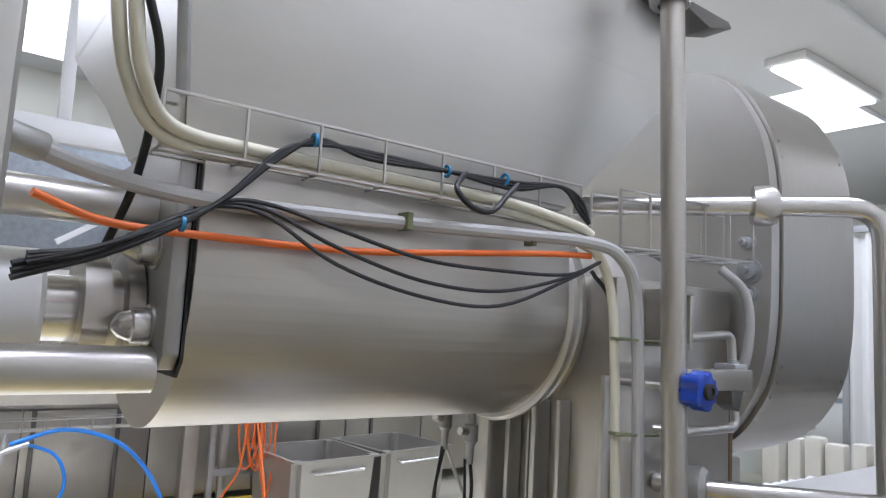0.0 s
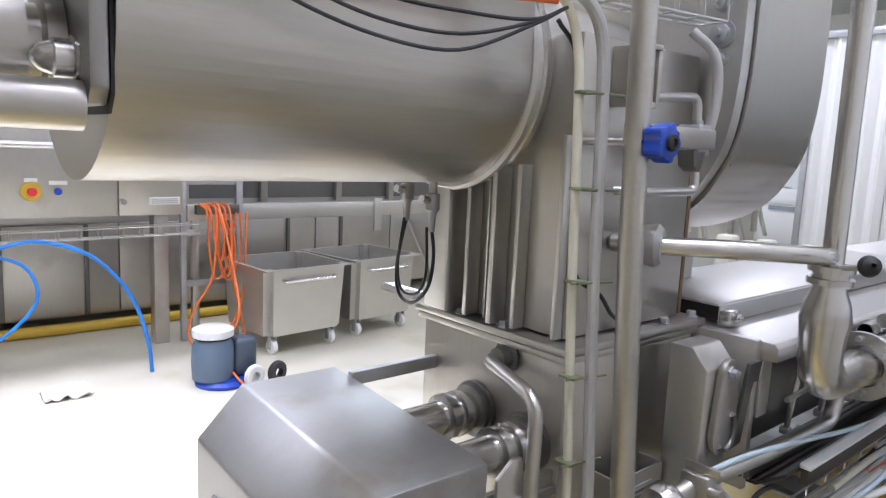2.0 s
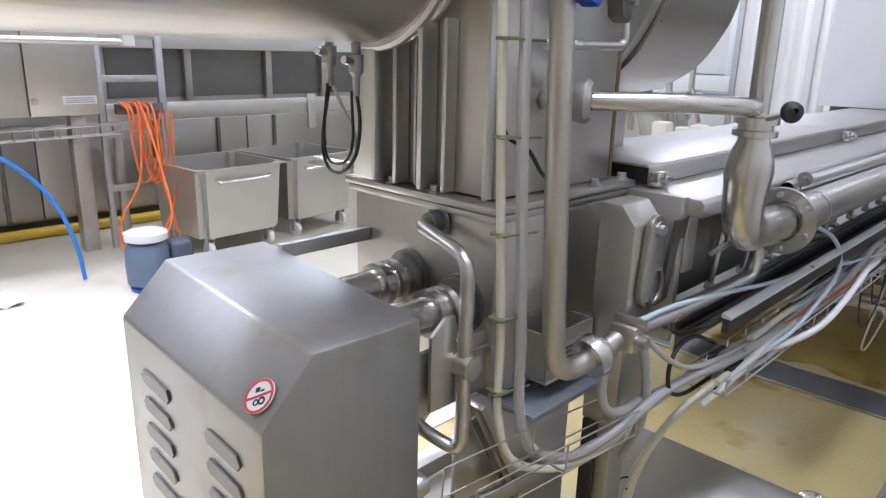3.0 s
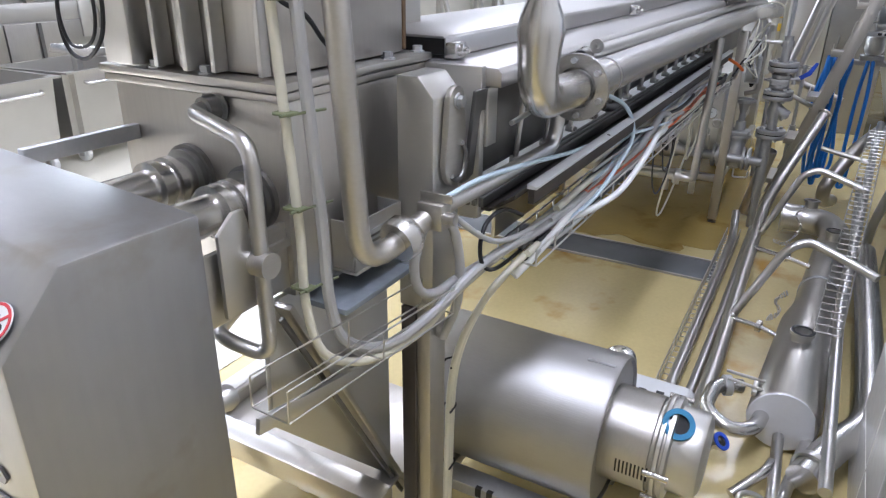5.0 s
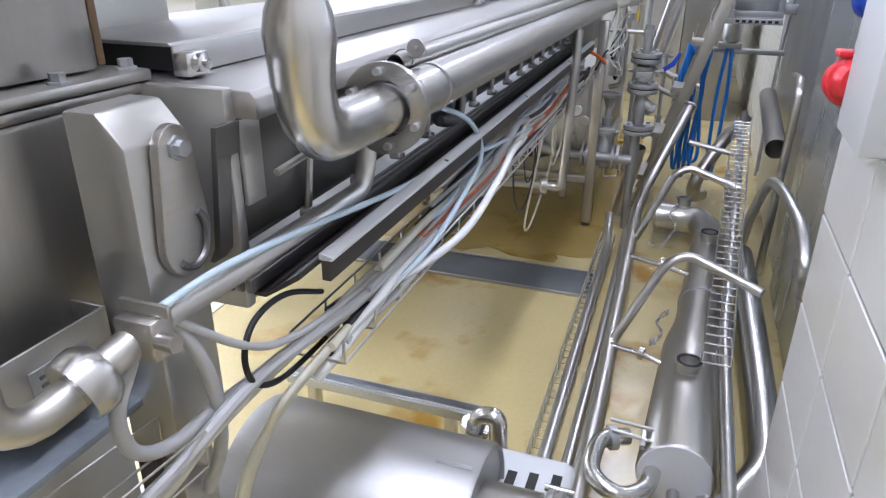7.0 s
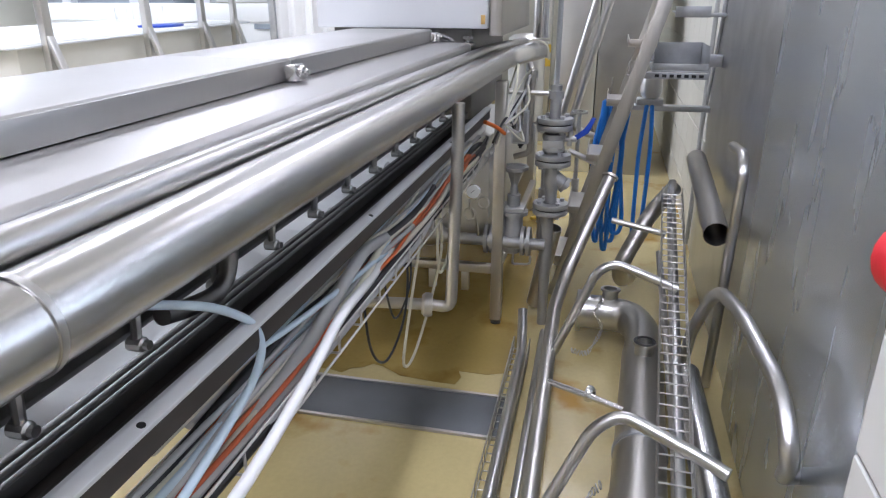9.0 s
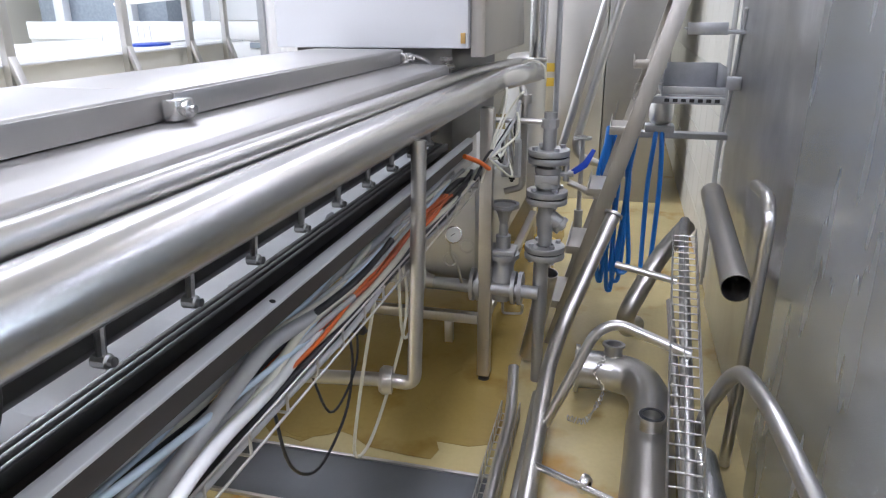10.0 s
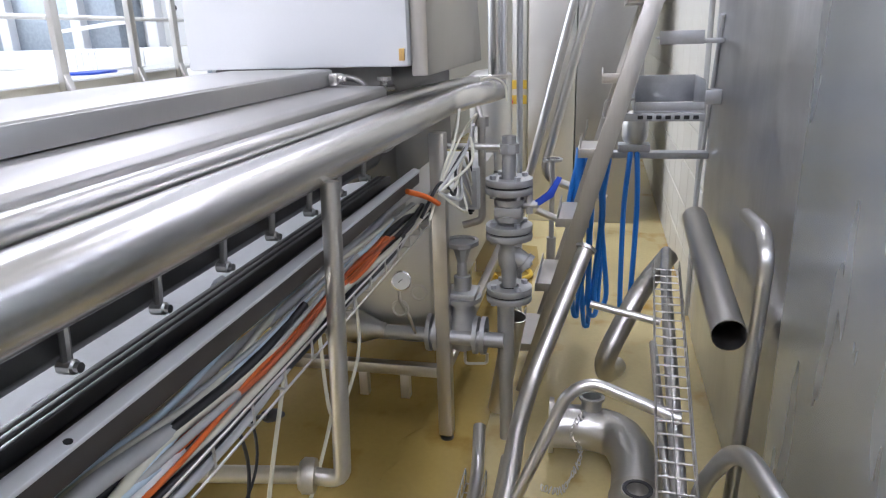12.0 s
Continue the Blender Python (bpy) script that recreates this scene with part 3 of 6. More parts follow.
part("bolt", lathe((1.462, 0.848, 1.105), (0, -1, 0), [(0, 0.014), (0.004, 0.014), (0.004, 0.010), (0.013, 0.010), (0.014, 0)], 6), GALV, lp)

# ---- tunnel conveyor ----
tc = thing("tunnel_conveyor", "long closed stainless steel trough conveyor with flat top covers", "conveyor", (2.8, 1.2, 0.8))
part("cover", prism([(0.82, 1.112), (0.82, 1.138), (0.828, 1.146), (0.95, 1.15), (1.234, 1.15), (1.234, 1.136), (0.92, 1.136), (0.90, 1.112)], "x", 1.575, 4.0, 0.002), SHEET, tc, "broad lower cover plate")
# Unseen added panel that keeps hall light off the floor below the conveyor
part("light_block_panel", box(3.3, 4.2, 1.62, 1.64, 0.04, 0.80, 0.003), SATIN, tc)
part("end_plate", box(1.555, 1.574, 0.85, 1.34, 0.86, 1.150, 0.003), SATIN, tc)
# Steel wall; the shade below the cover is in its dark colour
part("trough_side", prism([(0.846, 1.111), (0.862, 0.95), (0.874, 0.935), (0.882, 0.935), (0.87, 0.955), (0.854, 1.111)], "x", 1.53, 4.05, 0.001), DARK, tc, "steel trough wall, shade under the cover put into its dark colour")
part("box_end", join(box(1.575, 1.615, 0.845, 0.852, 1.0, 1.11, 0.001)), SATIN, tc)
for k in range(14):
    x = 1.72 + k * 0.165
    part("rod", join(sweep([Vector((x, 0.832, 1.11)), Vector((x, 0.848, 0.945))], 0.006, 8), lathe((x, 0.858, 0.94), (0, -1, 0), [(0, 0.009), (0.018, 0.009), (0.02, 0.006), (0.026, 0.006)], 10)), TUBE, tc, "thin rod with a screw knob")
for lx0, lx1 in ((1.60, 2.872), (2.876, 3.97)):
    lid = thing("access_hatch", "flat folded stainless steel conveyor lid, closed", "lid", ((lx0 + lx1) / 2, 1.2, 1.15), "conveyor lids")
    part("top", prism([(0.9525, 1.187), (0.956, 1.192), (1.228, 1.192), (1.228, 1.187)], "x", lx0, lx1, 0.0012), SHEET, lid)
    part("front_lip", box(lx0, lx1, 0.95, 0.9535, 1.152, 1.1885, 0.001), SHEET, lid, "folded front lip")
    part("back_lip", box(lx0, lx1, 1.2245, 1.228, 1.152, 1.1865, 0.001), SHEET, lid)
    part("end_lip", box(lx1 - 0.004, lx1, 0.954, 1.224, 1.152, 1.1865, 0.001), SHEET, lid)
    if lx0 < 2:
        # Black sheet drawn for the shade under the lid
        part("dark_end", box(1.612, 1.615, 0.954, 1.224, 1.156, 1.186, 0), RUBBER, lid, "black sheet for the shade inside the open end")
for hx in (1.615, 2.862, 3.955):
    h = thing("lid_hinge", "small polished steel lid hinge with a screw", "hinge", (hx, 0.935, 1.15), "lid hinges")
    part("plate", box(hx - 0.022, hx + 0.022, 0.925, 0.949, 1.152, 1.182, 0.004), POLISH, h)
    part("screw", lathe((hx, 0.925, 1.168), (0, -1, 0), [(0, 0.012), (0.008, 0.012), (0.01, 0.006), (0.016, 0.006)], 12), POLISH, h)

slush = bmesh.new()
nx, ny = 90, 8
grid = [[slush.verts.new((1.6 + 2.4 * i / nx, 0.884 + (1.1 if i > 38 else 0.34) * j / ny, 0.892 + 0.001 * j + 0.028 * noise.noise(Vector((i * 0.35, j * 0.5, 0))) + 0.008 * noise.noise(Vector((i * 1.1, j * 1.3, 3))))) for j in range(ny + 1)] for i in range(nx + 1)]
for i in range(nx):
    for j in range(ny):
        slush.faces.new((grid[i][j], grid[i + 1][j], grid[i + 1][j + 1], grid[i][j + 1]))
low = bmesh.ops.extrude_face_region(slush, geom=slush.faces[:])
for v in low["geom"]:
    if isinstance(v, bmesh.types.BMVert):
        v.co.z = 0.84
frost = solo("frost", slush, FROST, "white lumpy frosted insulation along the conveyor", "frost", kind="stuff")
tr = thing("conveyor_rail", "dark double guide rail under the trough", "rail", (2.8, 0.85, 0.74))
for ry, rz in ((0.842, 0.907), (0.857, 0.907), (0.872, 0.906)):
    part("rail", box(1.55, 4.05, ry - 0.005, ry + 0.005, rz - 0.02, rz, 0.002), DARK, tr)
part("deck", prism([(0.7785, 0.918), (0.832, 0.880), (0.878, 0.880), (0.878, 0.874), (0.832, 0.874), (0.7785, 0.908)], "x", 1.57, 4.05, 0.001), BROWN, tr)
ch = thing("cable_channel", "long steel channel, shadow put into its dark side, with a bright folded top edge", "channel", (2.8, 0.77, 0.8))
# Brown side, with the shadow below the folded edge in its colour
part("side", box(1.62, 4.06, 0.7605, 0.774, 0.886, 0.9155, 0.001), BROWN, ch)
part("top_edge", prism([(0.757, 0.916), (0.757, 0.9215), (0.771, 0.926), (0.777, 0.926), (0.777, 0.916)], "x", 1.62, 4.06, 0.0008), ALU, ch, "bright folded edge")
for k in range(3):
    part("hole", disc((2.1 + k * 0.67, 0.764, 0.922), (2.1 + k * 0.67, 0.7635, 0.9243), 0.0045, 12), RUBBER, ch)

# ---- main pipe ----
mp = thing("main_pipe", "long thick polished steel pipe along the conveyor", "pipe", (2.9, 0.76, 1.0))
part("pipe", tube([(1.83, 0.758, 1.084), (4.42, 0.76, 1.062), (4.60, 0.715, 1.066), (5.0, 0.685, 1.05)], 0.041, 0.07, 28), POLISH, mp)
part("riser", tube([(5.0, 0.683, 1.02), (5.0, 0.683, 3.2)], 0.037, 0, 28), POLISH, mp)
part("riser_collar", lathe((5.0, 0.683, 1.09), (0, 0, 1), [(0, 0.0375), (0.004, 0.0415), (0.014, 0.0415), (0.018, 0.0375)], 28), STEEL, mp)
part("flange", lathe((1.80, 0.757, 1.085), (1, 0, 0), [(0, 0.042), (0, 0.068), (0.012, 0.068), (0.014, 0.06), (0.024, 0.06), (0.025, 0.042)], 32), POLISH, mp)
for a in range(6):
    an = a * math.pi / 3 + 0.4
    part("flange_bolt", disc((1.79, 0.757 + 0.055 * math.cos(an), 1.085 + 0.055 * math.sin(an)), (1.835, 0.757 + 0.055 * math.cos(an), 1.085 + 0.055 * math.sin(an)), 0.006, 8), GALV, mp)
part("elbow", tube([(1.81, 0.757, 1.085), (1.575, 0.752, 1.092), (1.56, 0.745, 1.24)], 0.036, 0.09, 28), POLISH, mp)
part("clamp", join(lathe((1.985, 0.758, 1.083), (1, 0, 0), [(0, 0.041), (0, 0.0425), (0.007, 0.0425), (0.007, 0.041)], 32), lathe((1.985, 0.803, 1.127), (1, 0, 0), [(0, 0.0172), (0, 0.019), (0.007, 0.019), (0.007, 0.0172)], 24), lathe((1.98, 0.778, 1.148), (1, 0, 0), [(0, 0.006), (0, 0.016), (0.005, 0.016), (0.005, 0.006)], 16), disc((1.965, 0.778, 1.148), (2.005, 0.778, 1.148), 0.006, 10)), TUBE, mp)
solo("thin_pipe", tube([(1.95, 0.803, 1.125), (4.30, 0.80, 1.108), (4.85, 0.742, 1.10)], 0.017, 0.2, 16, 0.002), TUBE, "thin polished pipe beside the main pipe", "pipe")

bv = thing("ball_valve", "polished steel valve with a black ball lever", "valve", (1.55, 0.73, 1.2))
part("body", lathe((1.562, 0.746, 1.16), (-0.02, -0.02, 1), [(0, 0.036), (0.03, 0.038), (0.055, 0.041), (0.08, 0.037), (0.105, 0.027), (0.125, 0.025)], 28), POLISH, bv)
part("lower_nut", lathe((1.56, 0.744, 1.275), (-0.02, -0.02, 1), [(0, 0.025), (0, 0.037), (0.010, 0.037), (0.011, 0.029), (0.020, 0.029), (0.021, 0.037), (0.032, 0.037), (0.032, 0.02)], 16), POLISH, bv)
blv = part("lever", tube([(1.555, 0.735, 1.302), (1.51, 0.69, 1.315), (1.47, 0.66, 1.325)], 0.005, 0.01, 8), TUBE, bv)
part("ball_grip", lathe((1.478, 0.667, 1.322), (-0.5, -0.4, 0.15), [(0, 0.004), (0.002, 0.012), (0.01, 0.017), (0.02, 0.014), (0.026, 0.004)], 16), RUBBER, blv, "black ball grip")
part("drain_pin", tube([(1.64, 0.79, 1.06), (1.56, 0.79, 1.055)], 0.005, 0, 8), TUBE, bv)
rp = thing("riser_pipe", "polished steel pipe with a ring union, bent down to the valve", "pipe", (1.5, 0.8, 1.3))
part("pipe", tube([(1.22, 1.13, 1.795), (1.432, 0.872, 1.80), (1.54, 0.74, 1.80), (1.555, 0.742, 1.3)], 0.0175, 0.06, 20), POLISH, rp)
part("union", lathe((1.412, 0.896, 1.80), (0.63, -0.775, 0), [(0, 0.018), (0, 0.034), (0.012, 0.036), (0.028, 0.036), (0.04, 0.03), (0.04, 0.018)], 12), POLISH, rp, "ring union")
st = thing("stub_pipe", "steel stub pipe with a round union to the column", "pipe", (1.4, 0.95, 1.31))
part("pipe", tube([(1.30, 1.0, 1.325), (1.32, 0.93, 1.328), (1.40, 0.82, 1.33), (1.51, 0.745, 1.325), (1.556, 0.743, 1.32)], 0.0155, 0.05, 16), POLISH, st)
part("union", lathe((1.312, 0.945, 1.328), (0.35, -0.9, 0), [(0, 0.016), (0, 0.033), (0.014, 0.036), (0.022, 0.036), (0.03, 0.028), (0.03, 0.016)], 16), CAST, st)
tp = thing("upright_pipe", "tall upright steel pipe with a bent foot and union", "pipe", (1.2, 0.88, 0.9))
part("pipe", tube([(1.165, 0.90, 2.35), (1.19, 0.888, 1.33), (1.205, 0.872, 0.885), (1.38, 0.84, 0.935)], 0.0185, 0.07, 20), STEEL, tp)
part("top_union", lathe((1.17, 0.9, 2.08), (0, 0, 1), [(0, 0.019), (0, 0.03), (0.01, 0.033), (0.03, 0.033), (0.03, 0.019)], 16), POLISH, tp)
part("union", lathe((1.282, 0.858, 0.907), (0.95, -0.17, 0.27), [(0, 0.019), (0, 0.036), (0.012, 0.038), (0.024, 0.038), (0.036, 0.03), (0.036, 0.019)], 14), POLISH, tp, "ring union")
part("tri_clamp", join(box(1.345, 1.38, 0.81, 0.861, 0.91, 0.958, 0.006), disc((1.355, 0.812, 0.935), (1.355, 0.79, 0.935), 0.01, 12), box(1.36, 1.366, 0.80, 0.861, 0.958, 0.972, 0.001)), STEEL, tp, "pipe clamp block")
part("long_run", tube([(1.38, 0.838, 0.938), (1.56, 0.808, 0.952), (1.80, 0.80, 0.955), (1.825, 0.80, 0.99), (1.828, 0.80, 1.06)], 0.0155, 0.04, 16), TUBE, tp)
hp = thing("handle_pipe", "bent steel rail pipe in front of the base", "pipe", (1.05, 0.95, 0.8))
part("pipe", tube([(1.168, 1.10, 1.12), (1.12, 1.105, 1.12), (1.085, 0.958, 1.10), (1.081, 0.955, 0.768), (1.045, 1.03, 0.805), (1.20, 1.13, 0.765), (1.30, 1.2, 0.75)], 0.0115, 0.035, 16), TUBE, hp)
part("rosette", lathe((1.168, 1.10, 1.12), (-1, 0, 0), [(0, 0.024), (0.008, 0.028), (0.01, 0.02), (0.03, 0.018), (0.03, 0.01)], 20), DARK, hp)
part("clamp", join(disc((1.083, 0.938, 0.925), (1.083, 0.972, 0.925), 0.02, 16), box(1.075, 1.168, 0.976, 0.984, 0.918, 0.932, 0.002)), STEEL, hp)

# ---- cables and wire tray on the drum ----
def wire_tray(name, p0, p1, width, height, pitch, label, up=Vector((0, 0, 1)), side=None, r=0.0022, group=""):
    """A basket of welded wire: long wires and U-shaped cross wires."""
    p0, p1 = Vector(p0), Vector(p1)
    d = (p1 - p0).normalized()
    s = (side or d.cross(up)).normalized()
    u = s.cross(d).normalized()
    at = (p0 + p1) / 2
    ob = thing(name, label, "cable tray", tuple(at), group)
    k = 0
    for a, h in ((-0.5, 0), (0, 0), (0.5, 0), (-0.5, 1), (0.5, 1)):
        o = s * width * a + u * height * h
        part("long_wire", sweep([p0 + o, p1 + o], r, 6), TUBE, ob)
    n = max(2, int((p1 - p0).length / pitch))
    first = None
    for i in range(n + 1):
        c = d * ((p1 - p0).length * i / n)
        if first is None:
            first = part("cross_wire", tube([p0 - s * width / 2 + u * height, p0 - s * width / 2, p0 + s * width / 2, p0 + s * width / 2 + u * height], r, 0.006, 6), TUBE, ob)
        else:
            o = new("cross_wire", first.data)
            o.parent, o.location = ob, c
    return ob


wire_tray("wire_tray", (0.47, 1.045, 1.735), (1.10, 1.03, 1.735), 0.05, 0.06, 0.085, "thin welded wire cable tray on the drum")
wire_tray("wire_tray", (1.135, 0.985, 1.70), (1.49, 0.965, 1.71), 0.06, 0.09, 0.07, "welded wire basket between column and guard")


def cable(label, pts, r, material, steps=6, name="cable", category="cable", group=""):
    return solo(name, cord(pts, r, 12 if r > 0.004 else 8, steps), material, label, category, group)


cable("pair of thick ivory cables down the hopper", [(0.40, 0.96, 2.0), (0.42, 0.955, 1.85), (0.436, 0.97, 1.79), (0.475, 1.0, 1.752), (0.58, 1.03, 1.752), (0.80, 1.03, 1.752), (0.95, 1.005, 1.745), (1.05, 0.975, 1.725), (1.085, 0.97, 1.713)], 0.0075, WCABLE, name="ivory_cable")
cable("pair of thick ivory cables down the hopper", [(0.385, 0.97, 2.0), (0.405, 0.965, 1.86), (0.424, 0.98, 1.785), (0.47, 1.01, 1.742), (0.58, 1.04, 1.742), (0.80, 1.04, 1.742), (0.95, 1.015, 1.735), (1.05, 0.985, 1.715), (1.085, 0.975, 1.705)], 0.007, WCABLE, name="ivory_cable")
gc = thing("grey_conduit", "thick grey conduit along the drum, turning down the column", "conduit", (1.17, 0.936, 0.72))
part("conduit", cord([(0.33, 1.0, 1.715), (0.42, 1.02, 1.695), (0.55, 1.04, 1.688), (0.80, 1.035, 1.697), (0.98, 1.0, 1.702), (1.07, 0.965, 1.70), (1.125, 0.948, 1.685), (1.158, 0.942, 1.63), (1.165, 0.938, 1.5), (1.17, 0.936, 1.3), (1.18, 0.932, 1.1), (1.187, 0.928, 0.95), (1.19, 0.925, 0.82), (1.21, 0.91, 0.745), (1.27, 0.87, 0.72), (1.36, 0.83, 0.755), (1.50, 0.80, 0.805), (1.75, 0.775, 0.80), (2.3, 0.77, 0.782), (3.0, 0.77, 0.775), (3.7, 0.77, 0.775)], 0.0095, 10, 6), GCABLE, gc)
part("end_gland", lathe((0.335, 1.0, 1.714), (1, 0.2, -0.2), [(0, 0.0097), (0, 0.0145), (0.03, 0.0145), (0.034, 0.012), (0.034, 0.0097)], 12), CAST, gc, "grey end gland")
cable("ivory cable down the column and along the tray", [(1.06, 0.972, 1.70), (1.10, 0.965, 1.68), (1.128, 0.962, 1.62), (1.135, 0.958, 1.5), (1.142, 0.955, 1.3), (1.15, 0.95, 1.1), (1.155, 0.945, 0.95), (1.152, 0.94, 0.82), (1.17, 0.92, 0.735), (1.24, 0.88, 0.705), (1.34, 0.845, 0.72), (1.45, 0.825, 0.765), (1.7, 0.80, 0.79), (2.2, 0.79, 0.78), (3.2, 0.79, 0.776)], 0.0075, WCABLE, name="ivory_cable")
cable("thin dark cable behind the conduit", [(1.10, 0.98, 1.66), (1.142, 0.972, 1.6), (1.155, 0.967, 1.4), (1.16, 0.965, 1.29), (1.2, 0.945, 1.255), (1.26, 0.96, 1.21), (1.33, 0.975, 1.18), (1.34, 0.975, 1.165)], 0.0035, BLACK, name="black_cable")
cable("bright orange cable slung across the drum", [(0.36, 1.0, 1.665), (0.43, 1.02, 1.648), (0.55, 1.035, 1.648), (0.72, 1.04, 1.652), (0.9, 1.02, 1.668), (1.02, 0.985, 1.678), (1.08, 0.965, 1.68)], 0.0045, ORANGE, name="orange_cable")
for k, (mid, low) in enumerate(((1.672, 1.640), (1.650, 1.612), (1.630, 1.592))):
    cable("sagging black cable in front of the drum", [(0.36, 0.98, 1.60 + 0.004 * k), (0.42, 0.99, 1.622), (0.50, 1.01, 1.66 + 0.003 * k), (0.55, 1.02, 1.688 - 0.003 * k), (0.60, 1.02, 1.690 - 0.008 * k), (0.68, 1.01, mid), (0.80, 1.0, low + 0.008), (0.92, 0.985, low + 0.004), (1.03, 0.965, 1.648 - 0.004 * k), (1.09, 0.955, 1.672)], 0.0026, BLACK, name="black_cable", group="black cables")
for k in range(3):
    cable("bundled black cable along the wire tray", [(0.35, 0.985, 1.598 - 0.006 * k), (0.44, 1.0, 1.63 - 0.004 * k), (0.53, 1.01, 1.68), (0.60, 1.02, 1.745 + 0.004 * k), (0.65, 1.02, 1.778 - 0.003 * k), (0.72, 1.02, 1.768 + 0.004 * k), (0.84, 1.01, 1.772), (0.95, 1.0, 1.775 - 0.005 * k), (1.03, 0.985, 1.78), (1.07, 0.98, 1.765 - 0.01 * k), (1.085, 0.975, 1.73)], 0.0031, BLACK, name="black_cable", group="black cables")
cable("black cable loop hanging from the wire tray", [(0.86, 1.0, 1.772), (0.835, 0.985, 1.745), (0.855, 0.975, 1.722), (0.89, 0.975, 1.722), (0.925, 0.985, 1.75), (0.95, 0.99, 1.77)], 0.004, BLACK, name="black_cable")
cable("black cable down the hopper's edge", [(0.40, 0.95, 2.0), (0.425, 0.945, 1.87), (0.45, 0.97, 1.80), (0.455, 1.04, 1.70), (0.44, 1.1, 1.62)], 0.0045, BLACK, name="black_cable")
for tx, ty, tz in ((0.646, 1.02, 1.776), (0.84, 1.012, 1.772), (0.935, 1.0, 1.776), (0.50, 1.01, 1.655)):
    solo("cable_tie", lathe((tx - 0.005, ty, tz), (1, 0, 0), [(0, 0.006), (0, 0.0088), (0.004, 0.0088), (0.004, 0.006)], 12), BLUEGASKET, "blue cable tie round the bundle", "cable tie", "blue cable ties")
for tz in (1.56, 1.42, 1.28, 1.13, 0.99, 0.86):
    t = (1.6 - tz) / 0.8
    solo("tube_clip", join(sweep([Vector((1.115 + 0.02 * t, 0.945 - 0.01 * t, tz)), Vector((1.195 + 0.02 * t, 0.925, tz - 0.002))], 0.0022, 6), box(1.124 + 0.02 * t, 1.146 + 0.02 * t, 0.938 - 0.01 * t, 0.962, tz - 0.0025, tz + 0.0025, 0.001)), YGREEN, "small greenish clip holding the cables", "clip", "tube clips")
for tx in (0.79, 0.99):
    solo("tube_clip", box(tx - 0.005, tx + 0.005, 1.022 if tx < 0.9 else 0.993, 1.048 if tx < 0.9 else 1.012, 1.687, 1.711, 0.002), YGREEN, "small greenish clip holding the cables", "clip", "tube clips")
for by, bz, bx in ((1.05, 1.80, 0.30), (1.05, 1.735, 0.31), (1.02, 1.655, 0.31), (1.0, 1.60, 0.31)):
    solo("cable_gland", lathe((bx - 0.05, by, bz), (1, 0, 0), [(0, 0.03), (0.02, 0.03), (0.021, 0.024), (0.03, 0.024), (0.031, 0.028), (0.06, 0.027), (0.068, 0.016), (0.068, 0.01)], 14), GCABLE, "grey plastic cable gland", "cable gland", "cable glands")
gb = thing("drive_cabinet", "grey machine housing behind the post with cable glands", "cabinet", (-0.2, 1.0, 0))
part("body", box(-0.6, 0.262, 0.95, 1.16, 1.45, 1.85, 0.005), SATIN, gb)
part("stand", box(-0.55, -0.1, 1.0, 1.15, 0.0, 1.449, 0.005), SATIN, gb)

# ---- latch arm with blue knob, wire frame ----
la = thing("latch_arm", "steel latch arm with a blue star knob", "latch", (1.3, 0.9, 1.45))
part("arm", box(1.17, 1.40, 0.885, 0.905, 1.487, 1.52, 0.003), STEEL, la)
part("arm_end", box(1.372, 1.41, 0.90, 0.94, 1.478, 1.528, 0.003), GALV, la)
part("pivot", disc((1.39, 0.915, 1.46), (1.39, 0.915, 1.535), 0.009, 12), GALV, la)
part("lug", prism([(1.36, 1.486), (1.40, 1.486), (1.385, 1.45), (1.365, 1.46)], "y", 0.90, 0.93, 0.002), DARK, la)
prof = [(0.026 * (1 + 0.16 * math.cos(5 * a)) * math.cos(a), 0.026 * (1 + 0.16 * math.cos(5 * a)) * math.sin(a)) for a in np.linspace(0, 2 * math.pi, 40, endpoint=False)]
kb = prism([(1.197 + x, 1.492 + z) for x, z in prof], "y", 0.842, 0.872, 0.004)
part("star_knob", kb, BLUEKNOB, la, "blue plastic star knob")
part("knob_hub", lathe((1.197, 0.842, 1.492), (0, -1, 0), [(0, 0.012), (0.006, 0.012), (0.007, 0.007), (0.003, 0.006)], 16), RUBBER, la)
part("spindle", disc((1.197, 0.87, 1.492), (1.197, 1.0, 1.492), 0.006, 10), TUBE, la)
solo("guard_frame", tube([(1.30, 0.985, 1.567), (1.30, 0.945, 1.567), (1.435, 0.945, 1.577), (1.452, 0.945, 1.415), (1.30, 0.945, 1.415), (1.27, 0.985, 1.415)], 0.008, 0.02, 12), TUBE, "bent steel tube frame on the column", "frame")
solo("handle_bracket", join(box(1.262, 1.295, 0.93, 0.942, 1.636, 1.645, 0.001), box(1.286, 1.295, 0.93, 0.942, 1.548, 1.6355, 0.001), box(1.262, 1.2855, 0.93, 0.942, 1.548, 1.557, 0.001), box(1.262, 1.275, 0.942, 1.0, 1.55, 1.645, 0.001)), STEEL, "dark steel handle bracket on the column", "bracket")
cable("grey hose bent over the guard's side", [(1.49, 1.0, 1.70), (1.51, 0.965, 1.66), (1.515, 0.955, 1.6), (1.51, 0.96, 1.53), (1.50, 0.98, 1.49)], 0.009, GCABLE, name="grey_hose", category="hose")
dv = thing("hanging_hoses", "pair of small valves with black hoses hanging under the drum", "hoses", (1.1, 1.28, 1.18))
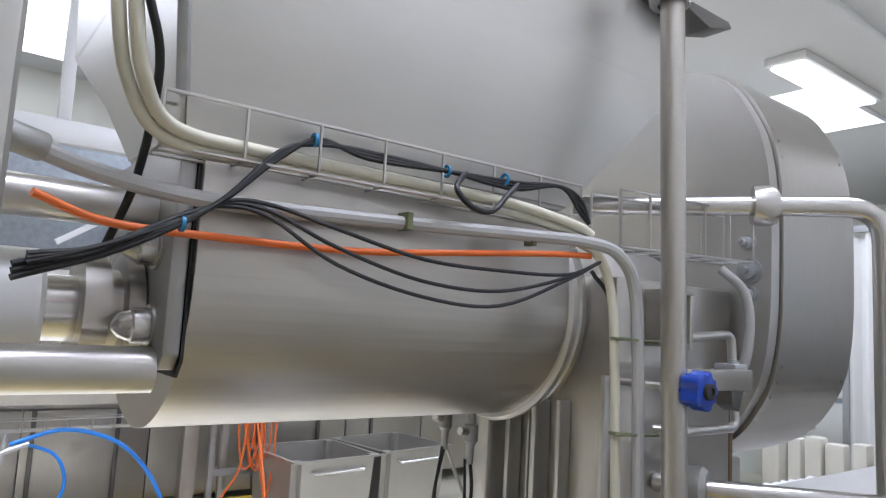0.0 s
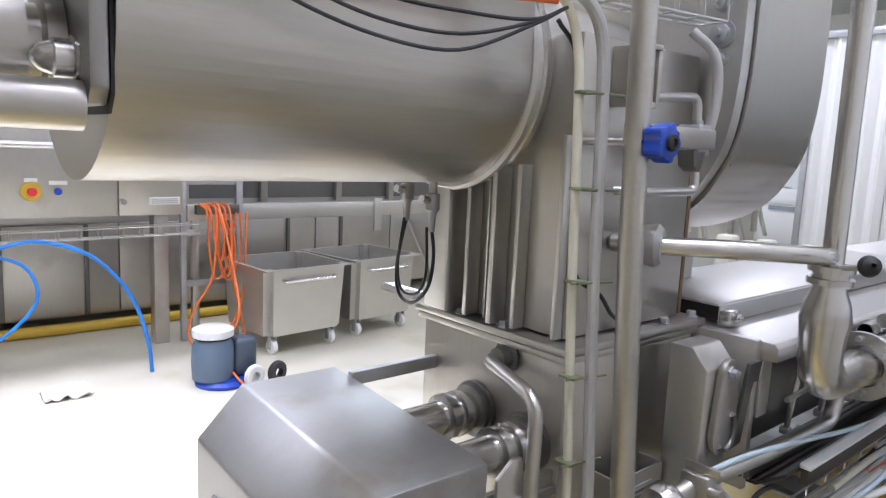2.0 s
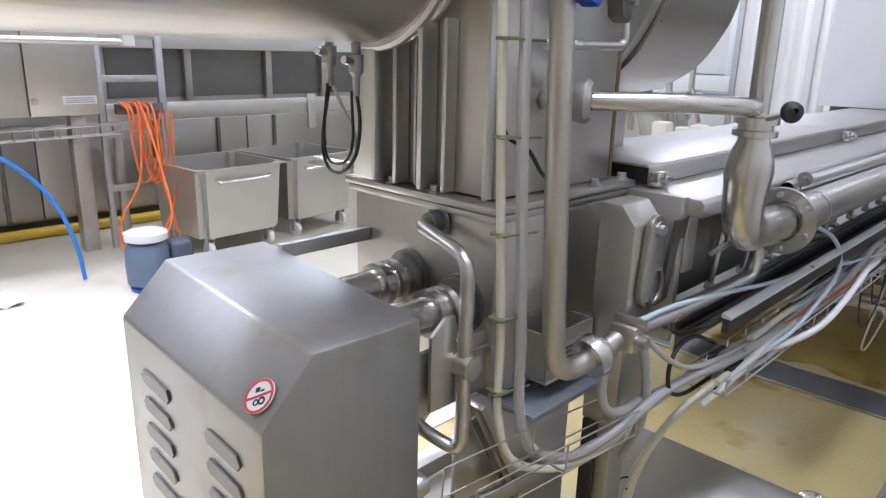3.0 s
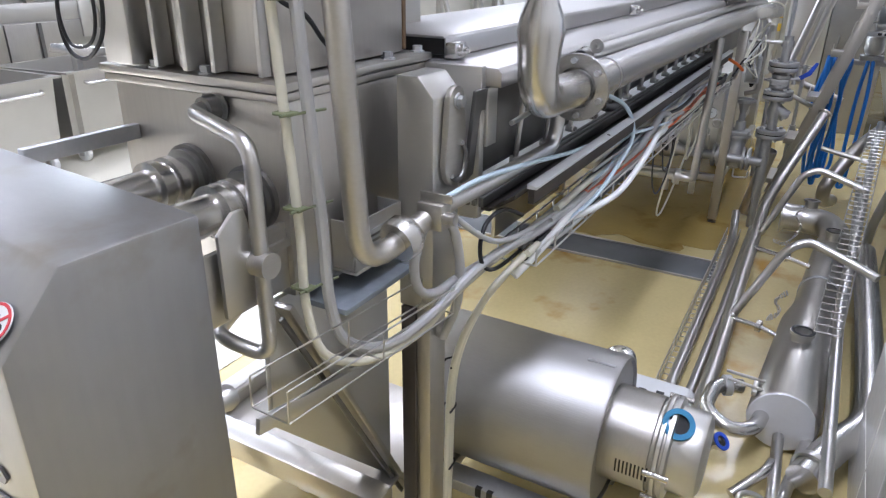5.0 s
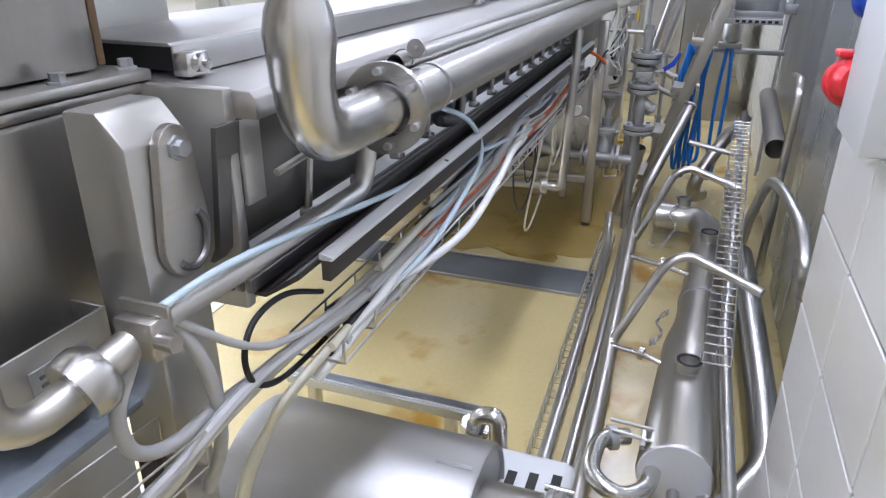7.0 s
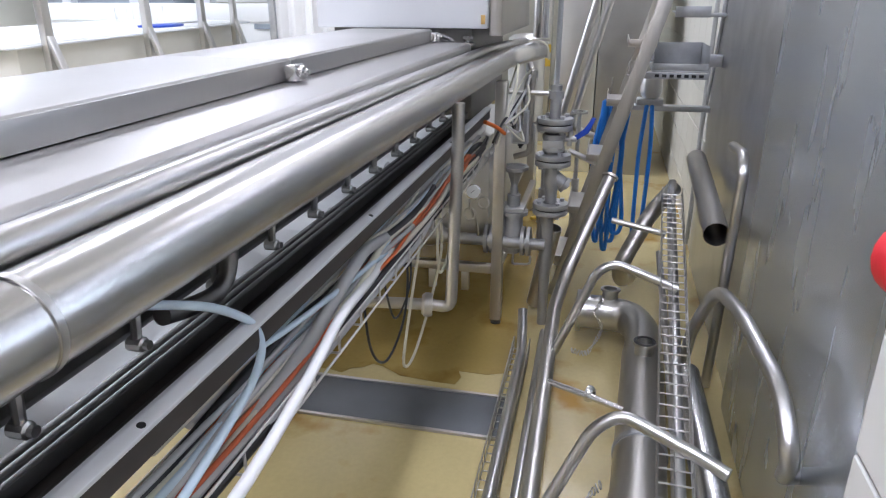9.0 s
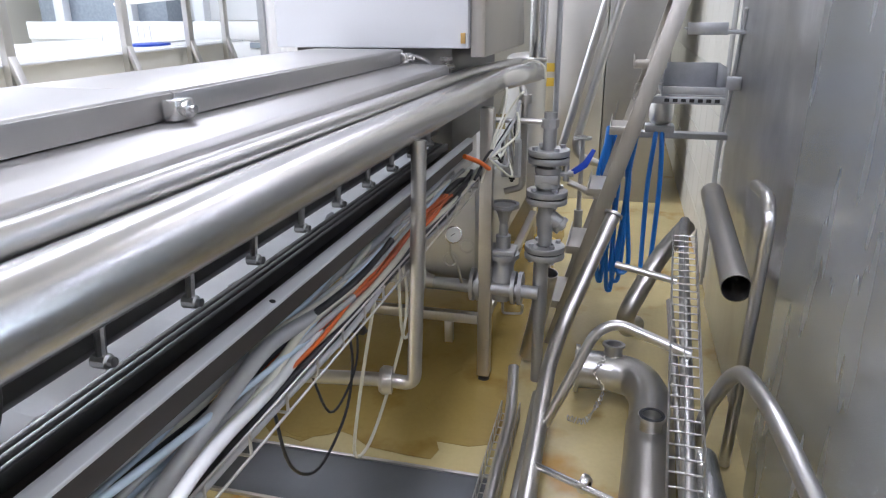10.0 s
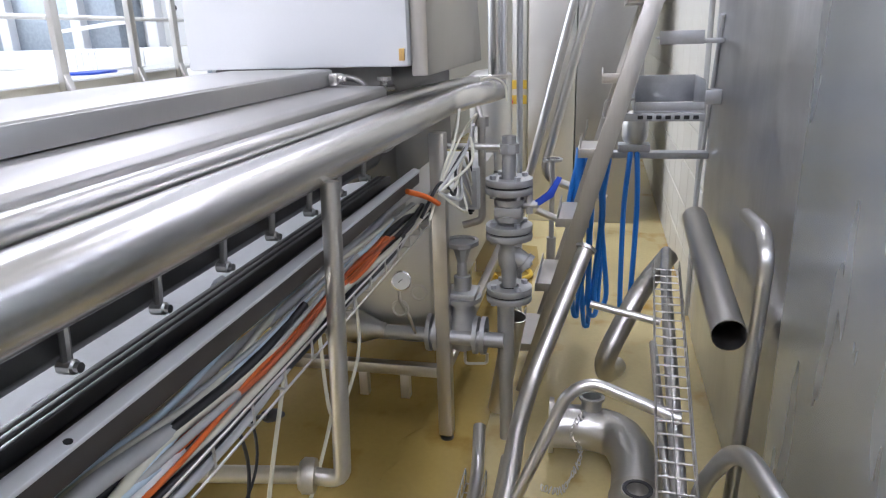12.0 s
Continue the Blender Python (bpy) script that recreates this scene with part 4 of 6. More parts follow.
for vy, top in ((1.320, 1.425), (1.245, 1.412)):
    part("valve", lathe((1.10, vy, top), (0, 0, -1), [(0, 0.008), (0.02, 0.008), (0.022, 0.013), (0.05, 0.013), (0.058, 0.007), (0.09, 0.006), (0.09, 0)], 12), CAST, dv, "small grey valve")
    part("knob", disc((1.098, vy, top - 0.035), (1.07, vy - 0.005, top - 0.03), 0.007, 10), POLISH, dv)
part("hose", cord([(1.10, 1.32, 1.34), (1.098, 1.340, 1.26), (1.097, 1.34, 1.213), (1.097, 1.321, 1.186), (1.097, 1.283, 1.186), (1.098, 1.245, 1.222), (1.10, 1.236, 1.279), (1.10, 1.245, 1.33)], 0.0032, 8), BLACK, dv)
part("hose", cord([(1.093, 1.318, 1.34), (1.09, 1.328, 1.26), (1.09, 1.322, 1.215), (1.09, 1.30, 1.20), (1.09, 1.262, 1.21), (1.09, 1.243, 1.25), (1.093, 1.25, 1.33)], 0.0026, 8), BLACK, dv)
part("rod", cord([(1.10, 1.31, 1.335), (1.10, 1.285, 1.30), (1.10, 1.255, 1.262), (1.10, 1.248, 1.23)], 0.0035, 8), TUBE, dv)
ap = solo("bent_plate", prism([(1.13, 1.178), (1.16, 1.178), (1.16, 1.19), (1.135, 1.192)], "y", 1.33, 1.44, 0.001), POLISH, "bright folded plate edge on the flange", "plate")

# ---- stand below the base ----
sd = thing("machine_stand", "welded square-tube machine stand on feet", "stand", (1.3, 1.2, 0))
part("skirt", prism([(1.125, 0.824), (1.46, 0.824), (1.456, 0.235), (1.115, 0.60)], "y", 1.0, 1.012, 0.002), SATIN, sd, "pale grey skirt plate")
part("beam", box(1.30, 1.36, 0.93, 1.46, 0.255, 0.312, 0.004), STEEL, sd)
part("beam", box(1.30, 1.72, 1.461, 1.52, 0.255, 0.312, 0.004), STEEL, sd)
part("base_plate", box(1.361, 1.72, 0.96, 1.46, 0.262, 0.27, 0.002), STEEL, sd)
part("brace", bar((1.145, 0.988, 0.822), (1.475, 0.982, 0.20), 0.045, 0.012), STEEL, sd, "diagonal steel brace")
part("brace_edge", bar((1.132, 0.978, 0.805), (1.455, 0.972, 0.205), 0.008, 0.010), DARK, sd, "dark edge of the brace")
part("flat_bar", bar((1.035, 0.952, 0.672), (1.33, 0.95, 0.618), 0.010, 0.028), SATIN, sd, "slanting flat bar")
part("bar_stay", bar((1.32, 0.958, 0.62), (1.32, 0.999, 0.62), 0.02, 0.02), STEEL, sd)
for lx, ly in ((1.33, 0.955), (1.33, 1.43), (1.69, 1.49)):
    part("leg", box(lx - 0.02, lx + 0.02, ly - 0.02, ly + 0.02, 0.03, 0.2545, 0.003), STEEL, sd)
    part("foot", lathe((lx, ly, 0), (0, 0, 1), [(0, 0.028), (0.008, 0.028), (0.012, 0.01), (0.03, 0.008)], 16), DARK, sd)
for lx, ly in ((1.24, 1.32), (1.52, 1.32)):
    part("upright", box(lx - 0.018, lx + 0.018, ly - 0.018, ly + 0.018, 0.0, 0.825, 0.003), SATIN, sd)
solo("shelf_plate", prism([(1.205, 0.905), (1.47, 0.905), (1.47, 0.999), (1.205, 0.999)], "z", 0.795, 0.806, 0.002), HAMMER, "scratched blue-grey steel shelf plate", "plate")
wire_tray("wire_tray", (0.985, 0.87, 0.757), (1.40, 0.85, 0.735), 0.07, 0.05, 0.21, "welded wire cable basket across the stand", r=0.0016)

# ---- pump motor on the floor ----
pm = thing("pump_motor", "large cylindrical steel pump motor cover on rails", "motor", (1.8, 0.75, 0))
CX, CZ, CR = 1.795, 0.297, 0.181
part("drum", lathe((CX, 1.048, CZ), (0, -1, 0), [(0, 0.05), (0, CR - 0.004), (0.003, CR), (0.455, CR), (0.462, CR - 0.003), (0.463, CR - 0.01), (0.455, CR - 0.012), (0.452, 0.06)], 64), BLAST, pm, "dull brushed steel motor drum")
part("label", box(1.775, 1.785, 0.60, 0.665, CZ + CR - 0.004, CZ + CR + 0.001, 0.0005), GALV, pm)
part("neck", lathe((CX, 0.597, CZ), (0, -1, 0), [(0, 0.08), (0.0, 0.112), (0.109, 0.112), (0.111, 0.106), (0.119, 0.106), (0.119, 0.06)], 48), STEELV, pm, "bright steel motor neck")
for k in range(9):
    vy = 0.552 - k * 0.0085
    arc = [Vector((CX + 0.1115 * math.cos(a), vy, CZ + 0.1115 * math.sin(a))) for a in np.linspace(math.radians(174), math.radians(192), 5)]
    part("vent_slot", sweep(arc, 0.0022, 6), RUBBER, pm)
part("head_flange", lathe((CX + 0.005, 0.478, CZ), (0, -1, 0), [(0, 0.06), (0, 0.117), (0.004, 0.120), (0.012, 0.120), (0.014, 0.113), (0.018, 0.113), (0.020, 0.120), (0.028, 0.120), (0.031, 0.115), (0.031, 0.06)], 56), SATIN, pm, "clamped flange ring")
part("pump_head", lathe((CX + 0.01, 0.447, CZ), (0, -1, 0), [(0, 0.06), (0, 0.100), (0.05, 0.100), (0.062, 0.095), (0.068, 0.08), (0.07, 0.0)], 48), SATIN, pm, "polished pump head")
for an in (0.6, 3.05, 3.7, 4.4, 5.3):
    part("flange_bolt", disc((CX + 0.126 * math.cos(an), 0.49, CZ + 0.126 * math.sin(an)), (CX + 0.126 * math.cos(an), 0.435, CZ + 0.126 * math.sin(an)), 0.007, 10), POLISH, pm)
SLOTS = ((1.965, 0.573), (1.973, 0.529), (1.983, 0.482))
OUTLET = [(2.218, 0.728, 0.0), (2.218, 0.726, 0.195), (2.218, 0.712, 0.247), (2.215, 0.665, 0.256), (2.205, 0.655, 0.12)]
idir = Vector((-0.62, -0.22, 0.75)).normalized()
port = Vector((1.752, 0.443, 0.398))
part("inlet", lathe(port - idir * 0.09, idir, [(0, 0.024), (0.0, 0.028), (0.078, 0.028), (0.08, 0.034), (0.088, 0.034), (0.088, 0.024), (0.02, 0.022)], 32), SATIN, pm, "short inlet stub")
part("inlet_seal", lathe(port - idir * 0.0018, idir, [(0, 0.0225), (0, 0.0345), (0.002, 0.0355), (0.006, 0.0345), (0.006, 0.0225)], 32), BLUEGASKET, pm, "pale blue sealing ring")
# Black disc drawn for the shade down the stub
part("inlet_bore", lathe(port - idir * 0.006, idir, [(0, 0.0), (0.001, 0.0235), (0.002, 0.0)], 24), RUBBER, pm, "black disc for the shade inside the open bore")
part("foot_plate", box(1.90, 2.072, 0.452, 0.662, 0.265, 0.30, 0.022, 3), GREYPAINT, pm, "grey foot plate with slots")
for k, (sx, sy) in enumerate(SLOTS):
    part("plate_slot", box(sx - 0.03, sx + 0.03, sy - 0.010, sy + 0.010, 0.2995, 0.3015, 0), RUBBER, pm)
part("plate_leg", box(1.99, 2.05, 0.48, 0.64, 0.0, 0.264, 0.004), STEEL, pm)
part("outlet", tube(OUTLET, 0.023, 0.04, 18), POLISH, pm, "bent outlet pipe")
part("outlet_union", lathe(OUTLET[1], Vector(OUTLET[2]) - Vector(OUTLET[1]), [(0, 0.024), (0, 0.038), (0.008, 0.041), (0.022, 0.038), (0.022, 0.024)], 14), POLISH, pm)
part("base_rail", box(1.60, 1.66, 0.58, 1.03, 0.118, 0.15, 0.003), GALV, pm, "slotted base rail")
part("base_rail", box(1.92, 1.98, 0.58, 1.03, 0.118, 0.15, 0.003), GALV, pm)
for k in range(4):
    part("rail_slot", box(1.5985, 1.61, 0.72 + k * 0.06 + 0.03 * (k % 2), 0.735 + k * 0.06 + 0.03 * (k % 2), 0.126, 0.1515, 0), RUBBER, pm)
part("cross_beam", box(1.60, 1.98, 0.60, 0.64, 0.085, 0.117, 0.003), STEEL, pm)
part("cross_beam", box(1.60, 1.98, 0.96, 1.0, 0.085, 0.117, 0.003), STEEL, pm)
for ry in (0.62, 0.98):
    for rx in (1.62, 1.96):
        part("leg", box(rx - 0.016, rx + 0.016, ry - 0.016, ry + 0.016, 0.0, 0.084, 0.003), STEEL, pm)
sr = thing("slotted_tray", "galvanised slotted cable tray behind the pump motor", "cable tray", (2.36, 1.0, 0))
part("web", box(2.34, 2.385, 0.74, 1.34, 0.118, 0.122, 0.001), GALV, sr)
for wx in (2.336, 2.385):
    part("side", box(wx, wx + 0.004, 0.74, 1.34, 0.118, 0.145, 0.001), GALV, sr)
for k in range(9):
    part("slot", box(2.35, 2.375, 0.755 + k * 0.065, 0.79 + k * 0.065, 0.1222, 0.1234, 0), RUBBER, sr)
for wy in (0.82, 1.25):
    part("leg", box(2.345, 2.38, wy, wy + 0.03, 0.0, 0.1178, 0.002), STEEL, sr)
for k in range(2):
    cable("grey cable lying in the slotted tray", [(2.355 + 0.014 * k, 1.34, 0.128), (2.35 + 0.014 * k, 1.1, 0.129), (2.36 + 0.01 * k, 0.9, 0.128), (2.352 + 0.014 * k, 0.74, 0.128)], 0.0055, GCABLE, 5, "grey_cable", "cable", "slotted tray cables")
solo("pipe_ferrule", lathe((1.99, 0.378, 0.205), (-0.2, -0.6, 0.75), [(0, 0.016), (0.015, 0.016), (0.016, 0.024), (0.022, 0.024), (0.022, 0.013), (0.0, 0.012)], 24), POLISH, "small open pipe end with a blue ring", "pipe end")
solo("ferrule_ring", lathe((1.9855, 0.3645, 0.222), (-0.2, -0.6, 0.75), [(0, 0.014), (0, 0.0235), (0.003, 0.0235), (0.003, 0.014)], 24), BLUEKNOB, "blue seal on a small pipe end", "seal")
solo("small_pipe", tube([(1.995, 0.382, 0.20), (2.03, 0.42, 0.13), (2.10, 0.46, 0.06), (2.2, 0.48, 0.02)], 0.011, 0.04, 12), POLISH, "thin bent pipe to the floor", "pipe")

# ---- floor piping of the aisle ----
tk = thing("filter_housing", "long polished steel filter housing lying on the floor", "tank", (3.0, 0.2, 0))
axis0, axis1 = Vector((2.335, 0.236, 0.10)), Vector((3.86, 0.165, 0.11))
part("shell", lathe(axis0, axis1 - axis0, [(0, 0.06), (0.0, 0.093), (0.006, 0.097), (0.62, 0.094), (0.78, 0.072), ((axis1 - axis0).length, 0.070), ((axis1 - axis0).length, 0.03)], 36), STEEL, tk)
part("end_cap", lathe(axis0 - Vector((0.004, 0, 0)), (1, 0, 0), [(0, 0.0), (0.0, 0.092), (0.003, 0.0945), (0.0035, 0.05)], 36), ALU, tk, "flat dull end cap")
for px, py, pz in ((2.686, 0.228, 0.172), (3.75, 0.172, 0.165)):
    st1 = part("stub", lathe((px, py, pz), (0, 0, 1), [(0, 0.03), (0.045, 0.03), (0.046, 0.038), (0.056, 0.038), (0.056, 0.026), (0.01, 0.026)], 28), SATIN, tk, "open stub with a rim")
    part("stub_seal", lathe((px, py, pz + 0.056), (0, 0, 1), [(0, 0.026), (0, 0.036), (0.002, 0.036), (0.002, 0.026)], 24), RUBBER, tk)
part("clamp_ring", lathe(axis0 + (axis1 - axis0) * 0.62, axis1 - axis0, [(0, 0.0705), (0, 0.076), (0.02, 0.076), (0.02, 0.0705)], 36), GALV, tk)
part("elbow", tube([(3.85, 0.165, 0.11), (4.02, 0.157, 0.112), (4.14, 0.20, 0.115), (4.165, 0.29, 0.118), (4.155, 0.41, 0.12)], 0.066, 0.12, 32), TUBE, tk, "wide bent elbow")
part("end_flange", lathe((4.157, 0.395, 0.12), (-0.05, 1, 0), [(0, 0.066), (0, 0.083), (0.014, 0.083), (0.016, 0.05)], 36), STEEL, tk)
part("elbow_stub", lathe((4.17, 0.285, 0.165), (0.1, 0, 1), [(0, 0.03), (0.045, 0.03), (0.046, 0.038), (0.054, 0.038), (0.054, 0.026), (0.01, 0.026)], 28), SATIN, tk)
part("saddle", box(2.55, 2.6, 0.17, 0.29, 0.0, 0.04, 0.003), STEEL, tk)
part("saddle", box(3.4, 3.45, 0.13, 0.25, 0.0, 0.05, 0.003), STEEL, tk)
ub = thing("return_bend", "polished U-bend pipe with hose clamp at the filter's end", "pipe", (2.25, 0.33, 0.02))
part("bend", tube([(2.40, 0.36, 0.14), (2.36, 0.43, 0.15), (2.24, 0.44, 0.13), (2.20, 0.36, 0.11), (2.26, 0.30, 0.10), (2.34, 0.29, 0.10)], 0.022, 0.05, 18), POLISH, ub)
part("clamp", lathe((2.38, 0.39, 0.145), (-0.4, 0.8, 0), [(0, 0.023), (0, 0.032), (0.02, 0.032), (0.02, 0.023)], 16), GALV, ub)
part("lever", join(box(2.34, 2.42, 0.315, 0.33, 0.155, 0.17, 0.003), sweep([Vector((2.36, 0.30, 0.17)), Vector((2.36, 0.40, 0.18))], 0.005, 8), sweep([Vector((2.41, 0.30, 0.17)), Vector((2.41, 0.41, 0.175))], 0.005, 8)), TUBE, ub)
solo("hose_fitting", tube([(2.05, 0.32, 0.02), (2.14, 0.25, 0.06), (2.2, 0.24, 0.05)], 0.014, 0.04, 12), POLISH, "bent steel hose fitting on the floor", "fitting")
fp = [("long floor pipe with a kinked open end, leaning up", [(1.98, 0.455, 0.09), (2.6, 0.458, 0.10), (3.3, 0.475, 0.13), (4.02, 0.49, 0.185), (4.17, 0.46, 0.27), (4.414, 0.318, 0.615)], 0.025, 0.0015),
      ("long floor pipe beside the wire tray", [(2.02, 0.50, 0.055), (3.0, 0.505, 0.06), (4.05, 0.525, 0.06)], 0.017, 0.0),
      ("pipe in the floor tray with an upturned open end", [(2.0, 0.56, 0.045), (3.9, 0.595, 0.04), (4.05, 0.61, 0.05), (4.145, 0.622, 0.10)], 0.019, 0.002),
      ("thick open pipe leaning behind the valves", [(4.38, 0.60, 0.03), (4.30, 0.528, 0.41)], 0.034, 0.002),
      ("wide open pipe along the steel wall", [(4.85, -0.055, 0.60), (3.95, -0.035, 0.545)], 0.043, 0.002),
      ("long pipe under the wall tray", [(2.05, 0.115, 0.12), (2.9, 0.13, 0.22), (4.45, 0.07, 0.50), (4.6, 0.06, 0.55)], 0.017, 0.0),
      ("thin dark pipe along the wall tray", [(2.2, 0.165, 0.05), (3.2, 0.10, 0.12), (4.4, 0.10, 0.30)], 0.012, 0.0),
      ("bent wall rail tube with an angled top", [(3.86, -0.055, 0.02), (3.80, -0.052, 0.40), (3.745, -0.05, 0.815), (3.82, -0.055, 0.85), (4.03, -0.06, 0.83)], 0.016, 0.002),
      ("looped handrail tube on the wall", [(3.80, 0.05, 0.02), (3.66, 0.045, 0.32), (3.52, 0.03, 0.49), (3.40, 0.025, 0.57), (3.2, 0.010, 0.60), (2.93, -0.025, 0.57), (2.80, -0.03, 0.49), (2.92, -0.06, 0.37), (2.95, -0.094, 0.355)], 0.018, 0.0),
      ("bent tube from the floor pipe to the wall tray", [(3.72, 0.467, 0.16), (3.775, 0.345, 0.445), (3.79, 0.29, 0.475), (3.75, 0.09, 0.42)], 0.015, 0.0),
      ("bent tube bridging the filter housing", [(2.90, 0.46, 0.12), (2.97, 0.33, 0.39), (2.99, 0.27, 0.425), (2.93, 0.11, 0.385), (2.895, 0.05, 0.372)], 0.015, 0.0),
      ("short cross tube to the wall tray", [(4.36, 0.30, 0.44), (4.32, 0.09, 0.41)], 0.012, 0.0),
      ("bent connecting tube by the wall", [(4.62, 0.20, 0.10), (4.5, 0.24, 0.12), (4.42, 0.25, 0.22), (4.55, 0.14, 0.42), (4.7, 0.04, 0.50)], 0.034, 0.0)]
for lab, pts, r, hol in fp:
    body = tube(pts, r, 0.06, 18, hol)
    if "kinked" in lab:
        body = join(body, lathe((4.406, 0.3226, 0.604), (0.5, -0.29, 0.705), [(0, 0.0255), (0, 0.033), (0.010, 0.033), (0.010, 0.0255)], 24))
    solo("steel_pipe", body, TUBE if r < 0.02 else STEEL, lab, "pipe", "aisle pipes")
solo("insulated_pipe", tube([(3.6, 0.055, 0.20), (3.07, 0.03, 0.155), (2.70, 0.02, 0.13), (2.42, 0.02, 0.115), (2.28, 0.105, 0.10), (2.12, 0.165, 0.085)], 0.043, 0.10, 24), POLISH, "thick foil-bright pipe bent along the wall", "pipe")
solo("pipe_collar", lathe((2.18, 0.143, 0.09), (-1, 0.38, -0.08), [(0, 0.044), (0, 0.052), (0.018, 0.052), (0.018, 0.044)], 24), TUBE, "steel collar round the foil pipe's end", "collar")
solo("coil_ring", sweep([Vector((2.02 + 0.045 * math.cos(a), 0.255 + 0.045 * math.sin(a), 0.03 + 0.012 * math.sin(a))) for a in np.linspace(0, 2 * math.pi, 36)], 0.008, 10), TUBE, "steel ring of bent tube on the floor", "ring")
for px in (2.0, 2.07):
    solo("floor_pipe", tube([(1.55, 0.20 + (px - 2.0), 0.03), (2.33, 0.235 - (px - 2.0), 0.05)], 0.016, 0, 14), TUBE, "dull floor pipe in front of the filter", "pipe", "floor pipes")
wire_tray("wire_tray", (2.0, 0.575, 0.03), (3.95, 0.60, 0.03), 0.06, 0.05, 0.04, "wire tray with a pipe along the floor", r=0.002)
wire_tray("wire_tray", (2.62, 0.165, 0.27), (4.42, 0.075, 0.545), 0.075, 0.03, 0.042, "narrow welded wire tray sloping along the wall", r=0.0022)
tr3 = thing("sample_tap", "small steel cross tap with a round union", "tap", (3.45, 0.4, 0.1))
part("tube", tube([(3.53, 0.475, 0.16), (3.45, 0.33, 0.17), (3.42, 0.24, 0.16)], 0.010, 0.03, 12), POLISH, tr3)
part("union", lathe((3.475, 0.345, 0.168), (-0.4, -0.9, 0), [(0, 0.011), (0, 0.026), (0.01, 0.026), (0.02, 0.02), (0.02, 0.011)], 16), POLISH, tr3)
tr4 = thing("sample_tap", "small steel tap on the floor pipe", "tap", (2.8, 0.4, 0.1))
part("tube", tube([(2.86, 0.46, 0.13), (2.82, 0.36, 0.14), (2.80, 0.30, 0.13)], 0.009, 0.03, 12), POLISH, tr4)
part("union", lathe((2.825, 0.37, 0.14), (-0.2, -0.9, 0), [(0, 0.010), (0, 0.022), (0.015, 0.022), (0.015, 0.01)], 14), POLISH, tr4)


def chain(name, pts, label):
    ob = thing(name, label, "chain", tuple(pts[0]))
    line = smooth_path(pts, 5)
    for i, p in enumerate(line):
        ringp = [p + Vector((0.011 * math.cos(a), 0.004 * math.sin(a + i), 0.008 * math.sin(a))) for a in np.linspace(0, 2 * math.pi, 9)]
        part("link", sweep(ringp, 0.0018, 5), TUBE, ob)


chain("clamp_chain", [(4.10, 0.31, 0.20), (4.05, 0.34, 0.17), (4.02, 0.31, 0.12), (3.98, 0.33, 0.08), (3.94, 0.36, 0.05), (3.93, 0.41, 0.06)], "thin steel chain hanging from the elbow stub")
chain("clamp_chain", [(3.02, 0.30, 0.20), (2.98, 0.33, 0.18), (2.95, 0.31, 0.15), (2.90, 0.34, 0.14), (2.86, 0.33, 0.17)], "thin steel chain hanging over the filter housing")
solo("rail_post", tube([(1.26, 0.12, 0.0), (1.26, 0.12, 1.28)], 0.029, 0, 24), GALV, "upright round steel post by the tiled wall", "post")

# ---- end of the conveyor: frame, valves, cabinet ----
ef = thing("end_frame", "square-tube steel frame carrying the conveyor's end", "frame", (4.2, 1.1, 0))
part("leg", box(4.19, 4.235, 0.72, 0.765, 0.02, 1.0, 0.004), STEELV, ef)
part("leg", box(4.19, 4.235, 1.60, 1.645, 0.02, 1.0, 0.004), STEELV, ef)
part("crossbar", box(4.195, 4.23, 0.766, 1.599, 0.225, 0.262, 0.004), STEELV, ef)
part("side_bar", box(4.236, 5.6, 0.73, 0.765, 0.225, 0.262, 0.004), STEELV, ef)
for yy in (0.86, 1.0):
    part("peg", box(4.20, 4.228, yy, yy + 0.03, 0.14, 0.2245, 0.002), STEELV, ef)
for yy in (0.7425, 1.6225):
    part("foot", lathe((4.2125, yy, 0), (0, 0, 1), [(0, 0.022), (0.006, 0.022), (0.008, 0.009), (0.02, 0.009)], 12), DARK, ef)
sp = thing("sump_tank", "dull steel tank under the conveyor's end", "tank", (4.8, 1.2, 0))
part("body", box(4.26, 5.6, 0.79, 1.9, 0.33, 0.70, 0.006), SATIN, sp)
part("leg", box(5.5, 5.55, 0.9, 0.95, 0.0, 0.329, 0.003), STEELV, sp)
part("leg", box(4.4, 4.45, 1.7, 1.75, 0.0, 0.329, 0.003), STEELV, sp)
cb = thing("control_cabinet", "big pale grey steel cabinet over the conveyor's end", "cabinet", (4.5, 1.1, 0.70))
part("body", box(4.05, 4.9, 0.775, 1.395, 1.19, 2.3, 0.006), GREYPAINT, cb)
part("side", prism([(4.075, 1.165), (4.075, 2.3), (4.62, 2.3), (4.74, 1.62), (4.83, 1.36), (4.90, 1.165)], "y", 0.728, 0.773, 0.004), STEELV, cb, "brushed steel side with a curved back edge")
# Solid box, coloured dark for the shade of the recess
part("base", box(4.12, 4.85, 0.84, 1.36, 0.86, 1.189, 0.004), DARK, cb, "dark box for the shade in the recess below the cabinet")
part("stand", box(4.4, 4.8, 0.9, 1.3, 0.701, 0.859, 0.004), SATIN, cb)
part("latch", box(4.042, 4.0495, 0.782, 0.796, 1.205, 1.235, 0.001), mat("brass", (0.6, 0.4, 0.15), 0.35, 1.0), cb, "small brass latch")
part("hinge_slot", box(4.1, 4.119, 1.18, 1.24, 1.13, 1.17, 0), RUBBER, cb)
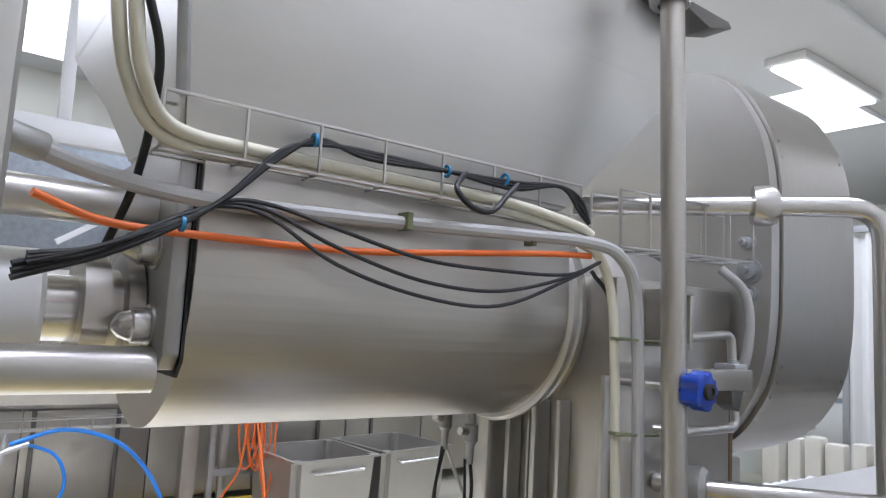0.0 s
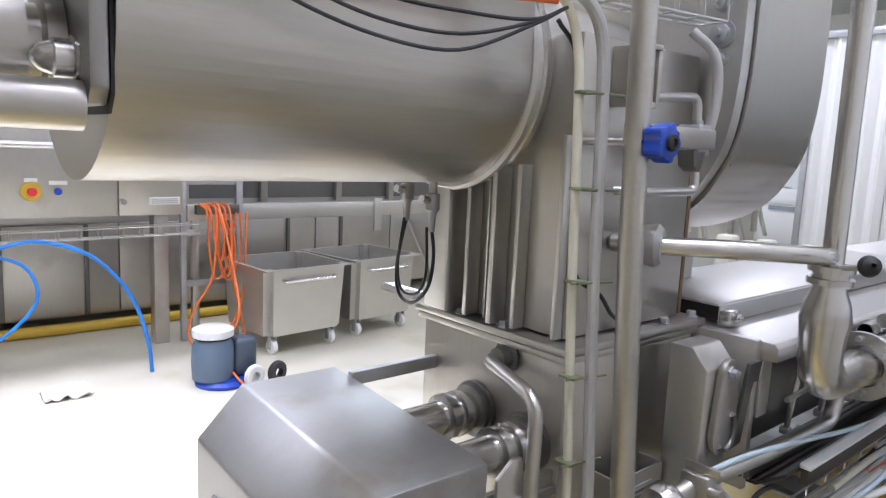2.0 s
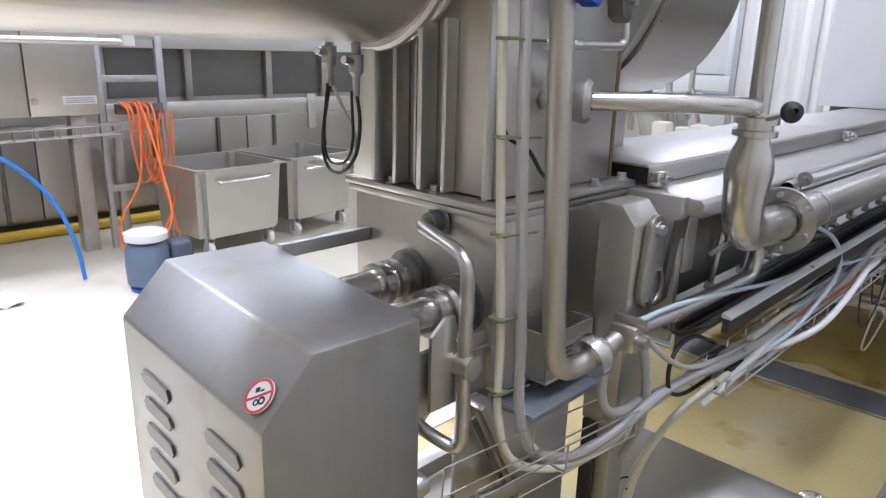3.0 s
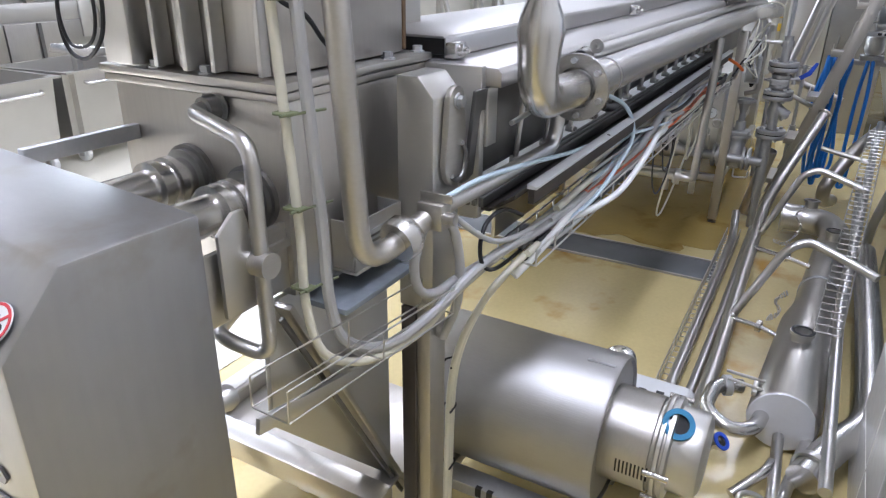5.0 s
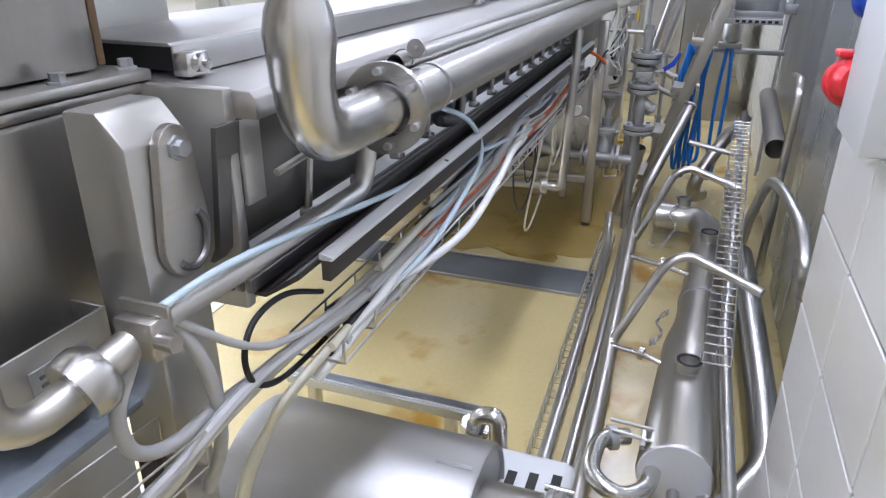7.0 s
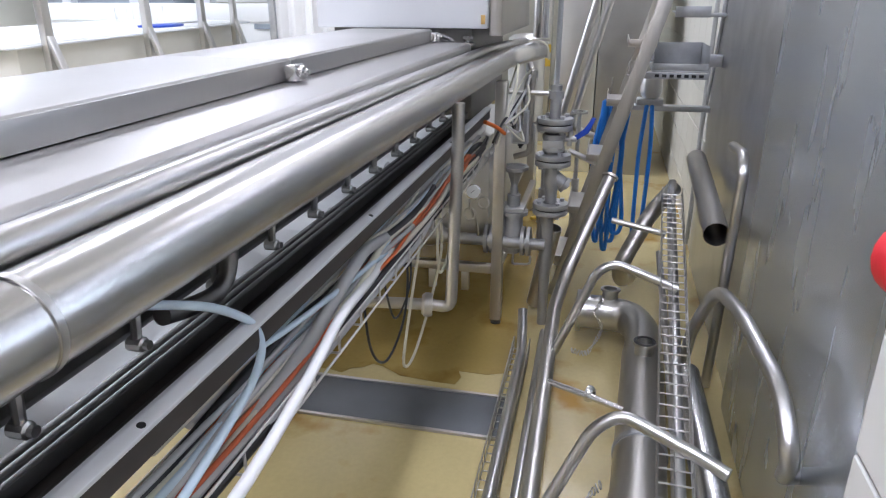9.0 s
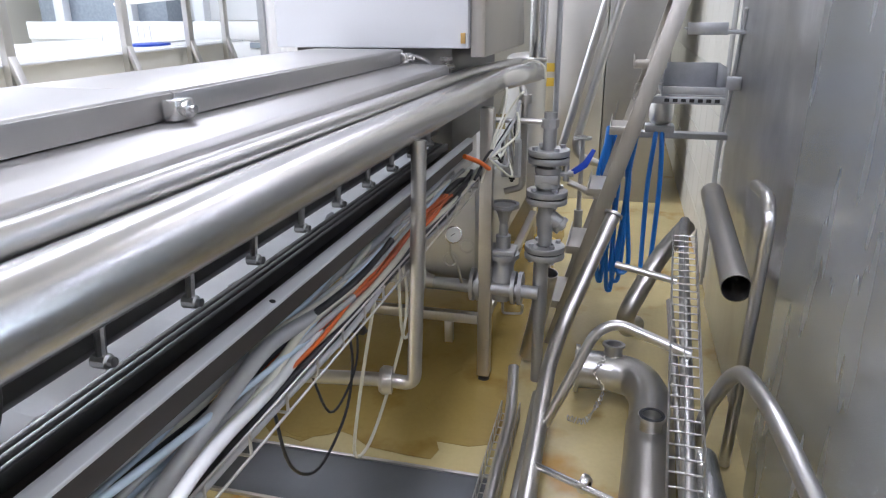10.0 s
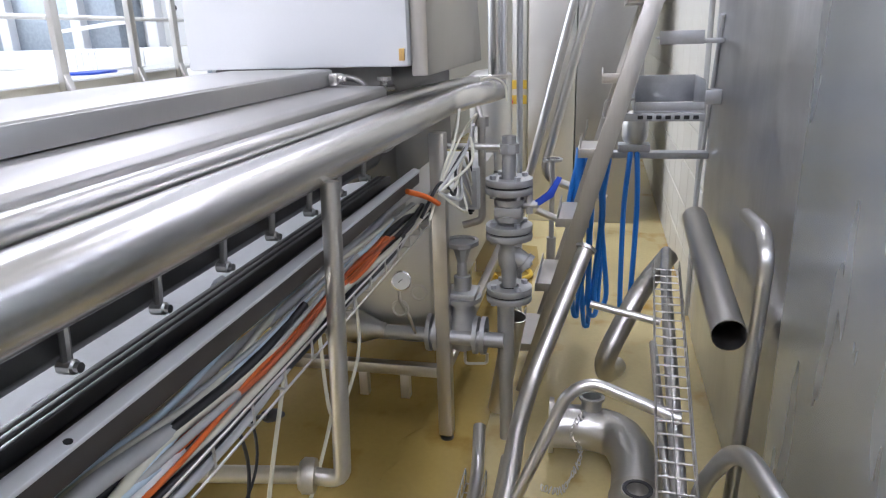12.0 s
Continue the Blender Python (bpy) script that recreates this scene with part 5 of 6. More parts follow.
solo("bent_pipe", tube([(4.03, 1.06, 1.165), (4.03, 0.93, 1.168), (4.035, 0.885, 1.15), (4.035, 0.88, 1.085)], 0.0085, 0.04, 12), DARK, "thin bent pipe over the conveyor lid", "pipe")
solo("shutoff_tap", join(tube([(3.99, 0.86, 1.135), (4.10, 0.835, 1.135)], 0.010, 0, 12), lathe((4.06, 0.845, 1.135), (0, 0, 1), [(0, 0.010), (0.02, 0.010), (0.021, 0.02), (0.03, 0.02), (0.031, 0.01)], 8)), POLISH, "little steel tap on the cover's end", "tap")
dp = thing("drop_pipe", "upright steel pipe dropping from the main pipe with a union", "pipe", (3.5, 0.77, 0.4))
part("pipe", tube([(3.345, 0.722, 1.046), (3.335, 0.722, 0.90), (3.33, 0.738, 0.478), (3.325, 0.80, 0.485), (3.24, 1.20, 0.50)], 0.0165, 0.05, 18), STEEL, dp)
part("union", lathe((3.326, 0.79, 0.484), (-0.2, 0.97, 0.04), [(0, 0.017), (0, 0.032), (0.01, 0.034), (0.022, 0.034), (0.03, 0.026), (0.03, 0.017)], 16), STEEL, dp)

vs = thing("valve_stack", "grey cast valve stack with bolted flanges", "valve", (3.97, 0.53, 0.45))
VX, VY = 4.25, 0.543


def flange_pair(z, r=0.068, parent=vs, x=VX, y=VY):
    for k in (0, 1):
        fl = part("flange", lathe((x, y, z + k * 0.025), (0, 0, 1), [(0, 0.03), (0, r), (0.002, r + 0.001), (0.017, r + 0.001), (0.019, r), (0.019, 0.03)], 32), CAST, parent)
    part("gasket", lathe((x, y, z + 0.0195), (0, 0, 1), [(0, 0.03), (0, r - 0.006), (0.005, r - 0.006), (0.005, 0.03)], 32), RUBBER, parent, "dark flange gasket")
    for k in range(4):
        a = k * math.pi / 2 + 0.6
        part("bolt", lathe((x + 0.052 * math.cos(a), y + 0.052 * math.sin(a), z - 0.011), (0, 0, 1), [(0, 0.010), (0.010, 0.010), (0.010, 0.006), (0.055, 0.006), (0.055, 0.010), (0.066, 0.010), (0.066, 0)], 6), GALV, fl)


for z in (0.820, 0.682, 0.487):
    flange_pair(z)
part("top_pipe", tube([(VX, VY, 0.86), (VX, VY, 0.985)], 0.021, 0, 20, 0.002), CAST, vs)
part("top_nut", lathe((VX, VY, 0.935), (0, 0, 1), [(0, 0.022), (0, 0.029), (0.028, 0.029), (0.028, 0.022)], 8), CAST, vs)
part("handle", tube([(VX, VY - 0.01, 0.952), (VX, VY + 0.21, 0.955)], 0.009, 0, 12), TUBE, vs, "straight steel handle")
part("handle_end", disc((VX, VY + 0.21, 0.948), (VX, VY + 0.21, 0.968), 0.012, 14), TUBE, vs)
part("valve_body", lathe((VX, VY, 0.726), (0, 0, 1), [(0, 0.034), (0.008, 0.034), (0.012, 0.042), (0.03, 0.042), (0.034, 0.038), (0.055, 0.038), (0.06, 0.044), (0.078, 0.044), (0.082, 0.034), (0.094, 0.034)], 28), CAST, vs)
part("body_block", box(VX - 0.040, VX + 0.040, VY - 0.040, VY + 0.040, 0.752, 0.784, 0.006), CAST, vs)
part("valve_stem", join(disc((VX, VY - 0.035, 0.785), (VX - 0.005, VY - 0.085, 0.788), 0.012, 14), disc((VX - 0.004, VY - 0.06, 0.76), (VX - 0.004, VY - 0.06, 0.82), 0.010, 12)), GALV, vs)
part("blue_lever", prism([(VY - 0.088, 0.785), (VY - 0.075, 0.800), (VY - 0.112, 0.825), (VY - 0.138, 0.872), (VY - 0.152, 0.868), (VY - 0.128, 0.812)], "x", VX - 0.012, VX - 0.004, 0.002), BLUEKNOB, vs, "blue lever")
part("strainer", join(lathe((VX, VY, 0.531), (0, 0, 1), [(0, 0.022), (0.05, 0.024), (0.07, 0.032), (0.10, 0.034), (0.125, 0.028), (0.151, 0.026)], 22), lathe((VX, VY, 0.645), (0, -0.78, -0.62), [(0, 0.026), (0.055, 0.027), (0.056, 0.032), (0.072, 0.032), (0.073, 0.015), (0.08, 0.013)], 18)), CAST, vs, "slanted strainer branch")
part("lower_pipe", lathe((VX, VY + 0.01, 0.0), (0, 0, 1), [(0, 0.02), (0.235, 0.022), (0.26, 0.026), (0.487, 0.026)], 18), CAST, vs)
gv = thing("gate_valve", "grey cast gate valve with handwheel and side flanges", "valve", (3.93, 0.66, 0.4))
part("body", lathe((3.94, 0.665, 0.42), (0, 0, 1), [(0, 0.02), (0.01, 0.036), (0.05, 0.044), (0.08, 0.044), (0.1, 0.034), (0.14, 0.034), (0.142, 0.05), (0.155, 0.05), (0.157, 0.022), (0.21, 0.022), (0.212, 0.014), (0.25, 0.012)], 24), CAST, gv)
part("bonnet", box(3.90, 3.98, 0.625, 0.705, 0.575, 0.592, 0.004), CAST, gv)
part("handwheel", lathe((3.94, 0.665, 0.665), (0, 0, 1), [(0, 0.012), (0.03, 0.02), (0.045, 0.028), (0.05, 0.045), (0.056, 0.045), (0.058, 0.01)], 8), CAST, gv)
part("side_pipe", tube([(3.90, 0.55, 0.47), (3.90, 0.95, 0.475)], 0.020, 0, 16), CAST, gv)
for yy in (0.60, 0.62, 0.725, 0.745):
    part("flange", lathe((3.92, yy, 0.472), (0, 1, 0), [(0, 0.02), (0, 0.05), (0.012, 0.05), (0.012, 0.02)], 28), CAST, gv)
part("reducer", lathe((3.90, 0.87, 0.476), (0, 1, 0.1), [(0, 0.021), (0.02, 0.024), (0.07, 0.045), (0.11, 0.047)], 24), STEEL, gv)
part("handwheel_rim", lathe((3.94, 0.665, 0.722), (0, 0, 1), [(0, 0.036), (0, 0.045), (0.006, 0.045), (0.006, 0.036)], 20), CAST, gv)
part("drain_bail", tube([(3.93, 0.60, 0.415), (3.93, 0.60, 0.385), (3.93, 0.66, 0.38), (3.93, 0.66, 0.42)], 0.004, 0.01, 8), TUBE, gv)
gv.location, gv.scale = (4.25, 0.684, 0.28), (1.18, 1.18, 1.18)
pg = thing("pressure_gauge", "small round white pressure gauge with coil pipe", "gauge", (3.77, 0.78, 0.62))
part("case", lathe((3.775, 0.775, 0.70), (-1, -0.25, 0.25), [(0, 0.028), (0.018, 0.028), (0.02, 0.025)], 24), POLISH, pg)
part("dial", lathe((3.756, 0.770, 0.705), (-1, -0.25, 0.25), [(0, 0.024), (0.001, 0.024)], 24), WHITE, pg, "white dial")
part("needle", bar((3.7535, 0.785, 0.695), (3.7525, 0.765, 0.712), 0.002, 0.0015, 0), BLACK, pg)
part("coil", sweep([Vector((3.80 + 0.002 * math.sin(a), 0.79 + 0.022 * math.cos(a), 0.605 + 0.022 * math.sin(a))) for a in np.linspace(0, 2 * math.pi, 24)], 0.004, 8), TUBE, pg)
part("coil", sweep([Vector((3.84, 0.745 + 0.022 * math.cos(a), 0.64 + 0.022 * math.sin(a))) for a in np.linspace(0, 2 * math.pi, 24)], 0.004, 8), TUBE, pg)
part("stem", tube([(3.79, 0.79, 0.68), (3.80, 0.79, 0.628), (3.82, 0.77, 0.57), (3.87, 0.77, 0.50)], 0.005, 0.01, 8), TUBE, pg)
pg.location = (3.995, 0.812, 0.547)
solo("sight_lamp", lathe((4.06, 0.868, 1.0), (-0.8, -0.6, 0.2), [(0, 0.03), (0.03, 0.035), (0.05, 0.033), (0.06, 0.022), (0.065, 0.0)], 20), PLASTIC, "small round sensor head at the conveyor's end", "sensor")

# ---- cables along the channel ----
rng = random.Random(4)
wire_tray("wire_tray", (1.62, 0.79, 0.758), (4.1, 0.79, 0.758), 0.085, 0.035, 0.1, "wire tray full of cables below the channel")
for k in range(11):
    m = (GCABLE, BLACK, WCABLE, BLACK, GCABLE, BLACK)[k % 6]
    base_y, base_z, r = 0.758 + 0.0065 * k, 0.768 + 0.006 * (k % 3), rng.choice((0.006, 0.0075, 0.0095))
    pts = [(1.62 + 0.1 * rng.random() + 0.23 * i, base_y + rng.uniform(-0.008, 0.008), base_z + rng.uniform(-0.002, 0.012)) for i in range(12)]
    cable("loose cable lying in the channel tray", pts, r, m, 4, "tray_cable", "cable", "tray cables")
for k in range(6):
    pts = [(2.0 + 0.23 * i, 0.772 + 0.006 * k + rng.uniform(-0.012, 0.012), 0.790 + rng.uniform(0, 0.012)) for i in range(9)]
    cable("orange cable lying in the channel tray", pts, 0.0038, ORANGE if k % 2 else OLDORANGE, 5, "orange_cable", "cable", "orange tray cables")
cable("pale blue hose running along the channel", [(1.37, 0.83, 0.955), (1.46, 0.80, 0.975), (1.63, 0.785, 0.962), (1.89, 0.78, 0.928), (2.2, 0.775, 0.90), (2.45, 0.77, 0.86), (2.9, 0.78, 0.80)], 0.0048, BCABLE, 6, "blue_hose", "hose")
cable("pale blue hose looping out of the trough over the channel", [(2.14, 0.83, 1.02), (2.20, 0.80, 1.0), (2.27, 0.775, 0.965), (2.33, 0.765, 0.91), (2.30, 0.755, 0.865), (2.15, 0.748, 0.83), (1.95, 0.745, 0.80), (1.75, 0.77, 0.775), (1.6, 0.79, 0.74)], 0.0055, BCABLE, 6, "blue_hose", "hose")
cable("grey hose curved over the cable tray", [(1.40, 0.83, 0.93), (1.47, 0.80, 0.865), (1.55, 0.79, 0.83), (1.71, 0.785, 0.81), (2.1, 0.785, 0.79), (2.75, 0.79, 0.785)], 0.0055, GCABLE, 6, "grey_hose", "hose")
cable("white hose bulging out below the tray", [(2.95, 0.785, 0.79), (2.75, 0.765, 0.80), (2.55, 0.742, 0.825), (2.40, 0.735, 0.80), (2.18, 0.732, 0.77), (2.0, 0.738, 0.775), (1.85, 0.76, 0.785)], 0.0085, PLASTIC, 6, "white_hose", "hose")
cable("thick white hose coming off the tray", [(2.05, 0.765, 0.79), (1.85, 0.765, 0.79), (1.75, 0.755, 0.79), (1.65, 0.765, 0.765), (1.60, 0.785, 0.735)], 0.009, PLASTIC, 6, "white_hose", "hose")
cable("black cable looped beside the lever post", [(1.66, 0.80, 0.845), (1.57, 0.80, 0.885), (1.50, 0.80, 0.885), (1.47, 0.80, 0.85), (1.485, 0.80, 0.80), (1.55, 0.80, 0.77), (1.7, 0.80, 0.765)], 0.0042, BLACK, 6, "black_cable", "cable")
cable("pale hose looped under the pipe clamp", [(1.35, 0.85, 0.905), (1.315, 0.845, 0.86), (1.322, 0.84, 0.81), (1.37, 0.835, 0.785), (1.45, 0.83, 0.785), (1.56, 0.81, 0.79)], 0.0085, GCABLE, 6, "grey_hose", "hose")
for k in range(9):
    pts = [(1.75 + 0.07 * k + 0.22 * i, 0.775 + 0.006 * k + rng.uniform(-0.012, 0.012), 0.800 + 0.0035 * k + rng.uniform(-0.006, 0.012)) for i in range(7 + k % 4)]
    cable("loose cable piled on the channel tray", pts, (0.0055, 0.008, 0.0045)[k % 3], (GCABLE, WCABLE, GCABLE, BCABLE, BLACK)[k % 5], 4, "tray_cable", "cable", "tray cables")
cable("grey conduit bend standing up from the tray", [(2.30, 0.775, 0.785), (2.48, 0.775, 0.80), (2.64, 0.775, 0.835), (2.78, 0.785, 0.845), (2.92, 0.795, 0.82), (3.1, 0.80, 0.79)], 0.0115, GCABLE, 6, "grey_conduit", "conduit")
cable("thin black cable hanging in a loop under the tray", [(3.10, 0.80, 0.75), (3.12, 0.80, 0.64), (3.07, 0.80, 0.55), (2.94, 0.80, 0.52), (2.84, 0.80, 0.60), (2.80, 0.80, 0.76)], 0.003, BLACK, 6, "black_cable", "cable")
cable("thin black cable hanging in a loop under the tray", [(3.14, 0.80, 0.75), (3.15, 0.80, 0.65), (3.10, 0.80, 0.60), (3.0, 0.80, 0.60), (2.92, 0.8, 0.76)], 0.0025, BLACK, 6, "black_cable", "cable")
cable("thin white cable hanging in a loop", [(3.45, 0.80, 0.75), (3.48, 0.80, 0.60), (3.42, 0.82, 0.45), (3.30, 0.84, 0.33), (3.20, 0.84, 0.36), (3.2, 0.82, 0.52), (3.28, 0.80, 0.75)], 0.004, WCABLE, 6, "white_cable", "cable")
cable("thin white cable hanging in a loop", [(3.62, 0.80, 0.75), (3.60, 0.79, 0.62), (3.52, 0.80, 0.53), (3.44, 0.80, 0.55), (3.42, 0.8, 0.75)], 0.004, WCABLE, 6, "white_cable", "cable")
cable("grey hose drooping from the pipe clamp behind the tray", [(1.40, 0.84, 0.93), (1.42, 0.825, 0.88), (1.44, 0.825, 0.80), (1.445, 0.835, 0.72), (1.44, 0.86, 0.65)], 0.009, GCABLE, 6, "grey_hose", "hose")
for k, (dx, r) in enumerate(((0.0, 0.0065), (0.014, 0.0075), (0.028, 0.006))):
    cable("ivory cable tied to the lever post", [(1.66 - 0.03 * k, 0.775, 0.775), (1.57 - 0.02 * k, 0.80, 0.735), (1.51 + dx * 0.6, 0.83, 0.67), (1.485 + dx * 0.7, 0.85, 0.60), (1.482 + dx * 0.6, 0.865, 0.5), (1.482 + dx * 0.6, 0.87, 0.3), (1.482 + dx * 0.6, 0.874, 0.1)], r, WCABLE, 6, "ivory_cable", "cable", "post cables")
for z in (0.56, 0.45, 0.30):
    solo("cable_tie", tube([(1.474, 0.859, z), (1.503, 0.859, z + 0.004), (1.51, 0.872, z + 0.004), (1.503, 0.885, z), (1.476, 0.885, z)], 0.0022, 0.008, 6), BLACK, "black cable tie round the post cables", "cable tie", "post cable ties")
solo("cable_socket", lathe((3.30, 0.865, 0.62), (0.9, 0.05, -0.5), [(0, 0.009), (0.015, 0.013), (0.05, 0.012), (0.06, 0.009), (0.08, 0.006)], 14), RUBBER, "black cable coupling hanging under the tray", "connector")
cable("bent pipe elbow under the trough", [(2.395, 0.83, 1.04), (2.39, 0.83, 0.975), (2.36, 0.83, 0.945), (2.30, 0.83, 0.95), (2.24, 0.83, 0.965)], 0.012, DARK, 6, "bent_pipe", "pipe")
cable("orange connector lead at the channel's end", [(3.9, 0.75, 0.90), (3.97, 0.72, 0.87), (4.02, 0.70, 0.84)], 0.007, ORANGE, 5, "orange_cable", "cable")
cable("thin lead to the black coupling", [(3.1, 0.80, 0.76), (3.2, 0.84, 0.68), (3.30, 0.865, 0.62)], 0.004, BLACK, 5, "black_cable", "cable")
cable("tangled white cable at the conveyor's end", [(4.0, 0.72, 0.80), (4.1, 0.70, 0.92), (4.2, 0.69, 0.98), (4.32, 0.70, 1.05), (4.4, 0.74, 0.95)], 0.004, WCABLE, 6, "white_cable", "cable")
cable("tangled black cable at the conveyor's end", [(3.95, 0.73, 0.82), (4.05, 0.70, 0.89), (4.13, 0.68, 0.84), (4.25, 0.70, 0.9)], 0.0045, BLACK, 6, "black_cable", "cable")

# ---- ladder, hoses, far steel cabinet ----
ld = thing("step_ladder", "grey steel step ladder leaning on the wall, shallow tray steps", "ladder", (4.6, 0.35, 0))
LB, LT = Vector((4.55, 0.531, 0.0)), Vector((4.55, 0.07, 1.62))
for dx in (0.0, 0.36):
    part("rail", bar(LB + Vector((dx, 0, 0)), LT + Vector((dx, 0, 0)), 0.012, 0.055, 0.002), STEELV, ld)
for k in range(6):
    p = LB.lerp(LT, 0.10 + k * 0.145)
    y0, y1 = p.y - 0.035, p.y + 0.075
    part("step", join(box(4.558, 4.90, y0, y1, p.z, p.z + 0.003, 0), box(4.558, 4.90, y0, y0 + 0.004, p.z + 0.003, p.z + 0.03, 0.001), box(4.558, 4.90, y1 - 0.004, y1, p.z + 0.003, p.z + 0.03, 0.001), box(4.558, 4.563, y0 + 0.004, y1 - 0.004, p.z + 0.003, p.z + 0.03, 0.001)), STEELV, ld)
wbx = thing("wall_box", "open grey steel tray box on the wall", "box", (4.9, 0.05, 0.96))
part("tray", join(box(4.78, 5.08, -0.05, 0.18, 0.985, 0.990, 0.001), box(5.076, 5.08, -0.046, 0.176, 0.991, 1.09, 0.001), box(4.78, 5.08, 0.176, 0.18, 0.991, 1.09, 0.001), box(4.78, 5.08, -0.05, -0.046, 0.991, 1.09, 0.001), box(4.78, 4.784, -0.046, 0.176, 0.991, 1.02, 0.001)), GALV, wbx)
part("ledge", box(4.76, 4.779, -0.05, 0.27, 0.958, 0.984, 0.002), GALV, wbx)
for k in range(7):
    part("ledge_slot", box(4.7585, 4.7598, -0.03 + k * 0.03, -0.012 + k * 0.03, 0.965, 0.978, 0), RUBBER, wbx)
part("end_wire", tube([(4.77, 0.265, 0.97), (4.77, 0.285, 0.97), (4.77, 0.275, 1.03), (4.77, 0.20, 1.03), (4.79, 0.181, 1.03)], 0.004, 0.01, 8), TUBE, wbx)
part("wall_arm", box(4.88, 4.94, -0.116, -0.051, 1.0, 1.05, 0.002), GALV, wbx)
us = thing("wall_shelf", "small steel shelf bracket high on the wall", "shelf", (4.95, 0.0, 1.22))
part("shelf", box(4.86, 5.06, -0.04, 0.105, 1.222, 1.228, 0.001), GALV, us)
part("lip", box(4.855, 4.859, -0.04, 0.105, 1.205, 1.25, 0.001), GALV, us)
part("arm", box(4.93, 4.97, -0.116, -0.041, 1.205, 1.221, 0.002), GALV, us)
rl = thing("hose_reel", "blue hose hung in long loops from a wall bracket", "hose", (5.1, 0.1, 0.9))
part("bracket", join(box(5.06, 5.12, -0.116, 0.38, 0.775, 0.80, 0.003), box(5.05, 5.13, 0.10, 0.22, 0.801, 0.83, 0.003)), GALV, rl)
part("motor", lathe((5.09, 0.158, 0.831), (0, 0, 1), [(0, 0.03), (0.012, 0.044), (0.03, 0.050), (0.09, 0.050), (0.11, 0.04), (0.125, 0.022), (0.127, 0)], 24), SATIN, rl, "round steel motor housing")
rng = random.Random(11)
for k in range(6):
    y0 = 0.14 if k == 0 else 0.225 + 0.022 * k
    lo = 0.07 + 0.045 * ((k * 2) % 3)
    wob, dx = rng.uniform(-0.03, 0.03), rng.uniform(-0.03, 0.02)
    part("hose_loop", cord([(5.09, y0 + 0.01, 0.81), (5.045 + dx, y0 + 0.006, 0.77), (5.04 + dx, y0 + wob, 0.55), (5.04 + dx, y0 + 0.006 - wob * 0.5, lo + 0.06), (5.03 + dx, y0 + 0.024, lo), (5.03 + dx, y0 + 0.042, lo + 0.06), (5.04 + dx, y0 + 0.045 - wob, 0.55), (5.045 + dx, y0 + 0.035, 0.77), (5.09, y0 + 0.03, 0.81)], 0.0105, 8), BLUE, rl)
part("nozzle", tube([(5.03, 0.372, 0.50), (5.03, 0.368, 0.72), (5.03, 0.36, 0.82)], 0.019, 0.02, 12, 0.003), BLUE, rl)
part("strap", cord([(5.03, 0.36, 0.82), (5.04, 0.345, 0.88), (5.05, 0.34, 0.93)], 0.004, 6), TUBE, rl)
fc = thing("steel_cabinet", "tall brushed steel cold-room cabinet at the aisle's end", "cabinet", (7.2, 0.42, 0))
part("body", box(6.9, 7.9, 0.035, 0.448, 0.0, 3.3, 0.006), BLAST, fc)
# Paler steel than the other half, to carry the floor's reflection
part("side_body", box(6.905, 7.9, 0.455, 0.757, 0.0, 3.3, 0.006), SATIN, fc, "steel cabinet half, the floor's reflection put into its paler colour")
part("kick_panel", bar((6.6, 0.44, 0.0), (6.6, 0.30, 0.46), 0.16, 0.012), GREYPAINT, fc, "leaning pale panel")
solo("slanted_pipe", tube([(5.6, 0.70, 0.0), (5.6, 0.64, 0.50), (5.6, 0.414, 1.416), (5.6, 0.22, 2.2)], 0.021, 0.08, 14), TUBE, "thin pipe slanting up before the steel cabinet", "pipe", "slanted pipes")
solo("slanted_pipe", tube([(5.6, 0.25, 0.48), (5.6, 0.36, 0.517), (5.6, 0.555, 0.585), (5.6, 0.345, 1.413), (5.6, 0.15, 2.2)], 0.021, 0.08, 14), TUBE, "thin pipe slanting up before the steel cabinet", "pipe", "slanted pipes")
solo("bracket_tube", tube([(4.9, 0.52, 0.60), (4.9, 0.33, 0.52)], 0.014, 0, 12), TUBE, "short tube across the ladder", "tube", "ladder tubes")
yl = thing("lift_post", "yellow marked grey steel post far behind", "post", (8.0, 0.95, 0))
part("post", box(8.0, 8.1, 0.88, 1.0, 0.0, 2.2, 0.01), SATIN, yl)
for mz in (0.68, 0.80):
    part("marking", box(7.99, 7.999, 0.88, 1.02, mz, mz + 0.07, 0.001), YELLOW, yl, "yellow marking")
part("red_button", disc((7.999, 1.02, 0.70), (7.96, 1.02, 0.70), 0.03, 14), RED, yl)
solo("feed_pipe", join(tube([(4.45, 0.655, 1.0), (4.45, 0.656, 0.68), (4.45, 0.72, 0.66)], 0.0125, 0.02, 14), lathe((4.45, 0.655, 0.985), (0, 0, 1), [(0, 0.013), (0, 0.024), (0.03, 0.024), (0.03, 0.013)], 12), tube([(4.45, 0.655, 1.0), (4.47, 0.67, 1.04)], 0.011, 0, 12)), STEEL, "grey feed pipe dropping from the main pipe with a nut", "pipe")
solo("thin_post", tube([(5.0, 0.598, 0.0), (5.0, 0.598, 3.2)], 0.012, 0, 12), GALV, "thin upright post behind the valves", "post")
cy = thing("steel_cylinder", "upright steel canister on legs beyond the valves", "canister", (5.9, 0.95, 0))
part("body", lathe((5.9, 0.85, 0.55), (0, 0, 1), [(0, 0.05), (0.02, 0.11), (0.5, 0.11), (0.52, 0.08), (0.53, 0.0)], 28), SATIN, cy)
part("stand", box(5.82, 5.98, 0.77, 0.93, 0.0, 0.549, 0.004), SATIN, cy)
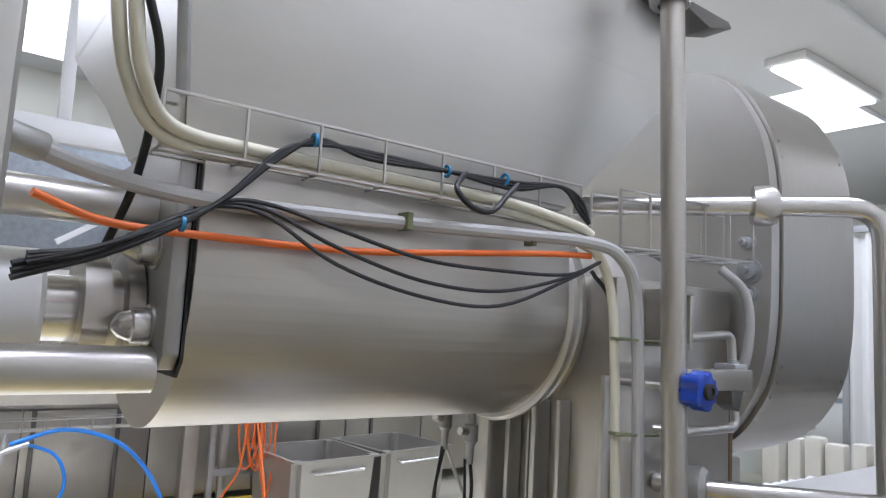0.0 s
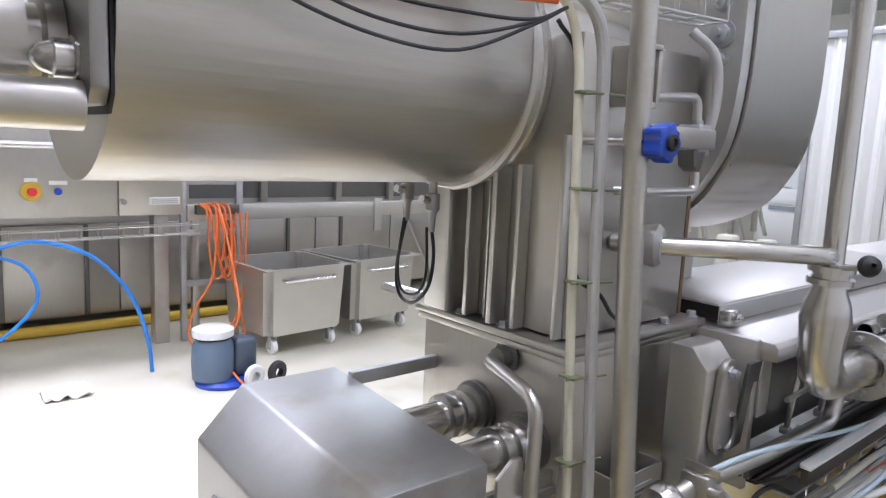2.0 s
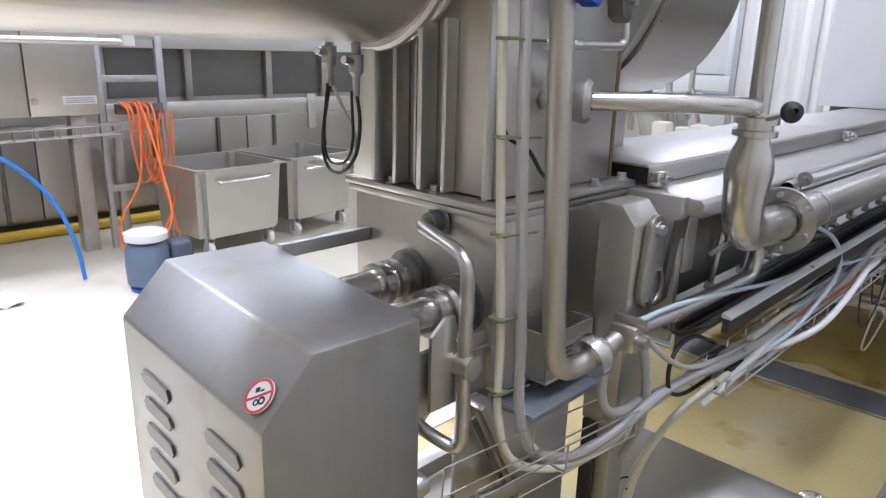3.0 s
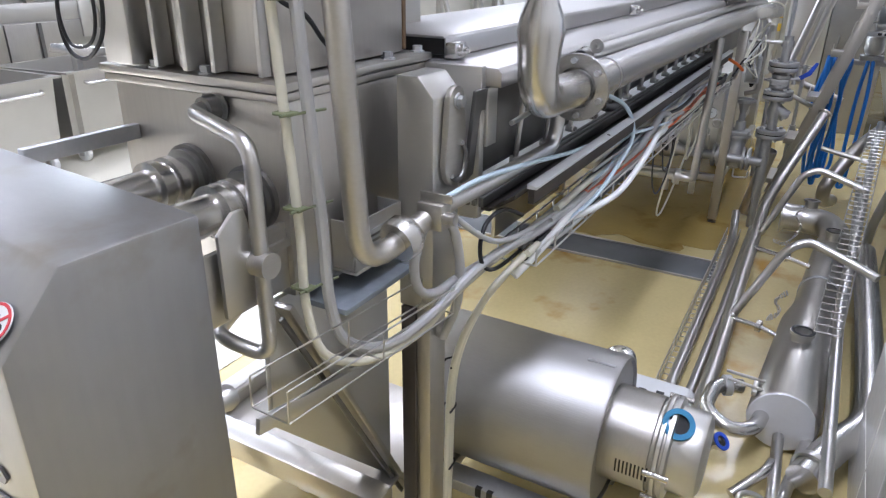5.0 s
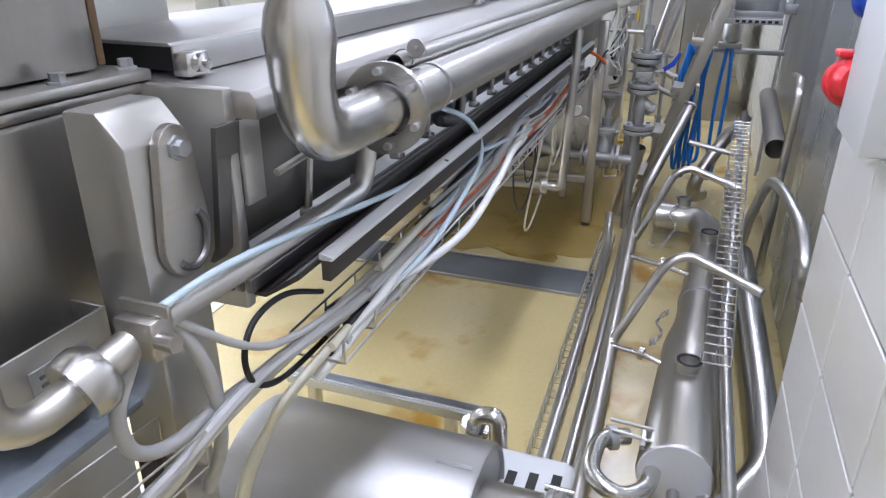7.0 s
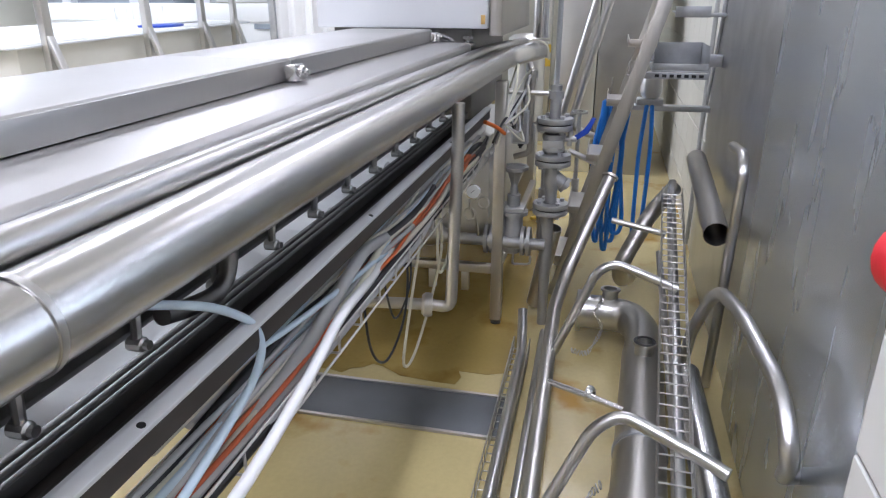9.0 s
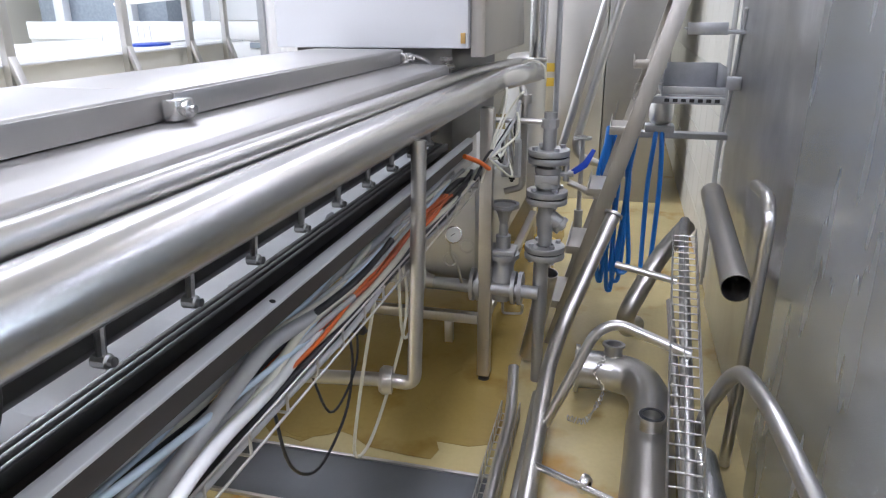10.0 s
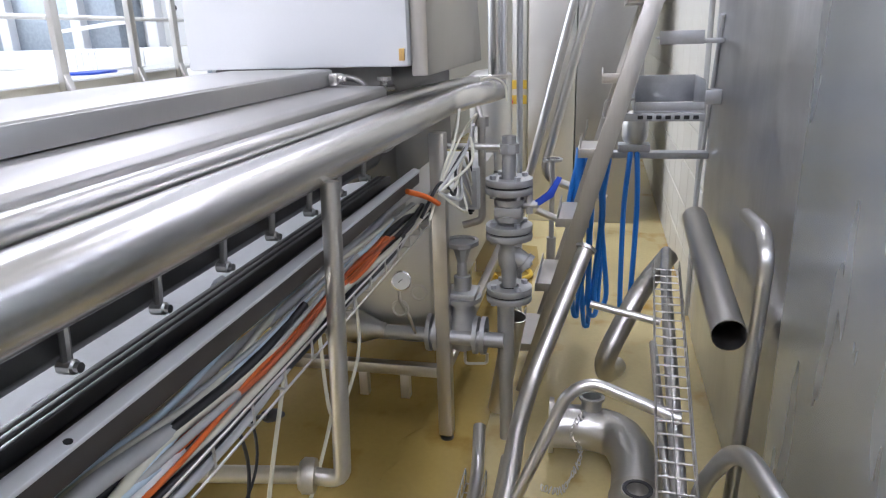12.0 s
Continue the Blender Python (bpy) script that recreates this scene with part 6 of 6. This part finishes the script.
solo("white_bench", join(box(5.7, 6.6, 0.95, 1.5, 0.50, 0.53, 0.004), box(5.74, 5.78, 0.98, 1.02, 0, 0.499, 0.002), box(6.52, 6.56, 0.98, 1.02, 0, 0.499, 0.002), box(5.74, 5.78, 1.42, 1.46, 0, 0.499, 0.002), box(6.52, 6.56, 1.42, 1.46, 0, 0.499, 0.002)), PLASTIC, "low white bench at the end of the frame", "bench")

# small clutter at the conveyor's end
jb = thing("junction_box", "small grey junction box on the end frame", "junction box", (4.5, 0.72, 0.7))
part("box", box(4.42, 4.56, 0.66, 0.73, 0.72, 0.86, 0.006), GREYPAINT, jb)
part("lid", box(4.412, 4.4195, 0.668, 0.722, 0.73, 0.85, 0.002), GALV, jb)
for k in range(3):
    part("gland", lathe((4.45 + 0.035 * k, 0.695, 0.72), (0, 0, -1), [(0, 0.011), (0.012, 0.011), (0.014, 0.007), (0.022, 0.006)], 10), RUBBER, jb)
for k in range(7):
    y0, z0 = 0.64 + 0.02 * (k % 4), 0.80 + 0.03 * k
    m = (WCABLE, GCABLE, WCABLE, BLACK)[k % 4]
    cable("loose cable looping round the end frame", [(4.02, 0.70, 0.87), (4.10 + 0.02 * k, y0, z0), (4.22, 0.69 - 0.01 * k, z0 + 0.07), (4.32 + 0.02 * k, 0.68, z0), (4.45, 0.69, 0.72 + 0.02 * k), (4.5, 0.70, 0.70)], 0.0035 + 0.0006 * (k % 3), m, 5, "loose_cable", "cable", "end frame cables")
for k, (fx, fy) in enumerate(((5.25, 0.66), (5.5, 0.5))):
    solo("wheel_valve", join(lathe((fx, fy, 0.62 + 0.06 * k), (0, 0, 1), [(0, 0.034), (0, 0.045), (0.012, 0.045), (0.012, 0.034)], 20), tube([(fx, fy, 0.30), (fx, fy, 0.64 + 0.06 * k)], 0.012, 0, 12), bar((fx - 0.038, fy, 0.626 + 0.06 * k), (fx + 0.038, fy, 0.626 + 0.06 * k), 0.01, 0.006), disc((fx, fy, 0.0), (fx, fy, 0.31), 0.022, 16)), CAST, "grey valve with a small handwheel on its pipe", "valve", "far valves")
cable("white cable wound round the main pipe's end", [(4.86, 0.63, 1.02), (4.87, 0.64, 1.08), (4.88, 0.69, 1.103), (4.89, 0.735, 1.085), (4.89, 0.74, 1.0), (4.75, 0.70, 0.85), (4.6, 0.68, 0.72)], 0.004, WCABLE, 6, "white_cable", "cable")
cable("yellow hose curled on the far floor", [(5.6, 0.75, 0.02), (5.75, 0.62, 0.018), (5.9, 0.7, 0.018), (5.85, 0.85, 0.018), (5.7, 0.8, 0.018)], 0.012, YELLOW, 6, "yellow_hose", "hose")

# ---- socket box and red plug on the tiled wall ----
sb = thing("socket_box", "grey wall socket box with red and blue plugs", "socket", (2.2, 0.05, 1.0))
part("box", box(1.98, 2.17, 0.0475, 0.10, 1.03, 1.33, 0.006), GREYPAINT, sb)
red = part("red_plug", lathe((2.172, 0.078, 1.105), (0.95, 0.12, -0.12), [(0, 0.03), (0.01, 0.036), (0.03, 0.038), (0.032, 0.043), (0.05, 0.043), (0.052, 0.038), (0.085, 0.036), (0.09, 0.03), (0.10, 0.02)], 20), RED, sb, "red industrial plug")
part("red_flap", box(2.20, 2.245, 0.075, 0.115, 1.140, 1.150, 0.003), RED, sb)
part("blue_plug", lathe((2.172, 0.075, 1.235), (0.95, 0.12, -0.1), [(0, 0.026), (0.03, 0.026), (0.032, 0.031), (0.05, 0.031), (0.06, 0.024), (0.07, 0.012)], 20), BLUEKNOB, sb, "blue industrial socket")
solo("wall_conduit", tube([(5.35, -0.125, 1.7), (5.35, -0.125, 0.05)], 0.012, 0, 12), GCABLE, "thin grey conduit down the cream wall", "conduit", "wall conduits")
solo("wall_conduit", tube([(4.97, -0.11, 1.30), (5.25, -0.11, 0.6), (5.25, -0.11, 0.05)], 0.008, 0.05, 10), GCABLE, "thin grey conduit down the cream wall", "conduit", "wall conduits")

# ---- back of the hall: second machine, bins, cleaner ----
bk = thing("back_machine", "steel-clad machine base along the back of the hall", "machine", (2.4, 5.9, 0))
for k in range(9):
    x = -1.6 + k * 0.85
    part("panel", box(x, x + 0.84, 5.86, 5.9, 0.12, 0.80, 0.004), STEELV, bk, "upright steel cladding panel")
part("body", box(-1.6, 6.04, 5.901, 6.8, 0.1, 1.6, 0.004), SHEET, bk)
for k in range(6):
    x = 1.0 + k * 0.55
    part("seam_strip", box(x, x + 0.03, 5.84, 5.858, 0.12, 0.8, 0.002), DARK, bk)
# Flat dark sheet in place of the bay's shaded depth
part("bay_shade", box(2.35, 5.9, 5.89, 5.9005, 0.98, 1.5, 0), DARK, bk, "dark sheet for the shade in the open bay")
for x in (2.95, 3.7, 4.3):
    part("bay_post", box(x, x + 0.06, 5.84, 5.888, 0.95, 1.6, 0.003), STEEL, bk)
part("top_beam", box(2.0, 6.0, 5.6, 5.7, 1.36, 1.5, 0.004), SATIN, bk)
solo("yellow_pipe", tube([(-1.6, 5.78, 0.045), (2.9, 5.78, 0.045)], 0.04, 0, 16), YELLOW, "worn yellow bumper pipe along the floor", "pipe")
bmr = thing("loading_beam", "long steel beam on short posts before the bins", "beam", (3.3, 5.3, 0))
part("beam", box(2.1, 5.2, 5.25, 5.33, 0.87, 0.99, 0.005), SATIN, bmr)
part("clip", box(3.72, 3.80, 5.23, 5.249, 0.74, 1.02, 0.003), SATIN, bmr)
for x in (2.14, 5.1):
    part("post", box(x, x + 0.05, 5.26, 5.31, 0.0, 0.869, 0.003), SATIN, bmr)
cl = thing("steel_ladder", "short steel ladder frame beside the cabinet", "ladder", (2.2, 5.2, 0))
part("rail", box(2.44, 2.49, 5.18, 5.22, 0.0, 1.5, 0.003), GALV, cl)
part("rail", box(2.03, 2.07, 5.18, 5.22, 0.0, 1.5, 0.003), GALV, cl)
for z in (0.4, 0.77, 1.14, 1.42):
    part("rung", box(2.071, 2.439, 5.185, 5.215, z, z + 0.045, 0.003), GALV, cl)
cc = thing("panel_cabinet", "stainless steel control cabinet with emergency stop button", "control cabinet", (1.2, 5.3, 0.95))
part("door", box(-0.4, 1.565, 5.0, 5.03, 0.95, 1.75, 0.004), STEELV, cc)
part("door", box(1.575, 1.98, 5.0, 5.03, 0.95, 1.75, 0.004), STEELV, cc)
part("body", box(-0.4, 1.98, 5.031, 5.5, 0.95, 1.76, 0.004), STEELV, cc)
part("leg", box(-0.3, -0.2, 5.2, 5.3, 0.0, 0.949, 0.004), STEELV, cc)
part("leg", box(1.85, 1.95, 5.2, 5.3, 0.0, 0.949, 0.004), STEELV, cc)
part("upper_housing", box(-1.2, 2.0, 5.35, 5.9, 1.78, 2.75, 0.01), HAMMER, cc, "blue-grey upper housing")
sring = part("stop_ring", lathe((1.085, 4.999, 1.11), (0, -1, 0), [(0, 0.058), (0.006, 0.058), (0.012, 0.05), (0.012, 0.03)], 28), YELLOW, cc, "yellow emergency stop ring")
part("stop_button", lathe((1.085, 4.987, 1.11), (0, -1, 0), [(0, 0.02), (0.016, 0.02), (0.018, 0.026), (0.026, 0.026), (0.03, 0.018), (0.031, 0)], 24), RED, sring, "red mushroom button")
part("blue_button", lathe((1.227, 4.999, 1.11), (0, -1, 0), [(0, 0.022), (0.01, 0.022), (0.012, 0.015), (0.018, 0.015), (0.018, 0)], 20), BLUEKNOB, cc, "blue push button")
for sx, sz, w in ((1.18, 1.15, 0.10), (1.05, 1.165, 0.07)):
    part("sign_plate", box(sx, sx + w, 4.995, 4.9995, sz, sz + 0.025, 0.001), WHITE, cc, "white name plate")
part("sign_plate", box(1.76, 1.96, 4.995, 4.9995, 1.02, 1.07, 0.001), WHITE, cc, "white name plate")
for k in range(3):
    part("writing_bar", box(1.775, 1.945, 4.993, 4.9948, 1.028 + k * 0.013, 1.034 + k * 0.013, 0), GALV, cc)
part("lock", disc((1.60, 4.999, 1.04), (1.60, 4.985, 1.04), 0.02, 16), TUBE, cc)
of = thing("overhead_frame", "bright aluminium overhead frame with slanting struts, hung from the ceiling", "frame", (0.8, 4.2, 1.4))
part("beam", box(-0.8, 1.9, 4.15, 4.23, 2.36, 2.48, 0.004), ALU, of)
part("post", box(0.74, 0.80, 4.16, 4.22, 2.481, CEIL, 0.004), ALU, of)
part("post", box(-0.76, -0.70, 4.16, 4.22, 1.38, CEIL, 0.004), ALU, of)
part("post", box(1.84, 1.90, 4.16, 4.22, 1.38, CEIL, 0.004), ALU, of)
for k in range(3):
    part("strut", bar((0.80, 4.19, 1.86 + 0.12 * k), (1.5, 4.19, 2.34 + 0.01 * k), 0.03, 0.03), ALU, of)
for z in (1.40, 1.56):
    part("rail", tube([(-0.7, 4.19, z), (1.85, 4.19, z)], 0.018, 0, 12), TUBE, of)
wire_tray("wire_tray", (-0.5, 4.93, 0.80), (2.05, 4.93, 0.83), 0.10, 0.06, 0.12, "broad wire cable tray under the control cabinet", r=0.004)
cable("blue air hose bent down to the floor", [(0.75, 4.6, 0.80), (1.0, 4.6, 0.865), (1.25, 4.6, 0.80), (1.42, 4.6, 0.66), (1.55, 4.6, 0.45), (1.62, 4.6, 0.2), (1.64, 4.6, 0.012)], 0.012, BLUE, 6, "blue_hose", "hose")
cable("blue air hose loop under the cable tray", [(0.80, 4.65, 0.80), (0.98, 4.65, 0.72), (1.04, 4.65, 0.55), (0.95, 4.65, 0.4), (0.7, 4.65, 0.2), (0.5, 4.65, 0.011)], 0.010, BLUE, 6, "blue_hose", "hose")
solo("air_tap", join(tube([(0.62, 4.6, 0.72), (0.72, 4.6, 0.76), (0.84, 4.6, 0.80)], 0.014, 0.02, 10), tube([(0.72, 4.6, 0.70), (0.73, 4.6, 0.86)], 0.011, 0, 10)), GALV, "steel air tap on a hose end", "tap")


def bin_at(m):
    b = thing("meat_bin", "square stainless steel meat bin on castors", "bin", (0, 0, 0), "meat bins")
    W, D, H0, H1 = 0.335, 0.33, 0.14, 0.60
    bm = bmesh.new()
    out = [[bm.verts.new((sx * w, sy * d, z)) for sx, sy in ((-1, -1), (1, -1), (1, 1), (-1, 1))] for w, d, z in ((W - 0.02, D - 0.03, H0), (W, D, H1), (W + 0.015, D + 0.015, H1), (W + 0.015, D + 0.015, H1 + 0.012), (W - 0.012, D - 0.012, H1 + 0.012), (W - 0.035, D - 0.045, H0 + 0.012))]
    for a, c in zip(out, out[1:]):
        for k in range(4):
            j = (k + 1) % 4
            bm.faces.new((a[k], a[j], c[j], c[k]))
    bm.faces.new(out[0])
    bm.faces.new(out[-1])
    ed = [e for e in bm.edges if abs(e.verts[0].co.z - e.verts[1].co.z) > 0.3]
    bmesh.ops.bevel(bm, geom=ed, offset=0.05, segments=4, affect="EDGES")
    part("tub", bm, SATIN, b)
    part("handle", tube([(-0.21, -0.312, 0.54), (-0.2, -0.36, 0.525), (0.2, -0.36, 0.525), (0.21, -0.312, 0.54)], 0.012, 0.02, 10), POLISH, b)
    for sx in (-0.24, 0.24):
        for sy in (-0.24, 0.24):
            wh = part("castor", lathe((sx - 0.018, sy, 0.055), (1, 0, 0), [(0, 0.02), (0, 0.05), (0.006, 0.055), (0.03, 0.055), (0.036, 0.05), (0.036, 0.02)], 24), PLASTIC, b, "white castor wheel")
            part("castor_fork", join(box(sx - 0.03, sx - 0.021, sy - 0.02, sy + 0.02, 0.04, 0.139, 0.002), box(sx + 0.021, sx + 0.03, sy - 0.02, sy + 0.02, 0.04, 0.139, 0.002)), GALV, wh)
    b.matrix_basis = m
    return b


b1 = bin_at(pose(2.66, 4.83, 0, 0, 0, 4))
copy_thing(b1, pose(3.40, 4.95, 0, 0, 0, 8))

fm = thing("floor_cleaner", "small blue and grey floor scrubber with a canister", "floor cleaner", (1.95, 4.2, 0))
part("brush", lathe((1.93, 4.2, 0.005), (0, 0, 1), [(0, 0.16), (0.02, 0.165), (0.04, 0.15), (0.045, 0.05)], 28), BLUEKNOB, fm, "blue brush ring")
part("body", lathe((1.87, 4.2, 0.05), (0, 0, 1), [(0, 0.12), (0.1, 0.125), (0.2, 0.12), (0.24, 0.10), (0.25, 0.03)], 28), mat("dusty_blue_plastic", (0.10, 0.14, 0.2), 0.4), fm)
part("lid", lathe((1.87, 4.2, 0.30), (0, 0, 1), [(0, 0.10), (0.01, 0.12), (0.05, 0.12), (0.06, 0.1), (0.062, 0)], 28), GREYPAINT, fm, "pale grey lid")
part("motor", box(1.98, 2.12, 4.12, 4.26, 0.05, 0.28, 0.03, 3), mat("slate_plastic", (0.06, 0.08, 0.11), 0.45), fm)
for wx in (2.05, 2.2):
    part("wheel", lathe((wx, 4.05, 0.07), (0.3, -1, 0), [(0, 0.03), (0, 0.06), (0.01, 0.07), (0.03, 0.07), (0.04, 0.06), (0.04, 0.03)], 24), GREYPAINT if wx < 2.1 else RUBBER, fm)
coil = thing("orange_lead", "bright orange extension lead hung in loops over a bracket", "cable", (2.2, 5.0, 0))
part("bracket", box(2.12, 2.44, 5.12, 5.17, 0.93, 1.0, 0.006), DARK, coil)
rng = random.Random(7)
LOOPS = [[(2.13, 4.95, 0.96), (2.12, 4.9, 0.73), (2.16, 4.88, 0.51), (2.24, 4.88, 0.60), (2.33, 4.93, 0.96)],
         [(2.15, 4.94, 0.97), (2.17, 4.88, 0.69), (2.24, 4.87, 0.52), (2.28, 4.88, 0.72), (2.24, 4.94, 0.96)],
         [(2.18, 4.92, 0.97), (2.11, 4.8, 0.56), (1.99, 4.78, 0.36), (1.93, 4.77, 0.22), (1.96, 4.77, 0.08), (2.06, 4.77, 0.05), (2.23, 4.78, 0.19), (2.33, 4.8, 0.45), (2.40, 4.92, 0.96)],
         [(2.28, 4.92, 0.97), (2.24, 4.77, 0.53), (2.30, 4.75, 0.21), (2.32, 4.74, 0.012)],
         [(2.20, 4.92, 1.0), (2.16, 4.6, 0.66), (2.12, 4.4, 0.36), (1.99, 4.35, 0.14), (1.96, 4.1, 0.08), (2.0, 3.98, 0.012)],
         [(2.20, 4.93, 0.97), (2.19, 4.9, 0.8), (2.20, 4.88, 0.56), (2.26, 4.87, 0.50), (2.30, 4.88, 0.7), (2.28, 4.93, 0.97)],
         [(2.25, 4.93, 0.97), (2.23, 4.9, 0.72), (2.27, 4.88, 0.55), (2.34, 4.88, 0.66), (2.36, 4.93, 0.97)],
         [(2.14, 4.93, 0.97), (2.16, 4.9, 0.8), (2.20, 4.88, 0.62), (2.22, 4.88, 0.8), (2.20, 4.93, 0.97)]]
for k, pts in enumerate(LOOPS):
    over = [(pts[0][0], 5.10, 1.012)]
    part("loop", cord(over + pts, 0.0075, 7), ORANGE, coil)
tw = bmesh.new()
bmesh.ops.create_grid(tw, x_segments=22, y_segments=14, size=1)
for v in tw.verts:
    v.co = Vector((1.13 + v.co.x * 0.12, 4.45 + v.co.y * 0.09, 0.032 + 0.03 * noise.noise(v.co * 2.4) + 0.012 * noise.noise(v.co * 6)))
    v.co.z = max(0.009, v.co.z)
ex = bmesh.ops.extrude_face_region(tw, geom=tw.faces[:])
for v in ex["geom"]:
    if isinstance(v, bmesh.types.BMVert):
        v.co.z = max(0.0045, v.co.z - 0.012)
solo("cloth", tw, PLASTIC, "crumpled white cloth on the floor", "cloth")

# ---- far tables seen over the conveyor ----
tb = thing("work_table", "long white-topped work table with leaning steel uprights and rails", "table", (6.5, 3.6, 0))
part("top", prism([(4.7, 3.40), (8.0, 3.83), (8.0, 5.3), (4.7, 4.9)], "z", 1.025, 1.05, 0.004), PLASTIC, tb)
part("rim", bar((4.7, 3.388, 1.035), (8.0, 3.818, 1.035), 0.05, 0.012), ALU, tb, "pale metal rim")
for ux, uy in ((4.95, 3.405), (6.03, 3.545), (6.91, 3.66), (7.57, 3.745)):
    part("upright", box(ux - 0.03, ux + 0.03, uy - 0.05, uy - 0.006, 0.75, 2.1, 0.004), SATIN, tb)
    part("upright_foot", bar((ux, uy - 0.16, 0.72), (ux, uy - 0.04, 1.08), 0.05, 0.03, 0.003), SATIN, tb)
for z in (1.42, 1.68):
    part("rail", tube([(4.9, 3.41, z), (7.9, 3.80, z)], 0.016, 0, 10), WHITE, tb)
part("side_rail", tube([(6.91, 3.66, 1.40), (7.7, 4.9, 1.36)], 0.016, 0, 10), WHITE, tb)
part("apron", prism([(4.8, 3.45), (7.9, 3.86), (7.9, 5.2), (4.8, 4.8)], "z", 0.62, 1.024, 0.004), CREAM, tb, "cream panel below the top")
for lx, ly in ((4.9, 3.6), (4.9, 4.7), (7.8, 4.0), (7.8, 5.1)):
    part("leg", box(lx - 0.03, lx + 0.03, ly - 0.03, ly + 0.03, 0.004, 0.619, 0.003), SATIN, tb)
solo("blue_tray", prism(round_poly([(6.5, 3.72), (6.95, 3.78), (6.95, 4.05), (6.5, 4.0)], 5), "z", 1.051, 1.065, 0.003), BLUEKNOB, "flat blue tray on the white table", "tray")
cr = thing("plastic_crate", "white slatted plastic crate on the table", "crate", (7.3, 4.3, 1.051), "table crates")
part("base", box(7.0, 7.6, 4.05, 4.55, 1.051, 1.065, 0.003), PLASTIC, cr)
for k in range(9):
    part("slat", box(7.0, 7.012, 4.05 + 0.058 * k, 4.08 + 0.058 * k, 1.066, 1.19, 0.001), PLASTIC, cr)
part("top_rim", box(6.995, 7.015, 4.04, 4.56, 1.191, 1.21, 0.003), PLASTIC, cr)
part("back", box(7.588, 7.6, 4.05, 4.55, 1.066, 1.21, 0.001), PLASTIC, cr)
for k in range(7):
    solo("cream_block", box(5.86 + 0.02 * (k % 2), 6.0, 2.12 + 0.16 * k, 2.265 + 0.16 * k - 0.02 * (k % 3), 0.004, 0.86 - 0.03 * (k % 2), 0.02), CREAM, "upright cream plastic container in a row", "container", "cream containers")
wk = thing("packing_line", "white packing machine with rails and dark openings behind the table", "machine", (9.0, 4.6, 0))
part("bench", box(8.4, 9.4, 2.6, 6.6, 0.0, 1.15, 0.01), PLASTIC, wk)
part("beam", box(8.38, 8.399, 2.6, 6.6, 1.02, 1.20, 0.004), WHITE, wk)
for k in range(5):
    part("column", box(8.5, 8.62, 2.8 + 0.85 * k, 2.92 + 0.85 * k, 1.16, 2.4, 0.006), ALU, wk)
    part("dark_gap", box(8.376, 8.379, 2.95 + 0.7 * k, 3.25 + 0.7 * k, 0.95, 1.0, 0), HAMMER, wk)
part("hood", box(8.6, 9.4, 5.0, 6.6, 1.16, 2.0, 0.01), HAMMER, wk, "blue-grey machine hood")
part("screen_wall", box(9.0, 9.05, 2.6, 5.0, 1.2, 2.6, 0.004), WHITE, wk)
part("button", disc((8.499, 4.3, 1.55), (8.47, 4.3, 1.55), 0.04, 14), RUBBER, wk)
cu = thing("strip_curtain", "hanging white plastic curtain at the hall's far side", "curtain", (6.9, 2.7, 0))
for k in range(6):
    x = 7.0 + 0.02 * (k % 2)
    y = 2.05 + 0.16 * k
    pts = [(x + 0.02 * math.sin(j * 1.1 + k), y + 0.18 * j / 7) for j in range(8)]
    part("strip", prism(pts + [(px + 0.004, py) for px, py in reversed(pts)], "z", 0.3, 2.6, 0), PLASTIC, cu)
part("rail", box(6.95, 7.06, 2.0, 3.1, 2.6, 2.66, 0.003), GALV, cu)
for px in (2.05, 3.05):
    part("post", box(6.98, 7.03, px - 0.03, px + 0.02, 0.0, 2.599, 0.003), GALV, cu)

# ---- wall tiles, the nearest last ----
tile_me = mesh_of(box(-0.148, 0.148, -0.003, 0.003, -0.098, 0.098, 0.002, 1), TILE, "tile")
for row in range(13):
    for colm in range(9):
        x = 2.232 - 0.304 * colm
        z = 0.102 + 0.203 * row
        o = new("tile", tile_me)
        o.parent = wall_tiled
        o.matrix_parent_inverse = Matrix.Translation(-ORIGIN[wall_tiled.name])
        o.location = (x, 0.0435, z)
ftile = mesh_of(box(-0.148, 0.148, -0.003, 0.003, -0.098, 0.098, 0.002, 1), CREAM, "cream_tile")
for row in range(11):
    for colm in range(14):
        o = new("tile", ftile)
        o.parent = wall_aisle
        o.matrix_parent_inverse = Matrix.Translation(-ORIGIN[wall_aisle.name])
        o.location = (5.296 + 0.302 * colm, -0.1365, 0.102 + 0.201 * row)
